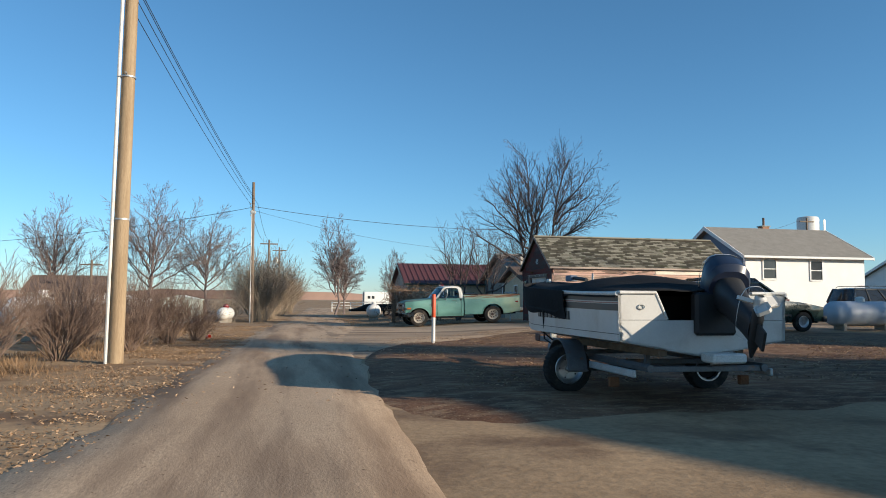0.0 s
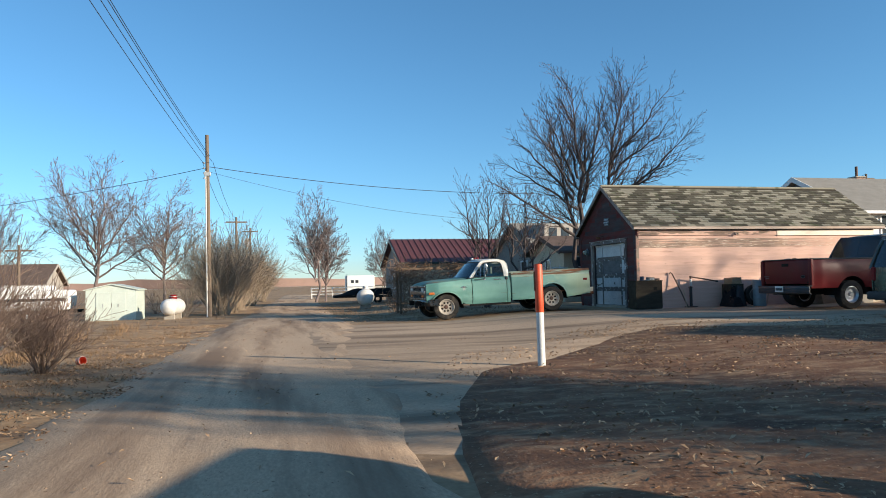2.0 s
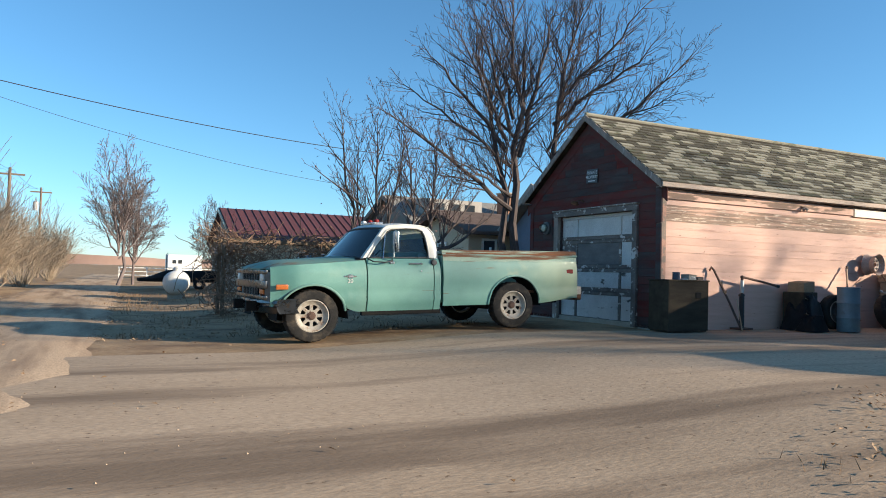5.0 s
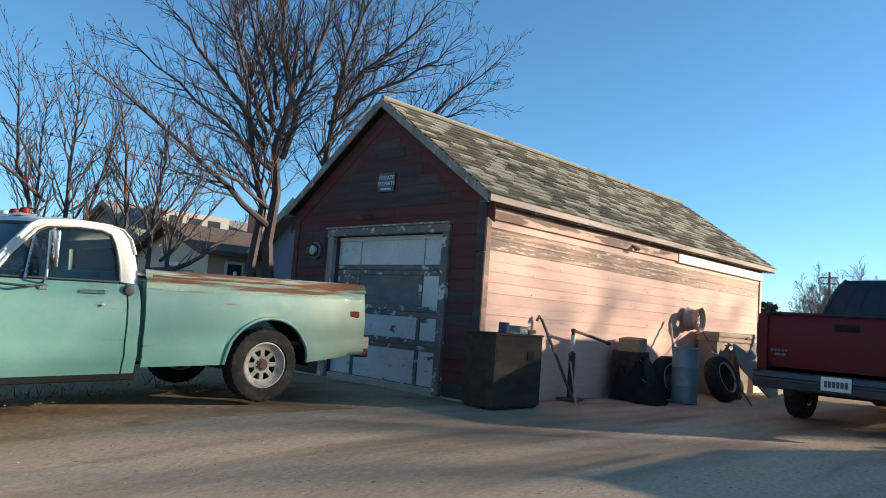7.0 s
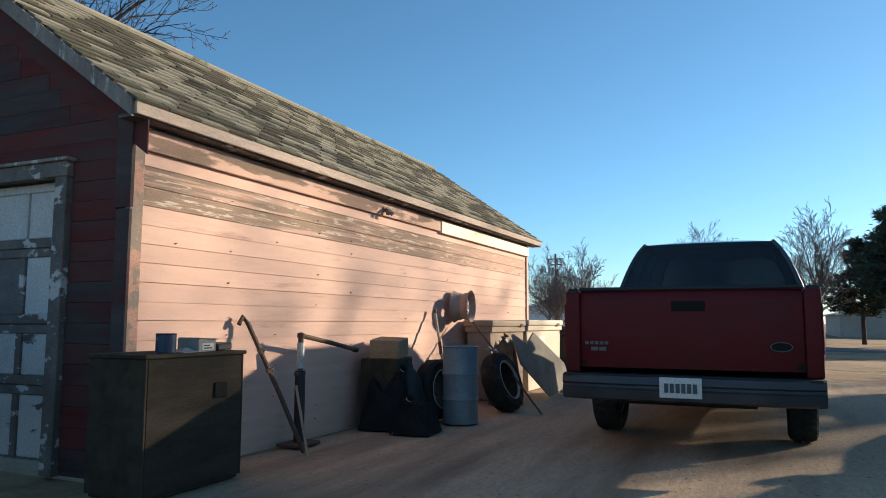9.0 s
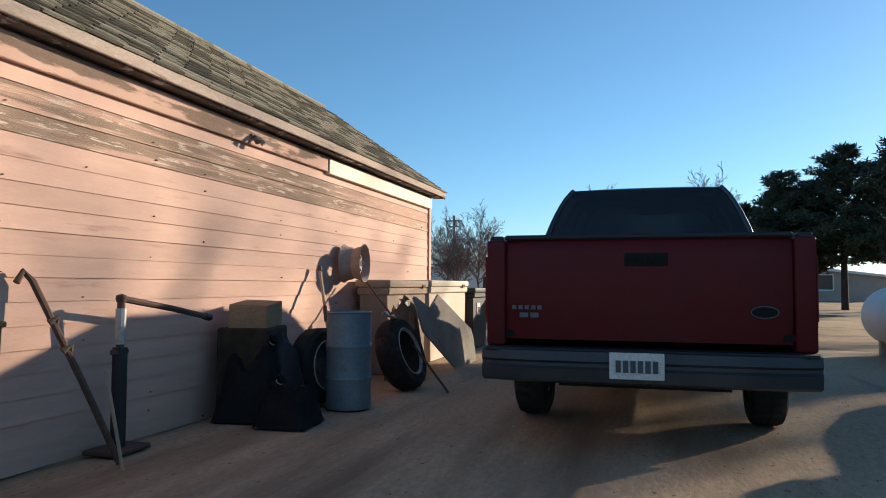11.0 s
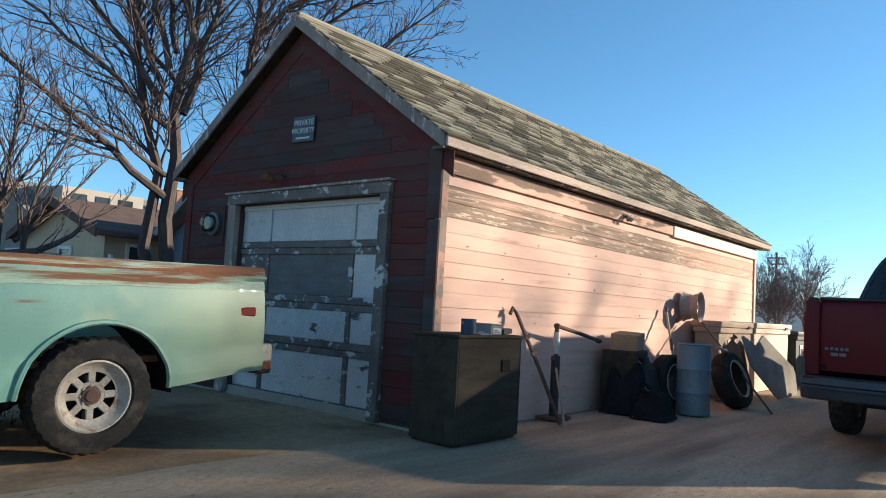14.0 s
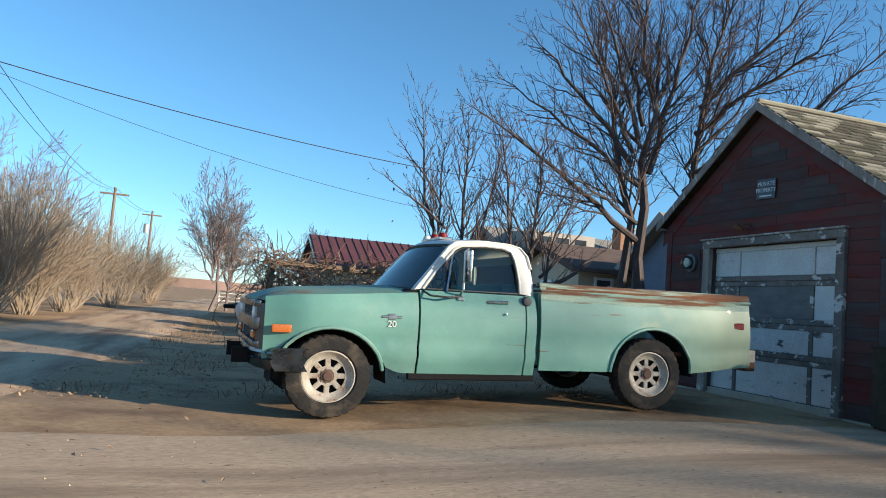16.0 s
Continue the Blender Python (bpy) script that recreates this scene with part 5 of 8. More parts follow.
bm = sheet([[(v * (0.985 + 0.015 * f) * 0.98, 0.0, (0.55 + 0.17 * abs(v)) * (1 - f) + 0.94 * f) for v in np.linspace(-1, 1, 9)] for f in np.linspace(0, 1, 4)], thick=0.05, n=(0, -1, 0))
for s in (-1, 1):
    prism([(s * 0.975, 0.945), (s * 0.98, 1.225), (s * 0.56, 1.24), (s * 0.43, 0.945)], "y", 0.0, 0.05, bm)
part("transom", bm, M_HULL, boat, "white transom with a cut-out motor well")
for s in (-1, 1):
    part("transom_cap", box((min(s * 0.55, s * 0.98), -0.03, 1.215), (max(s * 0.55, s * 0.98), 0.07, 1.25), 0.012), M_WHITE, boat)
    part("well_edge", tube([(s * 0.555, 0.0, 1.24), (s * 0.425, 0.0, 0.95)], 0.014, 6), M_WHITE, boat)
part("well_floor", box((-0.55, 0.05, 0.90), (0.55, 0.55, 0.93)), M_DARK, boat)
part("well_wall", box((-0.60, 0.52, 0.90), (0.60, 0.56, 1.20)), M_DARK, boat)
part("tow_eye", tube([(-0.72 + 0.035 * math.cos(a), -0.012, 1.08 + 0.025 * math.sin(a)) for a in np.linspace(0, math.tau, 13)], 0.006, 6), M_GALV, boat)
rows = []
for i in range(33):
    t = i / 32
    rows.append([(v * (beam(t) + 0.035), BL * t + 0.13 * t + 0.26 * t ** 8, deck(t) + 0.02 + 0.085 * t ** 2 - (0.24 * sm(0.30, 0.36, t) + 0.05) * (abs(v) ** 12) + 0.20 * (1 - abs(v) ** 1.6) * math.exp(-((t - 0.30) / 0.22) ** 2) + 0.03 * noise.noise((v * 3, t * 9, 0)) * (1 - v * v)) for v in np.linspace(-1, 1, 17)])
part("cover", sheet(rows, thick=0.012, n=(0, 0, 1)), M_TARP, boat, "dark weathered boat cover")
for s in (-1, 1):
    part("cover_skirt", sheet([[(s * (beam(t) + 0.045 + 0.01 * math.sin(40 * t)), BL * t + 0.14 * t + 0.27 * t ** 8, deck(t) + 0.01 + 0.085 * t ** 2), (s * (beam(t) + 0.05), BL * t + 0.14 * t + 0.20 * t ** 8, deck(t) - 0.06 + 0.085 * t ** 2), (s * (beam(t) + 0.045), BL * t + 0.12 * t + 0.06 * t ** 8, deck(t) - 0.16 + 0.04 * t ** 2), (s * (beam(t) * 0.96 + 0.05), BL * t + 0.10 * t - 0.12 * t ** 8, deck(t) - 0.33 - 0.02 * math.sin(23 * t) + 0.04 * t)] for t in np.linspace(0.31, 1, 36)], thick=0.01, n=(s, 0, 0)), M_TARP, boat)
    part("strap", tube([(s * 1.0, 2.35, 1.02), (s * 0.93, 2.5, 0.62), (s * 0.75, 2.2, 0.45)], 0.012, 5), M_BLACKTRIM, boat)
    part("strap", tube([(s * 0.90, 3.1, 1.0), (s * 0.80, 3.2, 0.75), (s * 0.5, 3.0, 0.47)], 0.012, 5), M_BLACKTRIM, boat)
gear = part("bow_motor", tube([(0.10, 3.5, 1.47), (0.12, 4.25, 1.53)], 0.028, 8), M_BLACKTRIM, boat, "electric bow motor folded on the deck")
part("motor_head", box((0.05, 4.05, 1.46), (0.18, 4.30, 1.56), 0.025, seg=2), M_BLUEGREY, gear)
part("cleat", box((-0.22, 4.35, 1.44), (-0.17, 4.47, 1.505), 0.012), M_GALV, gear)
part("bow_propeller", box((0.18, 3.45, 1.40), (0.20, 3.50, 1.57), 0.008), M_GALV, gear)
# outboard
MT = Matrix.Translation((0.22, -0.16, 1.04)) @ Matrix.Rotation(radians(-14), 4, "Z") @ Matrix.Rotation(radians(-64), 4, "X") @ Matrix.Scale(1.10, 4)  # tilted up on its bracket


def motor_loft(rows):
    """Rounded box sections (z, half width, front, back)."""
    out_ = []
    for z, w, f, b in rows:
        ring_ = []
        for k in range(21):
            a = k * math.tau / 20
            cx, cy = math.cos(a), math.sin(a)
            e = (abs(cx) ** 3 + abs(cy) ** 3) ** (1 / 3)
            ring_.append(MT @ Vector((w * cx / e, (f + b) / 2 + (b - f) / 2 * cy / e, z)))
        out_.append(ring_)
    return sheet(out_)


out = part("outboard_motor", motor_loft([(0.13, 0.01, -0.2, -0.15), (0.13, 0.19, -0.36, 0.10), (0.18, 0.215, -0.42, 0.13), (0.34, 0.21, -0.43, 0.12), (0.46, 0.17, -0.40, 0.06), (0.52, 0.10, -0.32, 0.0), (0.53, 0.01, -0.2, -0.15)]), M_MOTORBLUE, boat, "dark navy outboard motor tilted up")
part("cowl_band", motor_loft([(0.40, 0.212, -0.427, 0.112), (0.42, 0.206, -0.424, 0.104), (0.45, 0.19, -0.412, 0.08)]), M_HULL, out, "white band on the cowling")
part("clamp", box((-0.12, -0.06, 0.78), (0.36, 0.08, 1.24), 0.03), M_BLACKTRIM, out)
part("midsection", motor_loft([(0.14, 0.15, -0.30, 0.06), (-0.1, 0.11, -0.28, 0.02), (-0.45, 0.075, -0.26, 0.0), (-0.62, 0.06, -0.27, 0.0)]), M_BLACKTRIM, out)
part("anti_ventilation_plate", motor_loft([(-0.46, 0.12, -0.48, 0.05), (-0.475, 0.12, -0.48, 0.05)]), M_HULL, out)
part("gearcase", tube([MT @ Vector((0, 0.14, -0.62)), MT @ Vector((0, 0.0, -0.62)), MT @ Vector((0, -0.25, -0.62)), MT @ Vector((0, -0.34, -0.62))], [0.015, 0.055, 0.06, 0.045], 12), M_BLACKTRIM, out)
part("skeg", box((-0.012, -0.22, -0.84), (0.012, -0.04, -0.62), 0.005, m=MT), M_BLACKTRIM, out)
prop = part("propeller", lathe([(0.0, 0.0), (0.05, 0.02), (0.05, 0.10), (0.03, 0.12)], 10, MT @ Matrix.Translation((0, -0.34, -0.62)) @ Matrix.Rotation(radians(90), 4, "X")), M_HULL, out)
for k in range(3):
    mm = MT @ Matrix.Translation((0, -0.39, -0.62)) @ Matrix.Rotation(radians(90), 4, "X") @ Matrix.Rotation(k * math.tau / 3 + 0.4, 4, "Z") @ Matrix.Translation((0.105, 0, 0)) @ Matrix.Rotation(radians(30), 4, "X")
    part("blade", box((-0.065, -0.065, -0.006), (0.08, 0.065, 0.006), 0.025, m=mm), M_HULL, prop)
part("bracket_plate", box((-0.05, -0.26, 0.50), (0.34, 0.0, 0.60), 0.02), M_WHITE, boat)
trailer = thing("boat_trailer", "grey steel boat trailer with round fenders", "trailer", BOAT)
for s in (-1, 1):
    part("frame_rail", tube([(s * 0.66, -0.08, 0.44), (s * 0.66, 3.0, 0.46), (s * 0.05, 4.7, 0.47)], 0.045, 6), M_TRAILER, trailer)
    part("bunk", box((s * 0.45 - 0.05, 0.05, 0.55), (s * 0.45 + 0.05, 2.6, 0.64), 0.01), M_WOOD, trailer)
    for y in (0.4, 2.2):
        part("bunk_post", box((s * 0.45 - 0.025, y, 0.44), (s * 0.45 + 0.025, y + 0.05, 0.57)), M_TRAILER, trailer)
    wheel(trailer, s * 0.95, 1.58, 0.30, 0.30, 0.19, s, M_ALLOY, 5, 0.60)
    bm = sheet([[(s * x, 1.58 + 0.37 * math.sin(radians(a)), 0.30 + 0.37 * math.cos(radians(a))) for x in (0.83, 1.08)] for a in range(-90, 91, 15)], thick=0.012, n=(0, 0, 1))
    part("fender", bm, M_TRAILER, trailer, "round grey wheel fender")
    part("fender_step", box((s * 0.955 - 0.125, 1.17, 0.30), (s * 0.955 + 0.125, 1.24, 0.315), 0.004), M_TRAILER, trailer)
    part("tail_lamp", box((s * 0.80 - 0.06, 0.50, 0.19), (s * 0.80 + 0.06, 0.56, 0.30), 0.01), M_RUST, trailer, "red trailer lamp")
    part("light_board", box((s * 0.80 - 0.02, 0.0, 0.34), (s * 0.80 + 0.02, 1.2, 0.42), 0.01), M_GALV, trailer)
part("axle", tube([(-0.85, 1.58, 0.30), (0.85, 1.58, 0.30)], 0.035, 8), M_TRAILER, trailer)
for y in (-0.05, 0.9, 2.6):
    part("cross_member", box((-0.68, y, 0.40), (0.68, y + 0.07, 0.46), 0.006), M_TRAILER, trailer)
part("tongue", box((-0.05, 4.2, 0.43), (0.05, 5.35, 0.52), 0.008), M_TRAILER, trailer)
part("coupler", box((-0.06, 5.30, 0.42), (0.06, 5.56, 0.55), 0.02), M_PIPE, trailer)
part("winch_post", box((-0.05, 4.72, 0.50), (0.05, 4.80, 0.90), 0.01), M_GALV, trailer)
part("winch", tube([(-0.12, 4.76, 0.90), (0.12, 4.76, 0.90)], 0.06, 10), M_BLACKTRIM, trailer)
jk = part("tongue_jack", tube([(0.10, 5.15, -0.03), (0.10, 5.15, 0.62)], 0.03, 8), M_RUST, trailer, "rusty tongue jack")
part("jack_foot", lathe([(0.09, 0), (0.09, 0.015), (0.03, 0.03)], 12, Matrix.Translation((0.10, 5.15, -0.03))), M_RUST, jk)

# ---- trees and shrubs ----


def add_tube(V, F, pts, rs, seg):
    base = len(V)
    last = None
    for i, p in enumerate(pts):
        d = (pts[min(i + 1, len(pts) - 1)] - pts[max(i - 1, 0)]).normalized()
        a = d.orthogonal().normalized() if last is None else (last - d * last.dot(d)).normalized()
        last = a
        b = d.cross(a)
        for k in range(seg):
            V.append(p + (a * math.cos(k * math.tau / seg) + b * math.sin(k * math.tau / seg)) * rs[i])
    for i in range(len(pts) - 1):
        for k in range(seg):
            j = (k + 1) % seg
            F.append((base + i * seg + k, base + i * seg + j, base + (i + 1) * seg + j, base + (i + 1) * seg + k))
    V.append(pts[-1] + (pts[-1] - pts[-2]).normalized() * rs[-1])
    tip = len(V) - 1
    n = base + (len(pts) - 1) * seg
    for k in range(seg):
        F.append((n + k, n + (k + 1) % seg, tip))


def limb(rng, V, F, p, d, length, r, depth, up=0.25, spread=0.6, kids=4, taper=0.62, thin=0.004, W=None, G=None, wig=0.12):
    """One branch and its twigs; the outer levels go into W, G."""
    n = 5 if depth > 1 else 3
    pts, rs, cur, dd = [p], [r], p.copy(), d.normalized()
    for i in range(n):
        dd = (dd + Vector((rng.gauss(0, wig), rng.gauss(0, wig), rng.gauss(0, wig) + up * 0.15))).normalized()
        cur = cur + dd * length / n
        pts.append(cur.copy())
        rs.append(max(thin, r * (1 - (1 - taper * 0.55) * (i + 1) / n)))
    outer = depth <= 1 and W is not None
    add_tube(W if outer else V, G if outer else F, pts, rs, 6 if depth > 2 else (4 if depth > 1 else 3))
    if depth == 0:
        return
    for k in range(kids + (1 if depth > 2 else 0)):
        f = 0.30 + 0.70 * (k + rng.random()) / (kids + 1)
        i = min(n - 1, int(f * n))
        q = pts[i].lerp(pts[i + 1], f * n - i)
        az = rng.uniform(0, math.tau)
        a = dd.orthogonal().normalized()
        side = a * math.cos(az) + dd.cross(a) * math.sin(az)
        nd = (dd * (1 - spread * 0.5) + side * spread * rng.uniform(0.7, 1.2) + Vector((0, 0, up))).normalized()
        limb(rng, V, F, q, nd, length * rng.uniform(0.48, 0.72) * (1.1 - 0.35 * f), max(thin, rs[i] * taper), depth - 1, up, spread, kids, taper, thin, W, G, wig)
    limb(rng, V, F, pts[-1], dd, length * 0.55, rs[-1], depth - 1, up, spread, kids, taper, thin, W, G, wig)


def tree(name, label, m, limbs, trunk, material, twig, seed, depth=4, group="", **kw):
    """trunk: points and radii of the bole; limbs: (height share, direction, length, radius)."""
    rng = random.Random(seed)
    ob = thing(name, label, "tree" if "shrub" not in name and "bush" not in name else "shrub", m, group)
    V, F, W, G = [], [], [], []
    for pts, rs in trunk:
        add_tube(V, F, [Vector(p) for p in pts], rs, 9)
    for p, d, length, r in limbs:
        limb(rng, V, F, Vector(p), Vector(d), length, r, depth, W=W, G=G, **kw)
    t = new("trunk", raw("trunk", V, F, material))
    t.parent = ob
    c = new("crown", raw("crown", W, G, twig))
    c.parent, c["label"] = ob, "bare winter twigs"
    return ob


def branch(rng, p, q, bow, r, level, V, F, W, G, gap=(0.17, 0.17, 0.24), share=0.42, thin=0.0042, lift=0.25, most=1.7, low=0.14):
    """A bowed branch from p to q, with side branches all along it that fork at narrow angles."""
    p, q = Vector(p), Vector(q)
    mid = p.lerp(q, 0.5) + Vector(bow)
    length = (q - p).length
    n = 8 if level > 1 else 4 if level else 3
    pts = []
    for i in range(n + 1):
        f = i / n
        pts.append(p * (1 - f) ** 2 + mid * 2 * f * (1 - f) + q * f * f + Vector((rng.gauss(0, 1), rng.gauss(0, 1), rng.gauss(0, 1))) * 0.012 * length * (0 < i))
    rs = [max(thin, r * (1 - i / n) ** 0.8) for i in range(n + 1)]
    fine = level < 2
    add_tube(W if fine else V, G if fine else F, pts, rs, 7 if level > 2 else 5 if level == 2 else 3)
    if level == 0:
        return
    count = max(2, int(length / gap[3 - level] * 0.85))
    for k in range(count):
        f = low + (0.98 - low) * (k + rng.random()) / count
        i = min(n - 1, int(f * n))
        at = pts[i].lerp(pts[i + 1], f * n - i)
        d = (pts[i + 1] - pts[i]).normalized()
        az = rng.uniform(0, math.tau)
        a = d.orthogonal().normalized()
        side = (a * math.cos(az) + d.cross(a) * math.sin(az) + Vector((0, 0, lift))).normalized()
        ang = radians(rng.uniform(26, 50))
        nd = d * math.cos(ang) + side * math.sin(ang)
        reach = min(most, length * share * (1.15 - 0.75 * f)) * rng.uniform(0.55, 1.2)
        branch(rng, at, at + nd * reach, Vector((rng.gauss(0, 0.05), rng.gauss(0, 0.05), rng.gauss(-0.04, 0.05))) * reach, max(thin, min(rs[i] * 0.55, 0.012 * reach + 0.003)), level - 1, V, F, W, G, gap, share, thin, lift, most)


def limbed_tree(name, label, x, y, seed, stems, limbs, material, twig, group="", **kw):
    """stems: foot (x, y), tip (x, y, z), bow in x, radius; limbs: start (x, z), end (x, y, z), sag, radius."""
    rng2 = random.Random(seed)
    ob = thing(name, label, "tree", Matrix.Translation((x, y, gz(x, y) - 0.05)), group)
    V, F, W, G = [], [], [], []
    for (ax, ay), tip, bow, r in stems:
        branch(rng2, (ax, ay, 0), tip, (bow, 0, 0), r, 3, V, F, W, G, low=0.36, **kw)
    for (ax, az), tip, sag, r in limbs:
        branch(rng2, (ax, 0, az), tip, (0, 0, sag), r, 3, V, F, W, G, **kw)
    t = new("trunk", raw("trunk", V, F, material))
    t.parent = ob
    c = new("crown", raw("crown", W, G, twig))
    c.parent, c["label"] = ob, "bare winter twigs"
    return ob


# the large bare tree behind the garage: close stems and long arching limbs
limbed_tree("tree", "large bare deciduous tree with close stems and long arching limbs", 16.0, 38.3, 6,
            [((-0.14, 0), (-1.4, 0.3, 7.9), 0.25, 0.125), ((-0.04, -0.05), (-0.5, -0.2, 8.8), 0.1, 0.145), ((0.55, 0.05), (1.7, -0.4, 9.0), -0.3, 0.115)],
            [((-0.3, 2.75), (-4.2, 0.3, 5.15), 0.30, 0.07), ((-0.3, 3.1), (-2.7, -0.5, 4.0), 0.15, 0.045), ((-0.5, 4.3), (-3.0, 0.3, 6.9), 0.2, 0.07), ((-0.4, 4.9), (-2.0, -0.6, 7.9), 0.1, 0.06), ((-0.5, 4.6), (-2.7, -0.8, 7.4), 0.15, 0.05), ((-0.3, 3.9), (-3.4, 0.8, 6.0), 0.2, 0.055),
             ((-0.1, 4.2), (1.0, -0.3, 8.9), 0.1, 0.08), ((-0.1, 5.0), (0.6, 0.8, 8.6), 0.1, 0.06), ((-0.3, 5.2), (-0.9, 0.7, 8.5), 0.0, 0.055), ((-0.15, 4.6), (-1.6, 0.9, 6.6), 0.1, 0.05),
             ((0.8, 3.9), (2.7, -3.6, 6.6), -0.25, 0.07), ((0.9, 4.3), (2.9, -3.2, 5.8), -0.1, 0.05), ((1.0, 5.2), (2.7, -2.6, 7.4), -0.1, 0.06), ((1.1, 5.8), (2.9, -2.0, 8.6), -0.1, 0.06),
             ((1.1, 5.4), (2.5, 0.6, 8.8), 0.0, 0.05), ((0.8, 4.4), (2.6, -0.8, 6.9), 0.1, 0.045)], M_TREEBARK, M_TREETWIG, gap=(0.17, 0.13, 0.17))
limbed_tree("fruit_tree", "small bare fruit tree with upright reddish twigs", 11.6, 38.0, 11,
            [((0, 0), (-0.85, 0.1, 4.9), -0.1, 0.06), ((0.05, 0.05), (0.15, 0.2, 5.0), 0.05, 0.06), ((0.1, 0), (0.85, -0.1, 4.8), 0.1, 0.05), ((-0.05, 0.1), (-0.35, 0.5, 4.7), 0, 0.04)],
            [((-0.2, 2.5), (-1.7, -0.1, 3.4), 0.15, 0.03), ((-0.3, 2.9), (-1.35, 0.2, 4.3), 0.05, 0.025), ((0.2, 2.4), (1.2, 0.1, 3.6), 0.1, 0.025)], M_TREEBARK, M_TWIG, "fruit trees", gap=(0.15, 0.14, 0.2), share=0.30, thin=0.0038, lift=0.5)
limbed_tree("fruit_tree", "crooked bare fruit tree with low dark limbs", 13.1, 38.0, 15,
            [((0, 0), (-0.65, 0.1, 4.7), -0.05, 0.06), ((0.04, 0), (0.25, 0.2, 4.8), 0.05, 0.06), ((0.05, 0.05), (0.9, -0.2, 4.4), 0.1, 0.045)],
            [((0.05, 1.55), (1.9, -0.3, 2.75), -0.55, 0.06), ((0.3, 1.75), (1.7, 0.2, 3.4), -0.2, 0.035), ((0.05, 2.2), (1.15, 0.3, 4.0), -0.1, 0.03), ((0.0, 2.3), (-1.0, -0.2, 3.9), -0.1, 0.03)], M_TREEBARK, M_TWIG, "fruit trees", gap=(0.15, 0.14, 0.2), share=0.34, thin=0.0038, lift=0.5)
rng = random.Random(5)
leaf_v, leaf_f = [], []


def leaf(V, F, p, size, rng, flat=0.4):
    a = rng.uniform(0, math.tau)
    u = Vector((math.cos(a), math.sin(a), rng.uniform(-flat, flat))) * size
    w = Vector((-math.sin(a), math.cos(a), rng.uniform(-flat, flat))) * size * 0.42
    n = len(V)
    V.extend([p - u, p + w + Vector((0, 0, size * 0.25)), p + u, p - w + Vector((0, 0, size * 0.2))])
    F.extend([(n, n + 1, n + 2), (n, n + 2, n + 3)])


for k in range(120):
    cx, cy = rng.choice(((11.6, 38.0), (13.1, 38.0)))
    leaf(leaf_v, leaf_f, Vector((cx + rng.gauss(0, 0.7), cy + rng.gauss(0, 0.6), rng.uniform(1.6, 4.0))), 0.045, rng, 1.0)
tagged(new("clinging_leaves", raw("clinging_leaves", leaf_v, leaf_f, M_TWIG)), "few dry brown leaves still on the fruit trees", "leaves", kind="stuff")


def far_tree(x, y, h, seed, w=1.0, label="tall bare tree in the distance", mt=None, n=13):
    """A bare tree that forks low into spreading limbs."""
    rng2 = random.Random(seed)
    lim = []
    for k in range(n):
        f = k / (n - 1)
        az = k * 2.4 + rng2.uniform(-0.4, 0.4)
        out_ = h * w * (0.40 - 0.16 * f) * rng2.uniform(0.8, 1.15)
        lim.append(((0, h * (0.20 + 0.26 * f)), (math.cos(az) * out_, math.sin(az) * out_, h * (0.62 + 0.34 * f) * rng2.uniform(0.9, 1.04)), -0.05 * h, 0.0075 * h))
    g = h / 12
    return limbed_tree("tree", label, x, y, seed, [((0, 0), (0.04 * h * w, 0, 0.96 * h), rng2.uniform(-0.02, 0.02) * h, 0.014 * h)], lim, mt or M_FARTREE, mt or M_FARTREE, "bare trees",
                       gap=(0.40 * g, 0.27 * g, 0.24 * g), thin=0.007 + 0.0004 * h, share=0.5, most=0.2 * h)


far_tree(-11.4, 80, 12.4, 21, 1.45)
far_tree(-6.3, 84, 10.6, 22, 1.1)
far_tree(-21.8, 84, 11.4, 23, 1.0)
far_tree(7.4, 76, 9.4, 24, 0.6)
far_tree(8.5, 79, 7.4, 28, 0.75)
far_tree(16.0, 92, 7.2, 25, 0.8)
far_tree(66, 43, 6.2, 26, 1.0)
far_tree(60, 31, 7.0, 29, 0.8)
far_tree(58, 40, 4.5, 30, 1.0)
far_tree(66, 40.5, 6.6, 31, 1.0)
# Stands out of view; added to throw soft shadow streaks on the garage wall.
far_tree(46.5, 5.0, 15.0, 33, 1.0, "tall bare tree out of view, added to shadow the garage wall", M_BARK)
# Put here, outside every view, so its twigs streak bank and lane with shadow.
far_tree(20.6, 5.2, 7.6, 35, 1.0, "bare unseen tree, added to streak the bank and lane with shadow", M_BARK)
# Never in view; added because its shadow falls on the leaf bank.
far_tree(15.8, 8.8, 6.3, 34, 0.8, "bare tree never in view, added for its shadow on the leaf bank", M_BARK)


def shrub(name, x, y, h, n, seed, mt, label, spread=0.5, depth=2, kids=3, group="shrubs"):
    rng2 = random.Random(seed)
    lim = []
    for k in range(n):
        az = rng2.uniform(0, math.tau)
        t = rng2.uniform(0.1, 1.0) * spread
        lim.append(((math.cos(az) * 0.22 * h * 0.4 * rng2.random(), math.sin(az) * 0.22 * h * 0.4 * rng2.random(), 0), (math.cos(az) * t, math.sin(az) * t, 1), h * rng2.uniform(0.5, 0.85), 0.006 * h + 0.004))
    return tree(name, label, Matrix.Translation((x, y, gz(x, y) - 0.03)), lim, [], mt, mt, seed, depth, group, up=0.25, spread=0.55, kids=kids, taper=0.6, thin=0.0036 if h < 2.5 else 0.009)


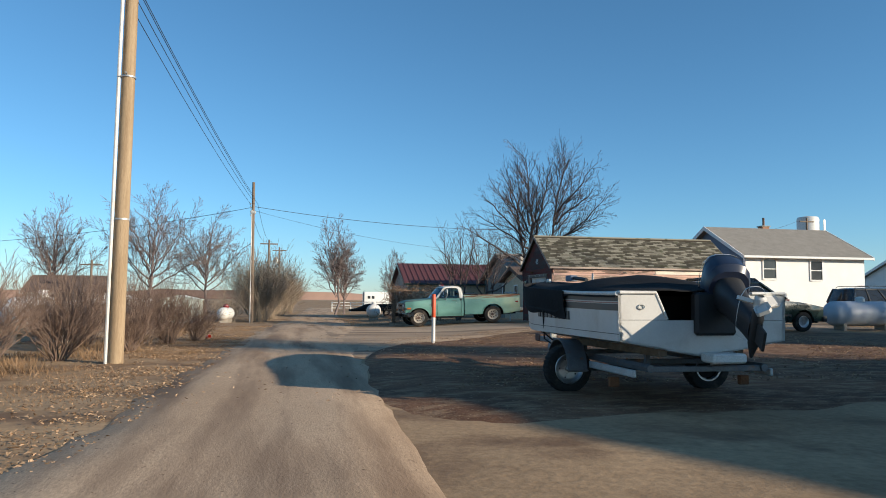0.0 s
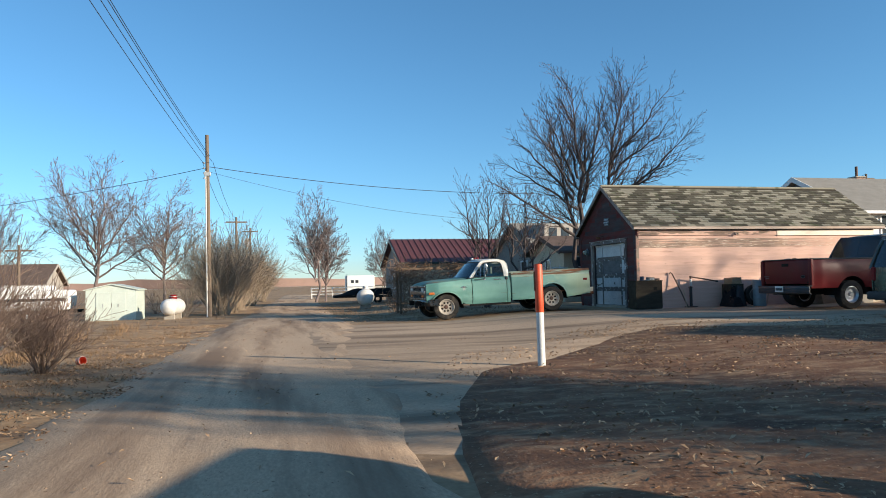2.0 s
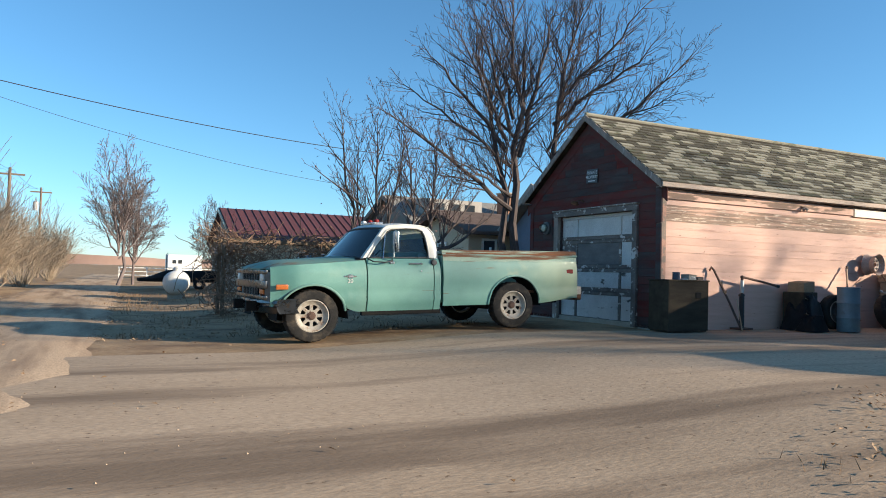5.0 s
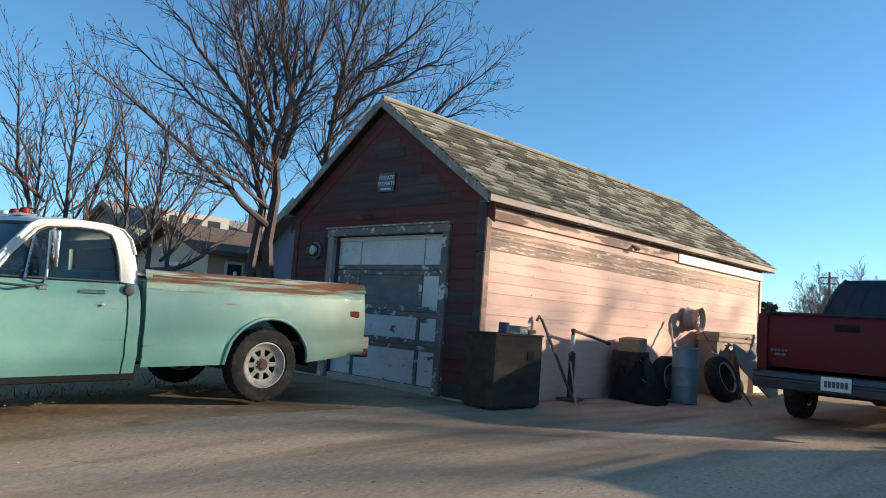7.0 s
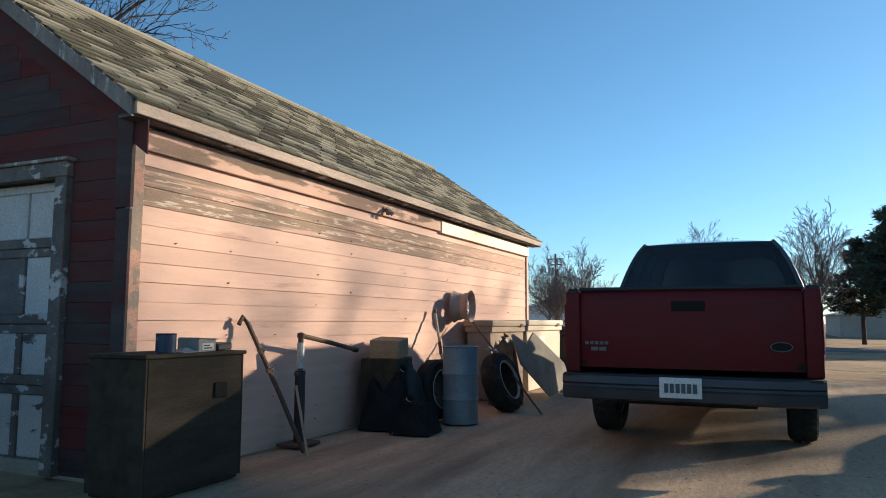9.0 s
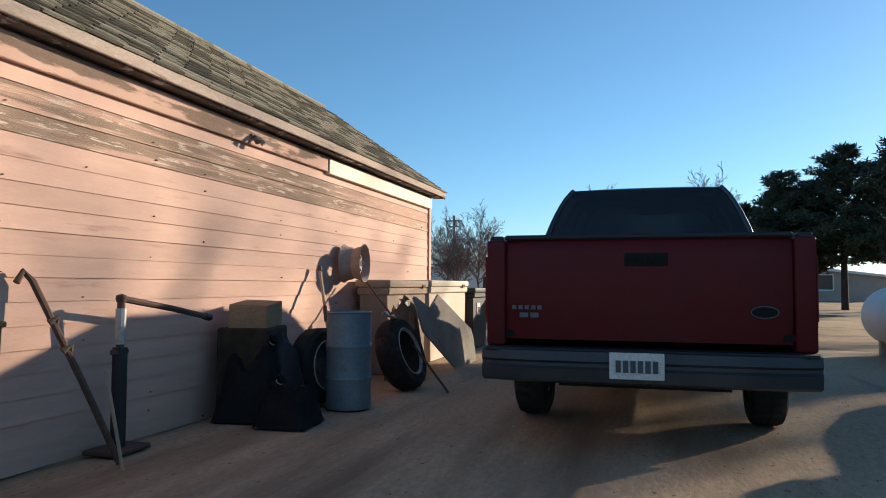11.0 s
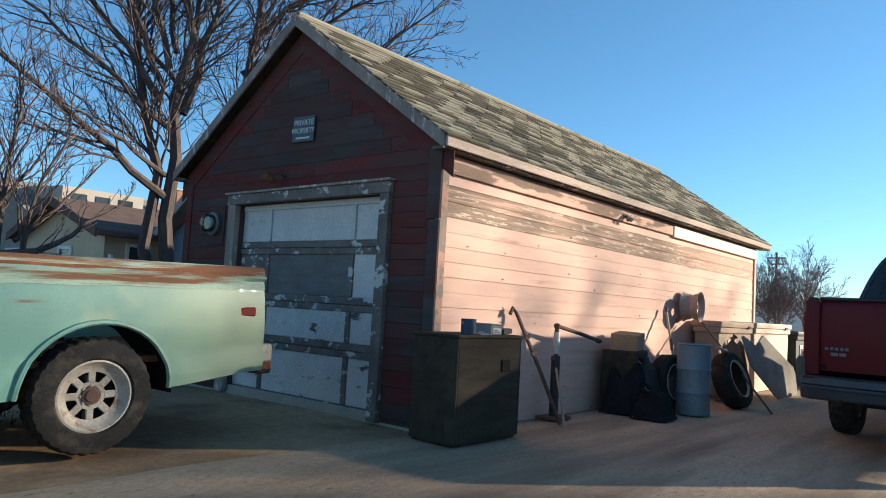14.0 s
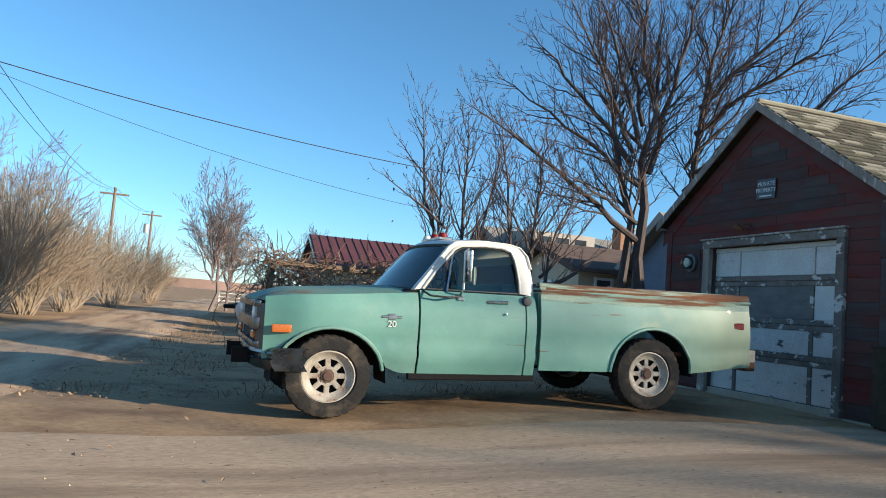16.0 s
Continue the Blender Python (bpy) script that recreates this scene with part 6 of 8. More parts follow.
k = 0
for y in (49.2, 50.5, 52, 53.5, 55, 56.5, 59, 62, 66, 70, 75, 80, 86, 92, 98):
    shrub("hedge_shrub", road_mid(y) - 3.1 - 0.4 * (k % 3), y, 3.6 + 0.5 * math.sin(k * 2.1) + 0.012 * (y - 50), 22, 40 + k, M_SHRUB, "leafless multi-stemmed shrub in the hedge row", 0.8, 2, 4, "hedge row")
    k += 1
shrub("hedge_shrub", -0.7, 48.4, 2.3, 14, 39, M_SHRUB, "small leafless shrub beside the pole", 0.7, 2, 4, "hedge row")
for x, y, h, n, seed in ((-0.15, 20.3, 1.45, 46, 61), (-1.1, 21.2, 1.6, 40, 62), (0.35, 21.6, 0.9, 34, 63), (-1.9, 19.2, 1.7, 36, 64), (-2.8, 22.5, 1.5, 28, 65), (-1.25, 15.0, 1.35, 40, 66),
                         (-2.2, 17.8, 1.4, 32, 67), (-0.9, 26.0, 1.0, 22, 68), (-6.4, 18.0, 1.8, 22, 70), (-1.75, 13.0, 1.3, 36, 76), (-0.55, 17.6, 1.2, 36, 77), (-3.4, 15.6, 1.9, 30, 78)):
    shrub("bush", x, y, h, n, seed, M_BUSH, "brown leafless bush with tangled twigs in dry litter", 0.95, 2, 4, "roadside bushes")
for x, y, h, n, seed in ((9.4, 38.2, 0.9, 14, 71), (8.9, 43.5, 0.8, 14, 72), (10.4, 44.5, 0.9, 14, 73), (-1.0, 53, 1.3, 14, 74), (-3.0, 56, 1.6, 14, 75)):
    shrub("bush", x, y, h, n, seed, M_VINE, "reddish brown leafless bush", 0.9, 2, 3, "garden bushes")

# vine-covered arbor beside the truck's nose
arbor = thing("arbor", "old garden arbor overgrown with tangled dry vines", "arbor", Matrix.Translation((8.4, 39.2, gz(9, 39))))
for x in (0.0, 2.5):
    for y in (0, 0.7):
        part("post", box((x - 0.04, y - 0.04, -0.03), (x + 0.04, y + 0.04, 1.75), 0.006), M_WOOD, arbor)
for y in (0, 0.7):
    part("beam", box((-0.15, y - 0.03, 1.72), (2.75, y + 0.03, 1.80), 0.006), M_WOOD, arbor)
rng = random.Random(9)
V, F = [], []
for k in range(760):
    top = k % 5 < 3
    p = Vector((rng.uniform(-0.25, 2.8), rng.uniform(-0.3, 0.9), rng.uniform(1.1, 1.95))) if top else Vector((rng.gauss(0.15, 0.35), rng.uniform(-0.45, 0.95), rng.uniform(0.05, 1.9)))
    d = Vector((rng.gauss(0, 1), rng.gauss(0, 0.6), rng.gauss(0, 0.35))) if top else Vector((rng.gauss(0, 0.5), rng.gauss(0, 0.4), rng.gauss(0, 1)))
    pts = [p]
    for i in range(4):
        d = (d.normalized() + Vector((rng.gauss(0, 0.45), rng.gauss(0, 0.45), rng.gauss(-0.08, 0.4)))).normalized()
        q = pts[-1] + d * 0.16
        q.z = max(0.0, q.z)
        pts.append(q)
    add_tube(V, F, pts, [0.011, 0.010, 0.009, 0.008, 0.006], 3)
v = new("vines", raw("vines", V, F, M_VINE))
v.parent = arbor
v["label"] = "tangle of dry reddish vines"

# ---- poles and wires ----
def pole(x, y, h, r, label, mt, lean=(0, 0), arm=0.0):
    ob = thing("utility_pole", label, "utility pole", pose(x, y, gz(x, y) - 0.05, lean[0], lean[1], 0), "utility poles")
    part("shaft", tube([(0, 0, 0), (0, 0, h * 0.5), (0, 0, h)], [r, r * 0.86, r * 0.72], 14), mt, ob)
    return ob


near = pole(-0.10, 14.25, 10.5, 0.135, "thick wooden utility pole with white conduit beside the lane", M_POLE, (0, 0.4))
part("conduit", tube([(-0.15, -0.06, 0.0), (-0.15, -0.06, 5.5), (-0.135, -0.06, 10.0)], 0.032, 8), M_WHITE, near, "white conduit strapped to the pole")
for z in (2.6, 5.2, 7.8):
    part("band", lathe([(0.135, 0), (0.135, 0.03)], 14, Matrix.Translation((0, 0, z))), M_GALV, near)
part("step_bolt", tube([(0, -0.1, 5.25), (0, -0.22, 5.25)], 0.012, 6), M_GALV, near)
P2 = pole(0.51, 48.1, 9.0, 0.12, "weathered wooden utility pole with white conduit", M_OLDPOLE, (0, -0.5))
part("conduit", tube([(-0.10, -0.09, 0.0), (-0.08, -0.08, 7.2)], 0.03, 8), M_WHITE, P2)
part("bracket", box((-0.16, -0.14, 6.95), (0.16, 0.02, 7.15), 0.02), M_GALV, P2)
for z in (6.8, 7.05, 7.3, 7.55):
    part("insulator", lathe([(0.03, 0), (0.045, 0.03), (0.03, 0.06), (0.04, 0.08), (0, 0.1)], 8, Matrix.Translation((-0.15, -0.1, z))), M_GALV, P2)
for x, y, h in ((0.6, 78, 7.8), (1.3, 100, 8.6), (-14.5, 70, 5.0)):
    q = pole(x, y, h, 0.13, "distant wooden utility pole", M_OLDPOLE)
    part("crossarm", box((-0.9, -0.06, h - 0.5), (0.9, 0.06, h - 0.38)), M_OLDPOLE, q)
    if y == 100:
        part("transformer", lathe([(0, 0), (0.25, 0), (0.25, 0.8), (0.1, 0.9), (0, 0.9)], 12, Matrix.Translation((-0.4, -0.1, h - 2.2))), M_GALV, q)
q = pole(72, 44.1, 7.2, 0.12, "distant wooden pole with transformer", M_OLDPOLE)
part("crossarm", box((-0.06, -0.7, 6.7), (0.06, 0.7, 6.8)), M_OLDPOLE, q)
part("crossarm", box((-0.06, -0.5, 6.2), (0.06, 0.5, 6.3)), M_OLDPOLE, q)
part("transformer", lathe([(0, 0), (0.25, 0), (0.25, 0.7), (0, 0.75)], 12, Matrix.Translation((-0.1, 0.35, 5.3))), M_GALV, q)
q = pole(80, 31.5, 6.4, 0.12, "distant wooden pole with crossarm", M_OLDPOLE)
part("crossarm", box((-0.06, -0.8, 6.0), (0.06, 0.8, 6.1)), M_OLDPOLE, q)
q = pole(48, 57, 9.0, 0.11, "distant pole beyond the white house", M_OLDPOLE)
part("crossarm", box((-0.7, -0.06, 8.6), (0.7, 0.06, 8.7)), M_OLDPOLE, q)


def wire(a, b, sag, r, label="thin black overhead utility cable"):
    a, b = Vector(a), Vector(b)
    pts = []
    for i in range(25):
        t = i / 24
        p = a.lerp(b, t)
        p.z -= sag * 4 * t * (1 - t)
        pts.append(p)
    solo("overhead_wire", tube(pts, r, 5), M_WIRE, label, "wire", group="overhead wires")


for dx, dz in ((-0.2, 0.0), (-0.05, 0.2), (0.1, 0.35), (0.22, 0.05)):
    wire((-1.55 + dx * 0.9, 14.25, 9.2 + dz), (0.45 + dx, 48.1, 7.05 + dz), 0.35, 0.011, "overhead cable between the two lane poles")
wire((0.51, 48.1, 6.85), (19.5, 53.4, 6.35), 0.35, 0.016, "thick service cable to the houses")
wire((0.51, 48.1, 6.6), (19.5, 53.4, 4.6), 0.6, 0.008, "thin service cable to the houses")
wire((0.41, 48.1, 6.8), (-30, 62, 4.6), 0.7, 0.014)
for dx in (-0.3, 0.2):
    wire((0.51 + dx, 48.1, 7.1), (0.6 + dx, 78, 7.0), 0.8, 0.012)
    wire((0.6 + dx, 78, 7.0), (1.3 + dx, 100, 7.8), 0.4, 0.012)
wire((22, 38, 4.5), (48, 57, 8.6), 0.8, 0.012)

# ---- houses ----
def house(name, label, x0, x1, y0, y1, eave, peak, wall, roof, trim, ridge="x", over=0.35, windows=(), base=None, gable=None):
    """A gabled house; windows: (side, place along it, sill, width, height)."""
    ob = thing(name, label, "house")
    g = gz((x0 + x1) / 2, (y0 + y1) / 2) - 0.1 if base is None else base
    if ridge == "x":
        ym = (y0 + y1) / 2
        part("wall", box((x0, y0, g), (x1, y0 + 0.2, eave)), wall, ob)
        part("wall", box((x0, y1 - 0.2, g), (x1, y1, eave)), wall, ob)
        for xa in (x0, x1 - 0.2):
            part("gable_wall", prism([(y0 + 0.2, g), (y1 - 0.2, g), (y1 - 0.2, eave), (ym, peak - 0.12), (y0 + 0.2, eave)], "x", xa, xa + 0.2), gable or wall, ob)
        sl = (peak - eave) / (ym - y0)
        for ye, s in ((y0 - over, 1), (y1 + over, -1)):
            ze = eave - sl * over + 0.08
            part("roof", prism([(ye, ze), (ym, peak + 0.08), (ym, peak - 0.10), (ye, ze - 0.12)], "x", x0 - over, x1 + over), roof, ob)
            part("gutter", box((x0 - over - 0.01, ye - 0.06, ze - 0.14), (x1 + over + 0.01, ye + 0.04, ze - 0.01), 0.02), trim, ob)
            for xa in (x0 - over - 0.04, x1 + over):
                part("barge_board", prism([(ye, ze + 0.02), (ym, peak + 0.10), (ym, peak - 0.14), (ye, ze - 0.18)], "x", xa, xa + 0.04), trim, ob)
    for side, at, sill, w, h in windows:
        yy = y0 if side == "s" else None
        if side == "s":
            wd = part("window", box((at - w / 2, y0 - 0.012, sill), (at + w / 2, y0 + 0.02, sill + h)), M_WINDOW, ob, "dark sash window")
            for a, b, c, d in ((at - w / 2 - 0.08, at - w / 2, sill - 0.08, sill + h + 0.08), (at + w / 2, at + w / 2 + 0.08, sill - 0.08, sill + h + 0.08), (at - w / 2, at + w / 2, sill - 0.10, sill), (at - w / 2, at + w / 2, sill + h, sill + h + 0.08), (at - w / 2, at + w / 2, sill + h * 0.5 - 0.025, sill + h * 0.5 + 0.025)):
                part("window_frame", box((a, y0 - 0.05, c), (b, y0 - 0.001, d), 0.006), M_HOUSEWHITE, wd)
        else:
            wd = part("window", box((x0 - 0.012, at - w / 2, sill), (x0 + 0.02, at + w / 2, sill + h)), M_WINDOW, ob, "dark sash window")
            for a, b, c, d in ((at - w / 2 - 0.08, at - w / 2, sill - 0.08, sill + h + 0.08), (at + w / 2, at + w / 2 + 0.08, sill - 0.08, sill + h + 0.08), (at - w / 2, at + w / 2, sill - 0.10, sill), (at - w / 2, at + w / 2, sill + h, sill + h + 0.08)):
                part("window_frame", box((x0 - 0.05, a, c), (x0 - 0.001, b, d), 0.006), M_HOUSEWHITE, wd)
    return ob


white = house("house", "white-sided house with grey roof and blue-grey gable", 27.7, 35.4, 36.5, 43.5, 3.65, 5.42, M_HOUSEWHITE, M_GREYROOF, M_HOUSEWHITE, windows=(("s", 29.2, 2.3, 0.78, 1.05), ("s", 32.2, 2.25, 0.72, 1.05)), gable=M_BLUEGREY)


def chimney(parent, x, y, z0, z1, w, flue=True):
    ch = part("chimney", box((x - w / 2, y - w / 2, z0), (x + w / 2, y + w / 2, z1), 0.01), M_BRICK, parent, "brick chimney")
    part("chimney_cap", box((x - w / 2 - 0.05, y - w / 2 - 0.05, z1), (x + w / 2 + 0.05, y + w / 2 + 0.05, z1 + 0.07), 0.01), M_CONCRETE, ch)
    if flue:
        part("flue", tube([(x, y, z1), (x, y, z1 + 0.6)], 0.07, 10), M_PIPE, ch)


chimney(white, 32.7, 41.8, 4.3, 5.8, 0.5)
maroon = house("house", "low cream house with maroon metal roof and dark green trim", 12.4, 25.0, 60.0, 68.0, 2.42, 4.12, M_CREAM, M_MAROON, M_SUVGREEN, windows=(("s", 16.2, 0.6, 1.0, 1.1), ("s", 19.6, 0.6, 1.0, 1.1), ("w", 64, 0.6, 0.9, 1.0)), gable=M_GREYWALL)
for i in range(28):
    x = 12.1 + i * 0.45
    part("roof_seam", prism([(59.65, 2.36), (64.0, 4.21), (64.0, 4.25), (59.65, 2.40)], "x", x, x + 0.03), M_MAROON, maroon)
greyh = house("house", "cream house with broad grey roof and brick chimney", 19.0, 30.0, 50.5, 60.5, 2.6, 4.6, M_CREAM, M_GREYROOF, M_GREYROOF, gable=M_GREYROOF, windows=(("s", 20.6, 0.9, 1.0, 1.2), ("s", 23.6, 0.9, 1.0, 1.2), ("w", 54, 0.9, 1.0, 1.2)))
chimney(greyh, 24.6, 53.4, 3.6, 4.95, 0.7, False)
part("dormer", prism([(52.0, 3.0), (55.5, 3.0), (55.5, 4.5), (52.0, 4.3)], "x", 19.6, 22.4), M_GREYWALL, greyh)
for y in (19.9, 20.7, 21.5):
    part("dormer_window", box((y, 51.97, 3.45), (y + 0.5, 52.0, 4.1)), M_WINDOW, greyh)
low = house("house", "low grey-walled house with reddish roof and small white windows", 17.2, 24.5, 43.5, 48.0, 2.35, 3.1, M_CREAM, M_BROWNROOF, M_BROWNROOF, windows=(("s", 18.0, 1.05, 0.45, 0.95), ("s", 20.0, 0.9, 0.6, 0.9), ("w", 45.5, 1.0, 0.6, 0.9)))
house("house", "blue-grey sided house behind the garage", 18.6, 24.5, 39.5, 43.0, 2.5, 3.7, M_BLUEGREY, M_GREYROOF, M_GREYWALL)
house("house", "brown-roofed house beyond the yard", -20.5, -13.5, 72, 78, 1.5, 3.0, M_GREYWALL, M_BROWNROOF, M_GREYWALL, windows=(("s", -18.5, 0.3, 1.0, 0.8), ("s", -15.5, 0.3, 1.0, 0.8)))
house("house", "long low grey building far off", 80, 98, 9, 22, 1.9, 2.7, M_GREYWALL, M_GREYROOF, M_HOUSEWHITE, windows=(("w", 14, 0.8, 1.4, 1.2), ("w", 16.6, 0.8, 1.4, 1.2)))
house("house", "small white house far off with grey roof", 76, 84, 41.0, 48.2, 2.3, 3.6, M_HOUSEWHITE, M_GREYROOF, M_HOUSEWHITE, windows=(("w", 42, 0.8, 1.0, 1.0),))
house("house", "pale metal-roofed house beyond the white house", 52, 60, 47, 55, 3.2, 5.0, M_HOUSEWHITE, M_GREYROOF, M_HOUSEWHITE)
# Unseen building, sized so that its shade covers the far part of the bank.
house("house", "plain grey outbuilding out of view, added for its shade on the leafy bank", 24.0, 34.0, 9.3, 14.6, 3.9, 4.5, M_GREYWALL, M_GREYROOF, M_GREYWALL)
# House outside every view, added to cast shade on the ground beside the boat.
house("house", "plain white house out of view, added to shade the ground by the boat", 20.3, 34.0, -7.0, 1.25, 4.55, 5.2, M_HOUSEWHITE, M_GREYROOF, M_HOUSEWHITE)
shed = thing("shed", "pale green metal garden shed with a gabled front", "shed", Matrix.Translation((-4.6, 46.0, gz(-4, 46) - 0.05)))
for y in (0.0, 2.3):
    part("gable_wall", prism([(0, 0), (2.1, 0), (2.1, 1.42), (1.05, 1.66), (0, 1.42)], "y", y, y + 0.05), M_SHED, shed)
for x in (0.0, 2.05):
    part("side_wall", box((x, 0.05, 0), (x + 0.05, 2.3, 1.42)), M_SHED, shed)
for s in (-1, 1):
    part("roof", prism([(1.05, 1.665), (1.05 + s * 1.14, 1.405), (1.05 + s * 1.14, 1.445), (1.05, 1.705)], "y", -0.08, 2.43), M_SHED, shed)
for x in (0.42, 1.06):
    leafd = part("door", box((x, -0.02, 0.05), (x + 0.61, -0.002, 1.32), 0.005), M_SHED, shed, "sliding metal door")
    part("handle", box((x + 0.28, -0.035, 0.65), (x + 0.32, -0.02, 0.80), 0.004), M_GALV, leafd)

runabout = thing("covered_trailer", "long white trailer with a dark stripe beside the shed", "trailer", Matrix.Translation((-9.2, 47.0, gz(-7, 47))))
part("body", box((0, -0.8, 0.55), (3.85, 0.8, 1.45), 0.12, seg=2), M_HOUSEWHITE, runabout)
part("stripe", box((0.1, -0.812, 0.95), (3.75, -0.79, 1.08), 0.004), M_BLACKTRIM, runabout)
part("roof_box", box((0.9, -0.6, 1.45), (3.0, 0.6, 1.65), 0.06, seg=2), M_HOUSEWHITE, runabout)
part("frame", box((-0.1, -0.7, 0.42), (4.2, 0.7, 0.55), 0.01), M_DARK, runabout)
for x in (2.2, 3.0):
    for y in (-0.72, 0.72):
        part("tyre", lathe([(0.12, -0.1), (0.30, -0.1), (0.33, 0), (0.30, 0.1), (0.12, 0.1)], 18, Matrix.Translation((x, y, 0.32)) @ Matrix.Rotation(radians(90), 4, "X")), M_TYRE, runabout)
        part("rim", lathe([(0, 0.06), (0.12, 0.09), (0.15, 0.06)], 14, Matrix.Translation((x, y, 0.32)) @ Matrix.Rotation(radians(90), 4, "X")), M_HOUSEWHITE, runabout)

# camper, fence and trailer at the lane's far end
camper = thing("camper", "white camper parked behind the maroon-roofed house", "camper", Matrix.Translation((14.7, 108.0, gz(12, 100))))
part("body", box((-1.3, -1.1, 0.6), (2.4, 1.1, 2.75), 0.18, seg=3), M_HOUSEWHITE, camper)
part("window", box((-0.75, -1.13, 1.75), (-0.35, -1.09, 2.15), 0.03), M_WINDOW, camper)
part("window", box((-0.15, -1.13, 1.75), (0.25, -1.09, 2.15), 0.03), M_WINDOW, camper)
part("stripe", box((-1.25, -1.115, 1.15), (2.35, -1.09, 1.3)), M_BLUEGREY, camper)
part("ladder", tube([(-1.34, -0.9, 0.8), (-1.36, -0.9, 2.75), (-1.2, -0.9, 2.9)], 0.03, 6), M_BLACKTRIM, camper)
for x in (-0.4, 0.5, 1.4):
    part("tyre", lathe([(0.15, -0.1), (0.34, -0.1), (0.36, 0), (0.34, 0.1), (0.15, 0.1)], 16, Matrix.Translation((x, -1.0, 0.36)) @ Matrix.Rotation(radians(90), 4, "X")), M_TYRE, camper)
fence = thing("rail_fence", "white rail fence across the far end of the yard", "fence", Matrix.Translation((8.2, 96, gz(8, 96))))
for i in range(8):
    part("post", box((i * 2.4 - 0.06, -0.06, -0.05), (i * 2.4 + 0.06, 0.06, 1.3), 0.01), M_WHITE, fence)
for z in (0.5, 0.85, 1.2):
    part("rail", box((-0.1, -0.09, z - 0.05), (17.0, -0.06, z + 0.05), 0.006), M_WHITE, fence)
flat = thing("flatbed_trailer", "dark low flatbed trailer under a tarpaulin", "trailer", Matrix.Translation((9.3, 66, gz(10, 66))))
part("deck", box((-1.2, -1.0, 0.45), (4.6, 1.0, 0.60), 0.02), M_DARK, flat)
part("tarpaulin", sheet([[(x, y, 0.62 + 0.5 * (1 - (y / 1.05) ** 2) * sm(-1.2, 0.6, x) + 0.05 * noise.noise((x, y, 0))) for y in np.linspace(-1.0, 1.0, 9)] for x in np.linspace(-1.2, 4.6, 17)], thick=0.03, n=(0, 0, 1)), M_TARP, flat)
for x in (1.0, 2.0):
    part("tyre", lathe([(0.15, -0.1), (0.32, -0.1), (0.34, 0), (0.32, 0.1), (0.15, 0.1)], 16, Matrix.Translation((x, -0.95, 0.34)) @ Matrix.Rotation(radians(90), 4, "X")), M_TYRE, flat)
tower = thing("water_tower", "white cylindrical water tower far beyond the houses", "water tower", Matrix.Translation((106, 129.5, -0.2)))
part("tank", lathe([(0, 0), (2.1, 0), (2.1, 18.2), (1.9, 18.6), (0, 18.9)], 28), M_WHITE, tower)
part("ladder", box((1.9, -2.2, 1.0), (2.3, -2.1, 18.0)), M_GALV, tower)


def pine(x, y, h, seed):
    rng2 = random.Random(seed)
    ob = thing("pine_tree", "dark green pine with an uneven crown", "tree", Matrix.Translation((x, y, gz(x, y) - 0.05)), "pines")
    part("trunk", tube([(0, 0, 0), (0.05, 0, h * 0.5), (0, 0, h * 0.96)], [0.022 * h, 0.015 * h, 0.004 * h], 8), M_BARK, ob)
    V, F = [], []
    for k in range(int(15 * h)):
        f = (k + rng2.random()) / int(15 * h)
        z = h * (0.30 + 0.68 * f)
        reach = (h * 0.30 * (1 - f) ** 0.6 * (0.55 + 0.45 * sm(0, 0.25, f)) + 0.25) * rng2.uniform(0.55, 1.15)
        az = rng2.uniform(0, math.tau)
        tip = Vector((math.cos(az) * reach, math.sin(az) * reach, z + (0.25 - 0.3 * (1 - f)) * reach))
        foot = Vector((0, 0, z - 0.1 * reach))
        add_tube(V, F, [foot, foot.lerp(tip, 0.5) - Vector((0, 0, 0.04 * reach)), tip], [0.03, 0.02, 0.008], 3)
        for j in range(int(40 + 80 * reach)):
            q = rng2.uniform(0.3, 1.08)
            p = foot.lerp(tip, q) + Vector((rng2.gauss(0, 0.13), rng2.gauss(0, 0.13), rng2.gauss(0.04, 0.09))) * (0.6 + reach * 0.35)
            d = Vector((math.cos(az) + rng2.gauss(0, 0.8), math.sin(az) + rng2.gauss(0, 0.8), rng2.gauss(0.3, 0.5))).normalized() * 0.26
            w = d.orthogonal().normalized() * 0.05
            n = len(V)
            V.extend([p - w, p + w, p + d])
            F.append((n, n + 1, n + 2))
    c = new("crown", raw("crown", V, F, M_PINE))
    c.parent = ob


pine(52.5, 18.6, 8.3, 81)
pine(52.4, 21.4, 7.0, 82)
pine(51.0, 16.4, 8.6, 83)
pine(54.0, 19.9, 6.6, 86)
pine(60, 44.6, 3.8, 84)
pine(56.5, 22.6, 5.8, 88)
far_tree(54.5, 24.8, 6.8, 87, 0.9, "broad bare tree beside the pines", M_FARTREE)

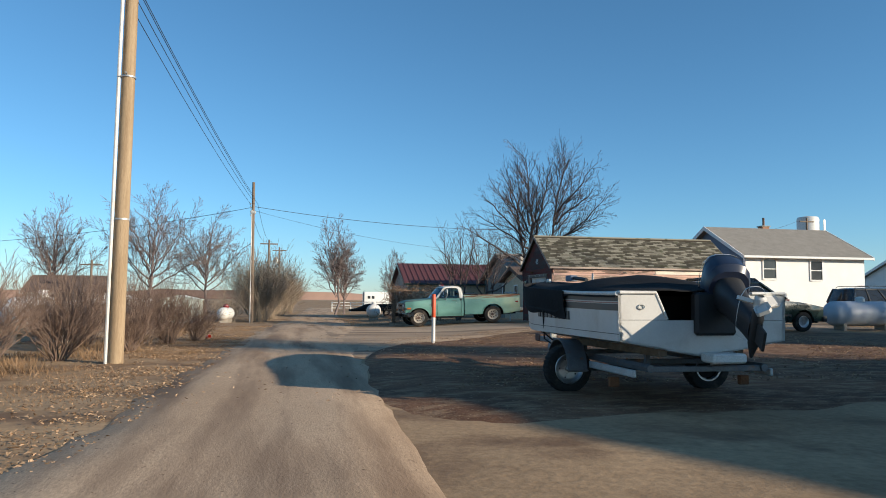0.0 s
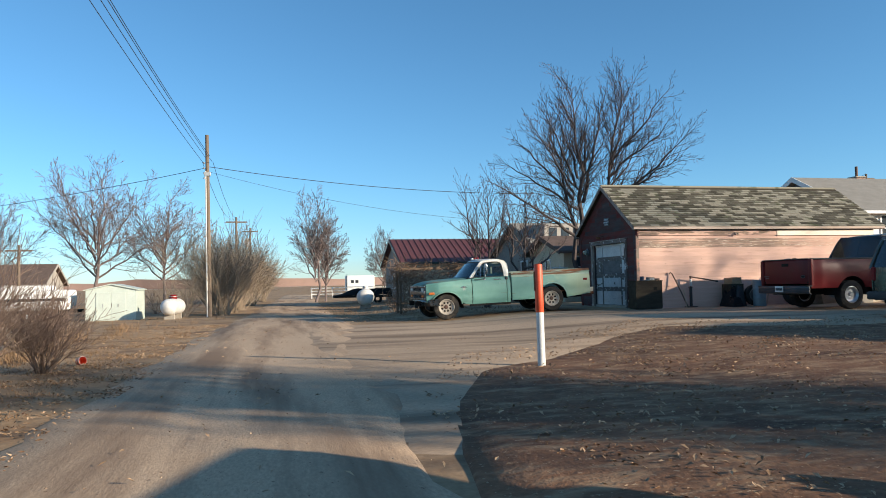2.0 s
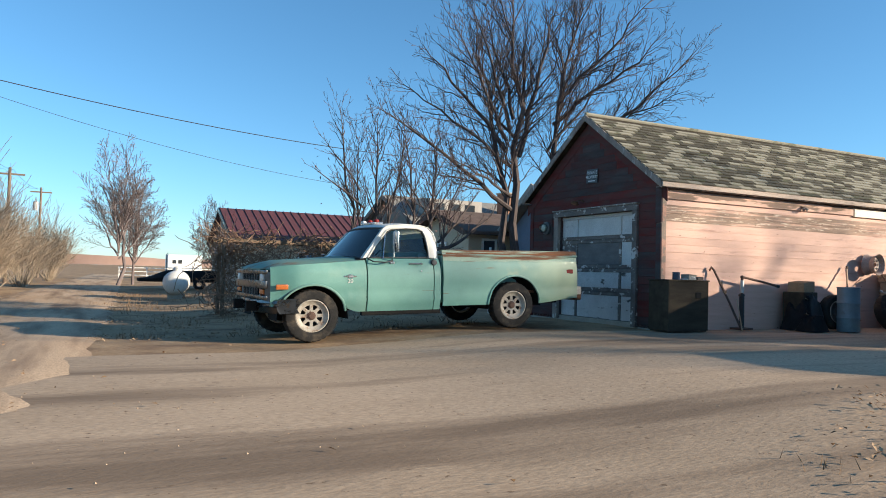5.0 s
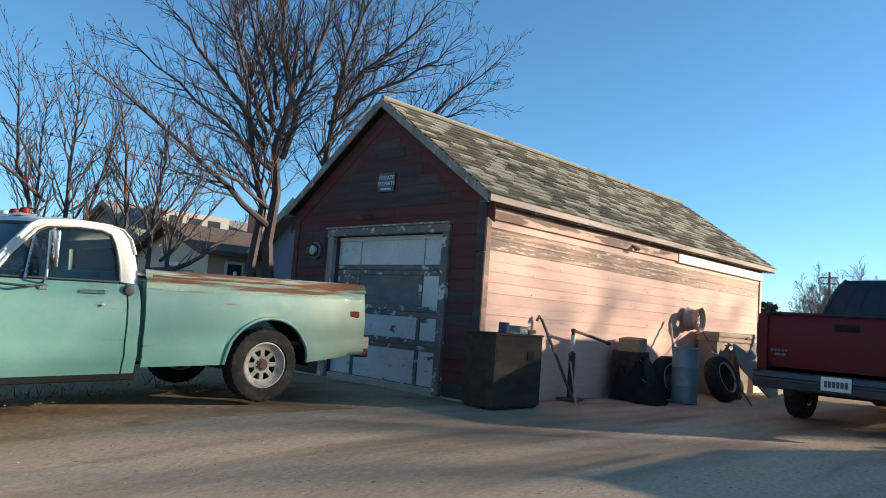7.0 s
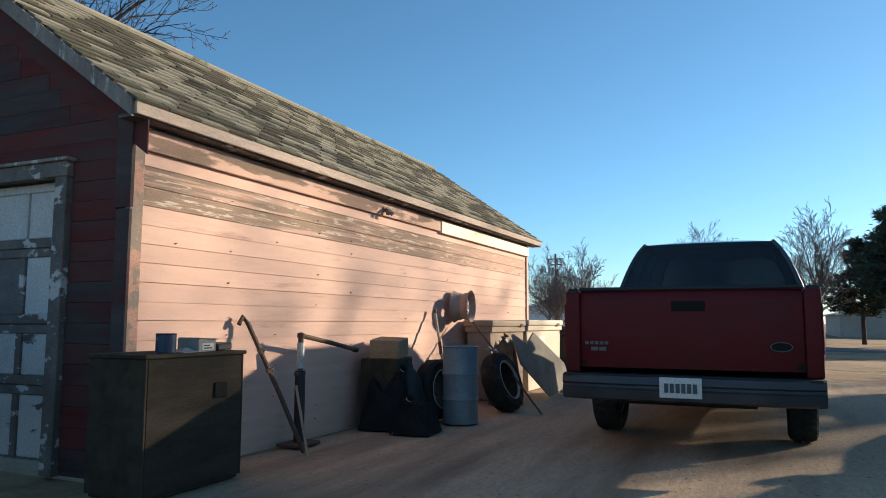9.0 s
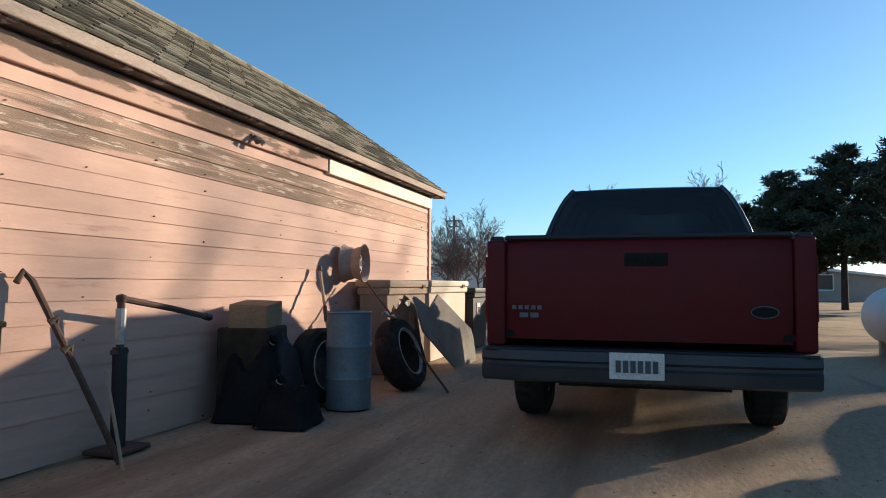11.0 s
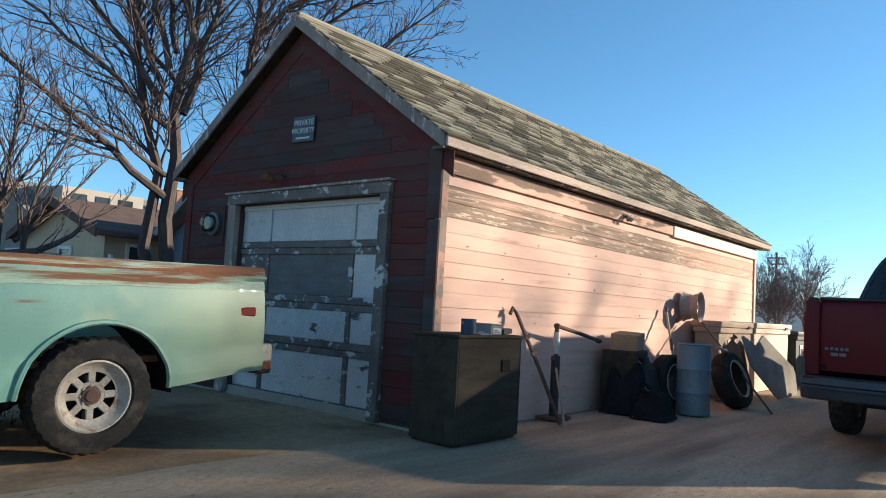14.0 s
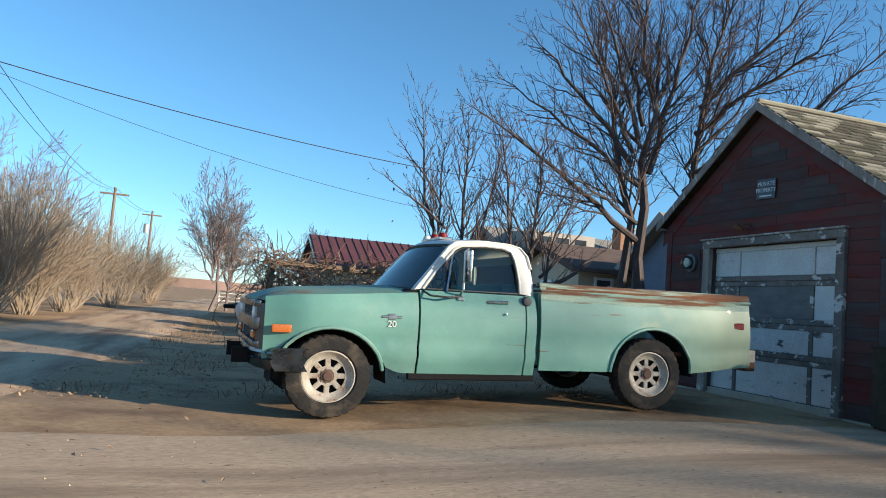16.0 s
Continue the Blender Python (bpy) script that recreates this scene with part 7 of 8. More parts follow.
# ---- tanks, marker and loose things ----
def propane(x, y, turn, length, r, mt, label, dome=True):
    g = gz(x, y)
    ob = thing("propane_tank", label, "propane tank", pose(x, y, g, 0, 0, turn), "propane tanks")
    h = r + 0.18
    m = Matrix.Translation((0, 0, h)) @ Matrix.Rotation(radians(90), 4, "Y")
    prof = [(0, -0.02)] + [(r * math.sin(a), r * 0.8 * (1 - math.cos(a))) for a in np.linspace(0.2, math.pi / 2, 7)]
    prof += [(r, length * 0.33), (r, length * 0.66)] + [(r * math.sin(a), length - r * 0.8 * (1 - math.cos(a))) for a in np.linspace(math.pi / 2, 0.2, 7)] + [(0, length + 0.02)]
    part("shell", lathe(prof, 28, m), mt, ob)
    for xx in (length * 0.2, length * 0.8):
        part("leg", box((xx - 0.06, -r * 0.6, -0.03), (xx + 0.06, r * 0.6, h - r * 0.75), 0.01), M_CONCRETE, ob)
    if dome:
        d = part("valve_dome", lathe([(0.17, 0), (0.17, 0.12), (0.12, 0.19), (0, 0.2)], 16, Matrix.Translation((length * 0.5, 0, h + r - 0.02))), M_REDLENS if dome == 2 else M_WHITE, ob)
        part("lid", lathe([(0.18, 0.10), (0.18, 0.12)], 16, Matrix.Translation((length * 0.5, 0, h + r - 0.02))), M_GALV, d)


propane(-0.95, 44.2, 84, 2.2, 0.36, M_WHITE, "white propane tank with a red valve dome in the yard", 2)
propane(8.65, 52.2, 80, 2.6, 0.48, M_WHITE, "white propane tank beside the arbor", 1)
propane(22.5, 24.1, 0, 3.0, 0.46, M_TANKGREY, "long pale grey propane tank behind the parked cars", 1)
propane(-4.3, 20.8, 8, 1.9, 0.50, M_WHITE, "white propane tank half hidden in bushes", 1)
post = thing("marker_post", "leaning white marker post with an orange-red top", "marker post", pose(6.67, 19.55, gz(6.67, 19.5) - 0.02, -5.0, 1.2, 0))
part("post", tube([(0, 0, 0), (0, 0, 0.72)], 0.05, 14), M_WHITE, post)
part("sleeve", lathe([(0.051, 0.72), (0.054, 0.725), (0.054, 1.33), (0.048, 1.345), (0, 1.348)], 14), M_ORANGE, post, "orange-red sleeve")
bars(post, -0.056, -0.015, 0.02, 1.0, 1, M_RUST, 0.25, 0.0)

GJ = gz(17, 30) + 0.04
crate = thing("wooden_crate", "dark plywood chest with a latch against the garage corner", "chest", Matrix.Translation((13.93, 30.48, GJ)))
CH = 0.825 - GJ
for y in (0.0, 0.44):
    part("panel", box((0.02, y, 0.02), (0.85, y + 0.02, CH - 0.025), 0.004), M_DARKWOOD, crate)
for x in (0.0, 0.85):
    part("end_panel", box((x, 0.0, 0.02), (x + 0.02, 0.46, CH - 0.025), 0.004), M_DARKWOOD, crate)
part("bottom", box((0.02, 0.02, 0.0), (0.85, 0.44, 0.03)), M_DARKWOOD, crate)
part("lid", box((-0.015, -0.015, CH - 0.025), (0.885, 0.475, CH), 0.005), M_DARKWOOD, crate)
part("latch", box((0.58, -0.012, CH - 0.30), (0.70, -0.001, CH - 0.20), 0.004), M_DARK, crate, "black metal latch plate")
CZ = GJ + CH
tin = thing("paint_tin", "dark blue paint tin on the plywood chest", "tin", Matrix.Translation((14.20, 30.60, CZ)))
part("can", lathe([(0, 0), (0.062, 0), (0.065, 0.004), (0.062, 0.008), (0.062, 0.115), (0.065, 0.119), (0.062, 0.123), (0.054, 0.121), (0.052, 0.113), (0, 0.113)], 18), M_TIN, tin)
part("bail", tube([(0.063 * math.cos(a), 0.01, 0.10 - 0.05 * math.sin(a)) for a in np.linspace(0, math.pi, 9)], 0.003, 5), M_GALV, tin)
solo("rag", sheet([[(0.04 * i, 0.05 * j, 0.05 * (0.6 + noise.noise((i * 0.9, j * 0.8, 2))) * math.sin(math.pi * j / 4) * math.sin(math.pi * i / 5) + 0.004) for j in range(5)] for i in range(6)], thick=0.004, n=(0, 0, 1)), M_DRUM, "crumpled blue-grey rag on the chest", "rag", pose(14.27, 30.52, CZ, 0, 0, 0))
carton = thing("carton", "small grey carton with a white label on the chest", "box", pose(14.40, 30.52, CZ, 0, 0, 9))
part("box", box((0, 0, 0), (0.20, 0.16, 0.088), 0.004), M_PANEL, carton)
part("flap", box((-0.004, -0.01, 0.088), (0.21, 0.15, 0.094), 0.002, m=Matrix.Rotation(radians(3), 4, "Y")), M_PANEL, carton)
lab = part("label", box((0.04, -0.003, 0.012), (0.17, -0.001, 0.055), 0.001), M_WHITE, carton, "white printed label")
for k in range(2):
    part("print_bar", box((0.055, -0.005, 0.02 + k * 0.016), (0.15 - 0.03 * k, -0.003, 0.028 + k * 0.016)), M_BLACKTRIM, lab)
solo("black_box", box((0, 0, 0), (0.155, 0.20, 0.045), 0.008), M_BLACKTRIM, "black plastic tray on the chest", "tray", pose(14.62, 30.55, CZ, 0, -4, 4))
lean = thing("leaning_bar", "rusty bar with rag ends leaning on the wall", "bar")
part("bar", tube([(15.74, 30.62, GJ), (15.61, 30.78, 0.45), (15.45, 30.985, 1.01), (15.40, 31.0, 1.06), (15.36, 31.0, 1.0)], 0.019, 8), M_PIPE, lean)
for z, w in ((0.62, 0.035), (0.78, 0.03)):
    t = (z - GJ) / (1.04 - GJ)
    x, y = 15.72 - 0.29 * t, 30.62 + 0.375 * t
    part("rag_tie", tube([(x - 0.01, y, z), (x + 0.03, y - 0.02, z + 0.03), (x + w, y - 0.01, z - 0.05)], [0.022, 0.018, 0.006], 6), M_WOOD, lean)
solo("garden_stake", tube([(15.62, 30.50, GJ), (15.60, 30.56, 0.30), (15.585, 30.60, 0.52)], 0.011, 6), M_PALEWOOD, "short pale stake beside the leaning bar", "stake")
jack = thing("stand_jack", "rusty pipe stand with a long sloping handle", "jack", Matrix.Translation((15.99, 30.85, GJ)))
PH = 0.905 - GJ
part("upright", tube([(0, 0, 0), (0, 0, PH)], 0.024, 10), M_PIPE, jack)
part("sleeve", tube([(0, 0, 0.02), (0, 0, PH - 0.30)], 0.045, 10), M_BLACKTRIM, jack)
part("collar", tube([(0, 0, PH - 0.28), (0, 0, PH - 0.06)], 0.032, 10), M_GALV, jack, "pale printed sleeve")
part("bracket", box((-0.07, -0.02, PH - 0.34), (0.06, 0.02, PH - 0.31), 0.006), M_PIPE, jack)
part("elbow", lathe([(0, 0.03), (0.03, 0.02), (0.034, 0), (0.03, -0.02), (0, -0.03)], 12, Matrix.Translation((0, 0, PH))), M_PIPE, jack)
part("handle", tube([(0.0, 0, PH), (0.5, 0.01, PH - 0.075), (0.93, 0.02, PH - 0.15)], 0.021, 8), M_PIPE, jack)
part("handle_end", tube([(0.90, 0.02, PH - 0.145), (0.965, 0.02, PH - 0.155)], 0.027, 8), M_BLACKTRIM, jack)
part("base", box((-0.16, -0.12, 0), (0.16, 0.12, 0.03), 0.008), M_PIPE, jack)


def lump(name, label, x, y, w, d, h, mt, seed, turn=0, category="junk"):
    """A slumped, creased bundle."""
    rows = []
    for i in range(19):
        u = i / 18
        row = []
        for j in range(15):
            v = j / 14
            e = (1 - abs(2 * u - 1) ** 4) * (1 - abs(2 * v - 1) ** 4)
            z = h * e * (0.80 + 0.34 * noise.noise((u * 3.1, v * 2.7, seed)) + 0.20 * noise.noise((u * 9, v * 8, seed)))
            row.append(((u - 0.5) * w, (v - 0.5) * d, max(0.0, z)))
        rows.append(row)
    ob = thing(name, label, category, pose(x, y, GJ, 0, 0, turn), "junk by the wall")
    part("bag", sheet(rows), mt, ob)
    i, j = max(((i, j) for i in range(19) for j in range(15)), key=lambda q: rows[q[0]][q[1]][2])
    top = Vector(rows[i][j]) - Vector((0, 0, 0.02))
    part("tied_neck", lathe([(0.05, 0), (0.022, 0.03), (0.02, 0.04), (0.045, 0.075), (0.03, 0.08), (0, 0.05)], 9, Matrix.Translation(top) @ Matrix.Rotation(0.7, 4, "X")), mt, ob)
    part("cord", tube([top + Matrix.Rotation(0.7, 3, "X") @ Vector((0.026 * math.cos(a), 0.026 * math.sin(a), 0.035)) for a in np.linspace(0, math.tau, 9)], 0.005, 5), M_PALEWOOD, ob)


lump("junk_sack", "dark slumped sack of junk by the wall", 17.25, 30.66, 0.50, 0.50, 0.60, M_TARP, 2.0, 10, "sack")
lump("junk_sack", "black bag of rubbish by the wall", 17.42, 30.62, 0.50, 0.45, 0.74, M_BLACKTRIM, 5.0, -15, "sack")
lump("junk_sack", "dark flattened sack on the ground", 17.10, 30.28, 0.45, 0.40, 0.32, M_TARP, 11.0, 5, "sack")
lump("junk_sack", "brown burlap sack in front of the tan bin", 19.95, 30.38, 0.62, 0.45, 0.88, M_WOOD, 7.0, 20, "sack")
solo("junk_box", box((-0.26, -0.2, 0), (0.26, 0.2, 0.66 - GJ), 0.012), M_DARKWOOD, "dark box under the cardboard box", "box", pose(17.42, 30.78, GJ, 0, 0, 12))
cb = thing("cardboard_box", "brown cardboard box on top of the junk", "box", pose(17.42, 30.76, 0.66, 2, -4, 14))
part("body", box((-0.22, -0.15, 0), (0.22, 0.15, 0.185), 0.006), M_CARD, cb)
part("flap", box((-0.215, -0.15, 0.185), (0.0, 0.15, 0.191), 0.002), M_CARD, cb)
part("flap", box((0.003, -0.15, 0.185), (0.218, 0.15, 0.191), 0.002), M_CARD, cb)
stick = thing("wooden_stick", "pale taped stick leaning on the wall", "stick")
part("shaft", tube([(18.40, 30.50, GJ), (18.70, 30.73, 0.55), (19.02, 30.98, 1.15)], 0.017, 8), M_PALEWOOD, stick)
part("tape", tube([(18.745, 30.77, 0.64), (18.82, 30.825, 0.78)], 0.021, 8), M_PIPE, stick, "dark tape wrapping")
part("tip", tube([(19.01, 30.97, 1.135), (19.035, 30.985, 1.18)], 0.023, 8), M_PIPE, stick)


def tyre(x, y, z, r, w, m, label, hub=False):
    ob = thing("old_tyre", label, "tyre", Matrix.Translation((x, y, z)) @ m, "old tyres")
    bm = lathe([(r * 0.60, -w * 0.35), (r * 0.64, -w / 2), (r * 0.9, -w / 2), (r, -w * 0.3), (r, w * 0.3), (r * 0.9, w / 2), (r * 0.64, w / 2), (r * 0.60, w * 0.35), (r * 0.62, 0), (r * 0.60, -w * 0.35)], 48)
    for v in bm.verts:
        if math.hypot(v.co.x, v.co.y) > r * 0.97 and round(math.atan2(v.co.y, v.co.x) / math.tau * 48) % 3 == 0:
            v.co.x, v.co.y = v.co.x * 0.975, v.co.y * 0.975
    part("tyre", bm, M_TYRE, ob)
    part("bead", lathe([(r * 0.60, w * 0.40), (r * 0.645, w * 0.53), (r * 0.67, w * 0.50), (r * 0.62, w * 0.36)], 32), M_RIMWHITE, ob, "pale bead ring")
    if hub:
        part("rim", lathe([(0, w * 0.12), (r * 0.18, w * 0.16), (r * 0.22, w * 0.05), (r * 0.50, w * 0.02), (r * 0.60, w * 0.3), (r * 0.62, w * 0.42)], 24), M_TRAILER, ob, "grey steel rim")


tyre(17.96, 30.47, GJ + 0.33, 0.32, 0.20, Matrix.Rotation(radians(-8), 4, "Z") @ Matrix.Rotation(radians(86), 4, "X"), "worn tyre on a grey rim beside the drum", True)
tyre(19.10, 30.12, GJ + 0.335, 0.36, 0.22, Matrix.Rotation(radians(-4), 4, "Z") @ Matrix.Rotation(radians(70), 4, "X"), "worn bare tyre leaning beside the drum")
drum = thing("steel_drum", "blue-grey steel drum standing by the wall", "drum", Matrix.Translation((17.90, 30.16, GJ)))
DH = 0.775 - GJ
part("shell", lathe([(0, 0), (0.185, 0), (0.19, 0.02), (0.186, DH * 0.28), (0.195, DH * 0.31), (0.186, DH * 0.34), (0.186, DH * 0.61), (0.195, DH * 0.64), (0.186, DH * 0.67), (0.187, DH - 0.02), (0.196, DH - 0.008), (0.184, DH), (0.178, DH - 0.05), (0, DH - 0.05)], 32), M_DRUM, drum)
solo("paper_scrap", sheet([[(0.03 * i, 0.035 * j, 0.05 * noise.noise((i * 1.3, j * 1.1, 8)) + 0.05) for j in range(5)] for i in range(5)], thick=0.002, n=(0, 0, 1)), M_WHITE, "crumpled white paper scrap caught on the tyre", "paper", pose(18.93, 30.12, GJ + 0.66, 20, 10, 30))
wr = thing("wheel_rim", "rusty steel wheel rim hung on the garage wall", "wheel rim", Matrix.Translation((19.70, 30.89, 1.235)) @ Matrix.Rotation(radians(6), 4, "Z") @ Matrix.Rotation(radians(90), 4, "X"))
part("barrel", lathe([(0.212, -0.12), (0.217, -0.112), (0.19, -0.08), (0.178, -0.02), (0.158, 0.0), (0.178, 0.035), (0.19, 0.09), (0.217, 0.112), (0.212, 0.122), (0.182, 0.085), (0.165, 0.02)], 32), M_RUSTRIM, wr)
disc = part("disc", lathe([(0.05, 0.03), (0.12, 0.055), (0.165, 0.02)], 24), M_RUSTRIM, wr)
for k in range(6):
    part("slot_rim", lathe([(0.018, 0.0), (0.024, 0.006), (0.03, 0.0)], 8, Matrix.Rotation(k * math.tau / 6, 4, "Z") @ Matrix.Translation((0.095, 0, 0.05))), M_DARK, disc)
solo("prop_stick", tube([(18.98, 29.60, GJ), (19.45, 30.25, 0.55), (19.88, 30.84, 1.06)], 0.012, 8), M_PIPE, "thin rusty rod leaning up to the wheel rim", "rod")
sheet_m = pose(19.58, 30.04, GJ, -7, 0, 0)
solo("scrap_sheet", prism([(0.0, 0.89), (0.04, 0.91), (0.54, 0.77), (0.62, 0.80), (0.91, 0.92), (1.30, 0.78), (1.95, 0.55), (2.28, 0.44), (2.36, 0.33), (2.37, 0.0), (1.32, 0.0), (0.62, 0.33), (0.22, 0.52)], "y", 0, 0.022), M_PANEL, "weathered grey sheet with a notched top leaning by the wall", "scrap sheet", sheet_m)


def bin_box(x, y, turn, w, d, h, mt, label):
    ob = thing("storage_bin", label, "bin", pose(x, y, gz(x, y) + 0.04, 0, 0, turn), "storage bins")
    part("body", prism([(-w * 0.46, 0), (w * 0.46, 0), (w / 2, h * 0.9), (-w / 2, h * 0.9)], "y", -d / 2, d / 2), mt, ob)
    part("rim", box((-w / 2 - 0.02, -d / 2 - 0.03, h * 0.84), (w / 2 + 0.02, d / 2 + 0.03, h * 0.92), 0.012), mt, ob)
    part("lid", box((-w / 2 - 0.03, -d / 2 - 0.05, h * 0.92), (w / 2 + 0.03, d / 2 + 0.05, h), 0.02, seg=2), mt, ob)
    part("lid_latch", box((w * 0.30, -d / 2 - 0.062, h * 0.91), (w * 0.38, -d / 2 - 0.048, h * 0.95), 0.004), M_PIPE, ob)
    lb = part("label_plate", box((-w * 0.25, -d / 2 - 0.012, h * 0.55), (-w * 0.02, -d / 2 - 0.0, h * 0.75), 0.004), M_WHITE, ob)
    part("label_mark", box((-w * 0.21, -d / 2 - 0.016, h * 0.60), (-w * 0.06, -d / 2 - 0.012, h * 0.68), 0.002), M_REDLENS, lb)


bin_box(20.77, 30.80, 0, 1.44, 0.34, 1.08, M_TANBIN, "tan storage bin against the garage wall")
bin_box(22.50, 30.76, 0, 1.94, 0.34, 1.09, M_BIN, "cream storage bin at the garage corner")
bin_box(24.10, 30.75, 0, 0.95, 0.5, 0.98, M_BLACKTRIM, "black rubbish bin beside the cream bin")
solo("fallen_branch", tube([(16.3, 20.4, 0.13), (16.9, 20.7, 0.15), (17.4, 20.6, 0.12)], [0.03, 0.025, 0.01], 6), M_BARK, "broken branch lying on the leafy bank", "branch")
vent = thing("cable_spool", "white cross-shaped pipe stand behind the pickup", "pipe stand", Matrix.Translation((14.0, 36.4, gz(14, 36))))
part("post", tube([(0, 0, 0), (0, 0, 1.55)], 0.03, 8), M_WHITE, vent)
part("arm", tube([(-0.32, 0, 1.44), (0.32, 0, 1.44)], 0.03, 8), M_WHITE, vent)

cup = thing("plastic_cup", "crushed red plastic cup lying in the verge litter", "cup", pose(0.55, 22.6, gz(0.55, 22.6) + 0.05, 80, 0, 40))
part("cup", lathe([(0.0, 0.0), (0.045, 0.0), (0.05, 0.02), (0.06, 0.13), (0.064, 0.135), (0.056, 0.13), (0.042, 0.01)], 14), M_ORANGE, cup)
part("rim", lathe([(0.06, 0.128), (0.066, 0.133), (0.06, 0.138)], 14), M_WHITE, cup)

# ---- grass, leaves and stones ----
rng = random.Random(77)
V, F = [], []


def blade(V, F, x, y, h, rng):
    a = rng.uniform(0, math.tau)
    w = Vector((math.cos(a), math.sin(a), 0)) * 0.006
    t = Vector((rng.gauss(0, 0.45) * h, rng.gauss(0, 0.45) * h, h))
    p = Vector((x, y, gz(x, y) - 0.01))
    n = len(V)
    V.extend([p - w, p + w, p + t * 0.6 + w * 0.6, p + t])
    F.extend([(n, n + 1, n + 2), (n, n + 2, n + 3)])


for k in range(380):
    y = rng.uniform(9, 34)
    x = 0.55 + 0.027 * y - abs(rng.gauss(0, 1.6))
    tall = rng.choice((0.06, 0.09, 0.14, 0.3)) if x < 0.02 * y - 0.9 else 0.035
    for j in range(46):
        blade(V, F, x + rng.gauss(0, 0.16), y + rng.gauss(0, 0.16), tall * rng.uniform(0.5, 1.2), rng)
for k in range(36):
    x, y = rng.uniform(5.6, 20), rng.uniform(16.5, 24.2)
    for j in range(14):
        blade(V, F, x + rng.gauss(0, 0.14), y + rng.gauss(0, 0.14), 0.05 * rng.uniform(0.5, 1.2) + 0.05, rng)
for k in range(260):
    y = rng.uniform(33, 60)
    x = rng.choice((rng.uniform(5.8, 12), rng.uniform(-9, 1.5)))
    for j in range(18):
        blade(V, F, x + rng.gauss(0, 0.2), y + rng.gauss(0, 0.2), 0.13 * rng.uniform(0.5, 1.3), rng)
tagged(new("dead_grass", raw("dead_grass", V, F, M_GRASS)), "tufts of dry straw-coloured grass", "grass", kind="stuff")
V, F = [], []
for k in range(64000):
    u = rng.random()
    if u < 0.52:
        x, y = rng.uniform(4.6, 18), rng.uniform(9, 25.5)
        if y > bank_north(x) + 0.3:
            continue
        z = 0.07 * min(1, (x - 4.4) / 1.2)
    elif u < 0.85:
        y = rng.uniform(5, 34)
        x = 1.35 + 0.025 * y - abs(rng.gauss(0, 1.3))
        z = 0.01
    elif u < 0.93:
        x, y, z = rng.uniform(5.6, 12), rng.uniform(32.5, 40), 0.02
    else:
        y = rng.uniform(8, 40)
        x, z = road_mid(y) + rng.gauss(0, 1.6), 0.045
        if rng.random() < 0.6:
            continue
    if noise.noise((x * 0.8, y * 1.3, 9)) + 0.5 * noise.noise((x * 2.6, y * 3.1, 4)) < rng.uniform(-0.35, 0.45):
        continue
    leaf(V, F, Vector((x, y, gz(x, y) + z + 0.012)), rng.uniform(0.012, 0.032), rng, 0.6)
tagged(new("fallen_leaves", raw("fallen_leaves", V, F, M_LEAF)), "fallen brown leaves scattered on the ground", "leaves", kind="stuff")
V, F = [], []
for k in range(700):
    y = rng.uniform(10, 40)
    x = road_mid(y) + rng.gauss(0, 1.5) if k % 2 else rng.uniform(5, 20)
    if k % 2 == 0:
        y = rng.uniform(25, 30.5)
    s = rng.uniform(0.005, 0.011)
    z = gz(x, y) + (0.05 if k % 2 else 0.068)
    n = len(V)
    V.extend([Vector((x + s, y, z)), Vector((x, y + s * 0.8, z)), Vector((x - s * 0.9, y, z)), Vector((x, y - s, z)), Vector((x, y, z + s * 0.7))])
    F.extend([(n, n + 1, n + 4), (n + 1, n + 2, n + 4), (n + 2, n + 3, n + 4), (n + 3, n, n + 4)])
tagged(new("gravel", raw("gravel", V, F, M_ROAD)), "loose pale gravel on lane and driveway", "gravel", kind="stuff")

# ---- siding boards and shingles, piece by piece ----
rng = random.Random(31)
STEP = 0.142


def board_mesh(name, length, axis, mt, h=STEP):
    """A lapped board: thin at its top edge, thick at its foot."""
    prof = [(-0.014, 0.0), (0.004, 0.0), (0.004, h + 0.012), (-0.006, h + 0.012)]
    bm = prism([(p, z) for p, z in prof], axis, 0.0, length)
    return finish(bm, name, mt, 20)


LINES = [2.207, 2.105, 1.961, 1.826, 1.69, 1.56, 1.429, 1.294, 1.157, 1.03, 0.891]
while LINES[-1] > GB + 0.10:
    LINES.append(LINES[-1] - 0.1345)
for top, z in zip(LINES, LINES[1:]):
    me = board_mesh("board", GX1 - GX0 - 0.18, "x", M_PEEL if 1.80 < z < 2.0 else M_PINK, top - z)
    ob = new("board", me)
    ob.parent = wall_s
    ob.location = (GX0 + 0.10, GY0 + 0.026 + rng.uniform(-0.002, 0.002), z)
# rust-dark nail heads along the studs
bm = bmesh.new()
for z0 in LINES[2:]:
    for k in range(14):
        if rng.random() < 0.78:
            continue
        x, z, rad = GX0 + 0.42 + 0.61 * k + rng.uniform(-0.025, 0.025), z0 + 0.03 + rng.uniform(-0.008, 0.012), rng.uniform(0.0025, 0.0065)
        ring = [bm.verts.new((x + rad * math.cos(a) * 1.5, GY0 + 0.002, z + rad * math.sin(a))) for a in (0.3, 1.3, 2.4, 3.4, 4.5, 5.5)]
        deep_ring = [bm.verts.new((v.co.x, GY0 + 0.03, v.co.z)) for v in ring]
        bm.faces.new(ring)
        for i in range(6):
            bm.faces.new((ring[i], deep_ring[i], deep_ring[i - 1], ring[i - 1]))
part("nail_heads", bm, M_RUST, wall_s, "rust-dark nail heads")
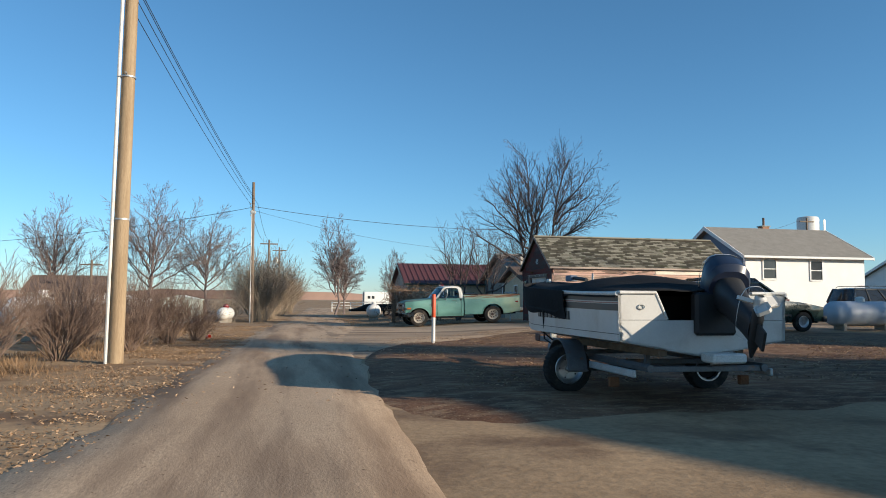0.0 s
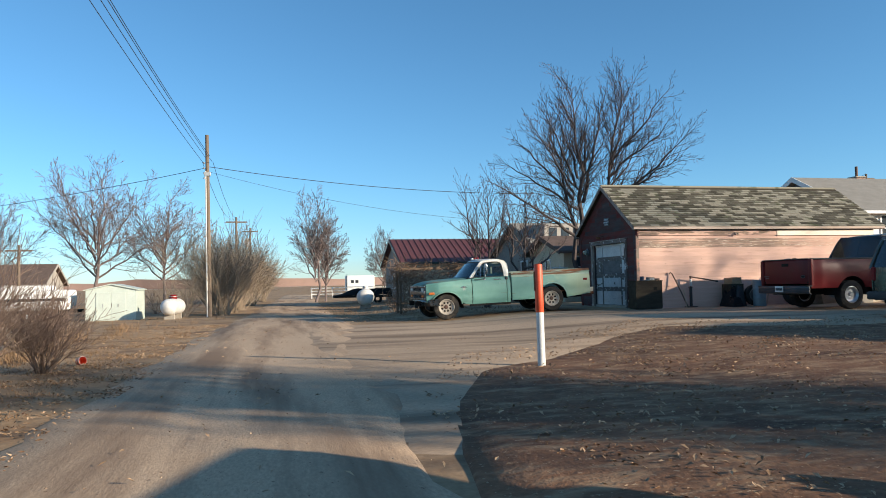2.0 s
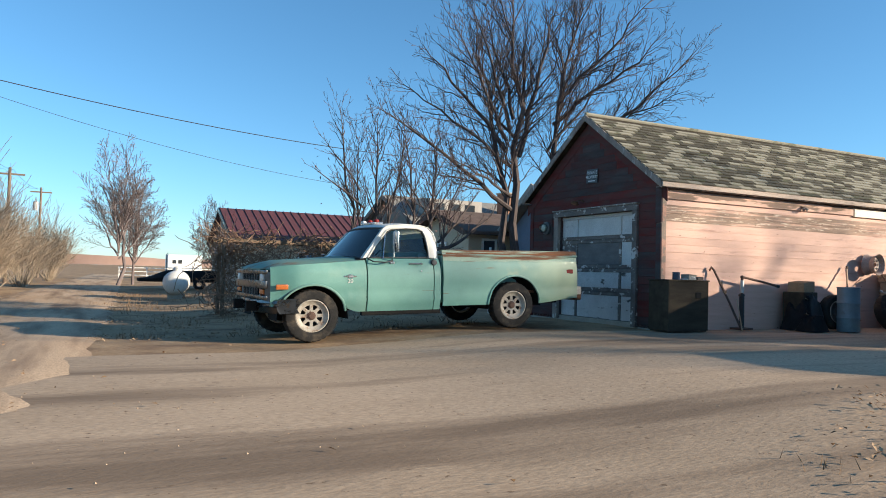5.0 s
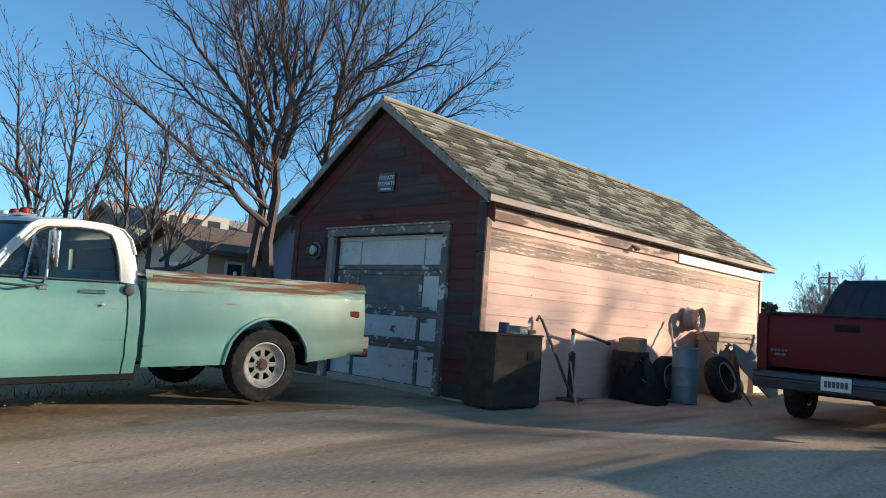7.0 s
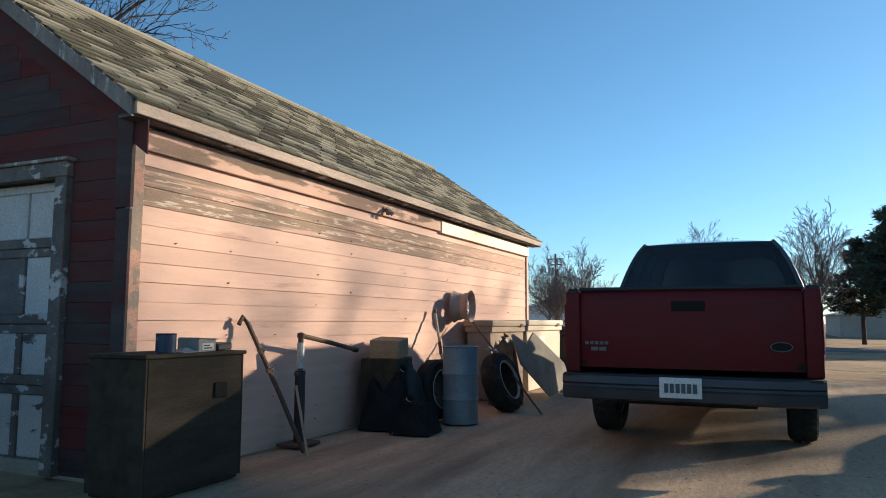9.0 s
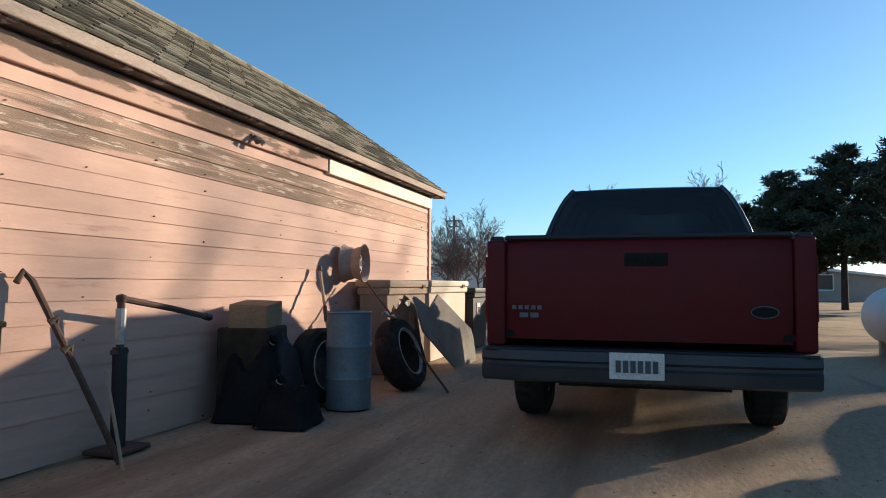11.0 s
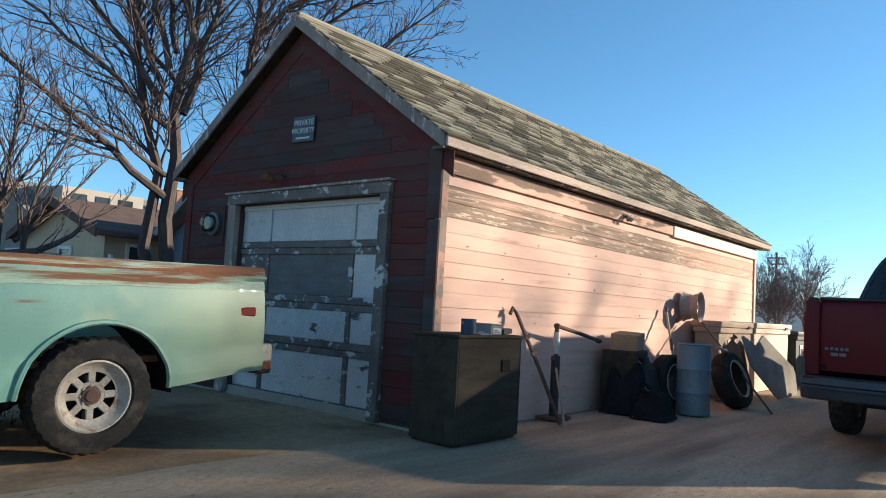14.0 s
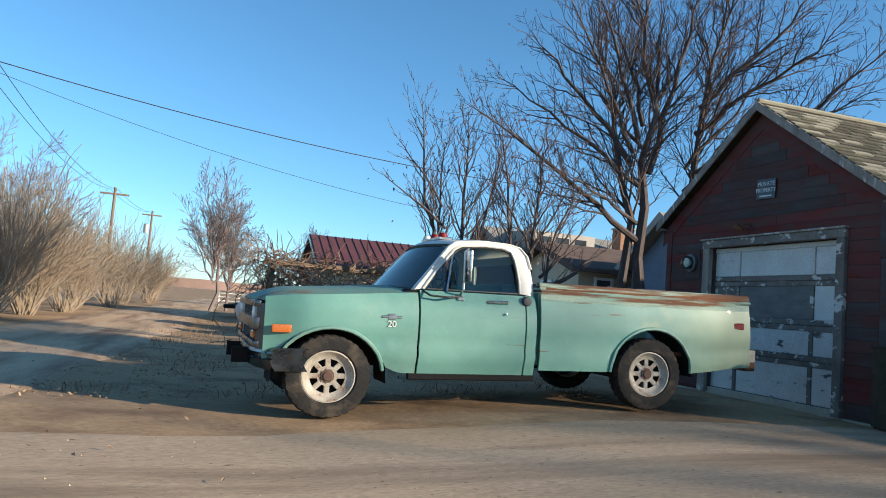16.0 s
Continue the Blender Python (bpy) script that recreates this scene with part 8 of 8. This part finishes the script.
for r in range(27):
    z = GB + 0.10 + r * STEP
    y0, y1 = GY0 + 0.13, GY1 - 0.11
    if z > EAVE - 0.06:
        inset = (z + STEP - EAVE) / SLOPE
        y0, y1 = GY0 + 0.02 + inset, GY1 - 0.02 - inset
    if y1 - y0 < 0.15:
        break
    if z < DTOP + 0.10 and z + STEP > 0:
        spans = [(y0, DY0 - 0.125), (DY1 + 0.145, y1)] if z < DTOP + 0.05 else [(y0, y1)]
    else:
        spans = [(y0, y1)]
    for a, b in spans:
        if z > EAVE - 0.06 and b - a > 1.0:
            w0, w1 = rng.uniform(0.28, 0.48), rng.uniform(0.28, 0.48)
            bits = [(a, a + w0, True), (a + w0, b - w1, False), (b - w1, b, True)]
        elif b - a > 1.6:
            m_ = a + (b - a) * rng.uniform(0.3, 0.7)
            bits = [(a, m_, True), (m_, b, rng.random() < 0.6)]
        else:
            bits = [(a, b, z > EAVE - 0.06 or rng.random() < 0.45)]
        for c, d, redder in bits:
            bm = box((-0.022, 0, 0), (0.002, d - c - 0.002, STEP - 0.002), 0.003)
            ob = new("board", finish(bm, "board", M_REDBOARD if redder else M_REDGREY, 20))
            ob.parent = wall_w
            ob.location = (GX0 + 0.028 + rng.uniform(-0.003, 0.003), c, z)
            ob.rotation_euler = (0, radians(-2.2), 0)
for s in (-1, 1):
    ye = EY0 if s < 0 else EY1
    bm = prism([(ye, EZ - 0.34), (ye, EZ - 0.10), (GYM, RZ - 0.10), (GYM, RZ - 0.34)], "x", GX0 - 0.004, GX0 + 0.006)
    part("rake_board", bm, M_REDBOARD, garage)

shingle_roof = part("shingle_course", box((X0R, EY0, EZ - 0.001), (X0R + 0.02, EY0 + 0.02, EZ + 0.004)), M_SHINGLE, garage)
slope_len = math.hypot(GYM - EY0, RZ - EZ)
sdir = Vector((0, (GYM - EY0) / slope_len, (RZ - EZ) / slope_len))
snor = Vector((0, -sdir.z, sdir.y))
expo, sw = 0.132, 0.31
rot = Matrix(((1, 0, 0), (0, sdir.y, snor.y), (0, sdir.z, snor.z))).to_4x4()
meshes = []
for k in range(3):
    bm = prism([(0.0, 0.0), (0.0, 0.018), (expo * 0.78, 0.010), (expo * 0.78, 0.0)], "x", 0.004, sw - 0.003 - 0.006 * k)
    meshes.append(finish(bm, "shingle", M_SHINGLE, 20))
restV, restF = [], []
count = 0
ncourse = int(slope_len / expo)
for r in range(ncourse):
    x = X0R - 0.01 - (r % 2) * sw * 0.5 + rng.uniform(-0.03, 0.03)
    while x < X1R + 0.01:
        w0, w1 = max(x, X0R - 0.02), min(x + sw, X1R + 0.015)
        if w1 - w0 > 0.04:
            org = Vector((w0, EY0 - 0.03, EZ - 0.012)) + sdir * (r * expo) + snor * (0.004 + rng.uniform(0, 0.006))
            m = Matrix.Translation(org) @ rot @ Matrix.Rotation(rng.uniform(-0.012, 0.012), 4, "Z")
            if count < 300 and x < X0R + 5.4 and w1 - w0 > sw - 0.01:
                ob = new("shingle", meshes[count % 3])
                ob.parent, ob.matrix_basis = shingle_roof, m
                count += 1
            else:
                n = len(restV)
                for xx in (0.004, w1 - w0 - 0.003):
                    for py, pz in ((0.0, 0.0), (0.0, 0.018), (expo * 0.78, 0.010), (expo * 0.78, 0.0)):
                        restV.append(m @ Vector((xx, py, pz)))
                restF.extend([(n, n + 1, n + 2, n + 3), (n + 4, n + 7, n + 6, n + 5), (n, n + 4, n + 5, n + 1), (n + 1, n + 5, n + 6, n + 2), (n + 2, n + 6, n + 7, n + 3), (n + 3, n + 7, n + 4, n)])
        x += sw
rest = new("shingle_field", raw("shingle_field", restV, restF, M_SHINGLEREST))
rest.parent, rest["kind"] = garage, "stuff"
backV, backF = [], []
for r in range(ncourse):
    y, z = EY1 + 0.03 - sdir.y * r * expo, EZ + sdir.z * r * expo
    n = len(backV)
    for xx in (X0R, X1R):
        backV.extend([Vector((xx, y, z + 0.0)), Vector((xx, y, z + 0.014)), Vector((xx, y - sdir.y * expo * 1.2, z + sdir.z * expo * 1.2 + 0.004))])
    backF.extend([(n, n + 3, n + 4, n + 1), (n + 1, n + 4, n + 5, n + 2)])
rest = new("shingle_field", raw("shingle_field", backV, backF, M_SHINGLEREST))
rest.parent, rest["kind"] = garage, "stuff"
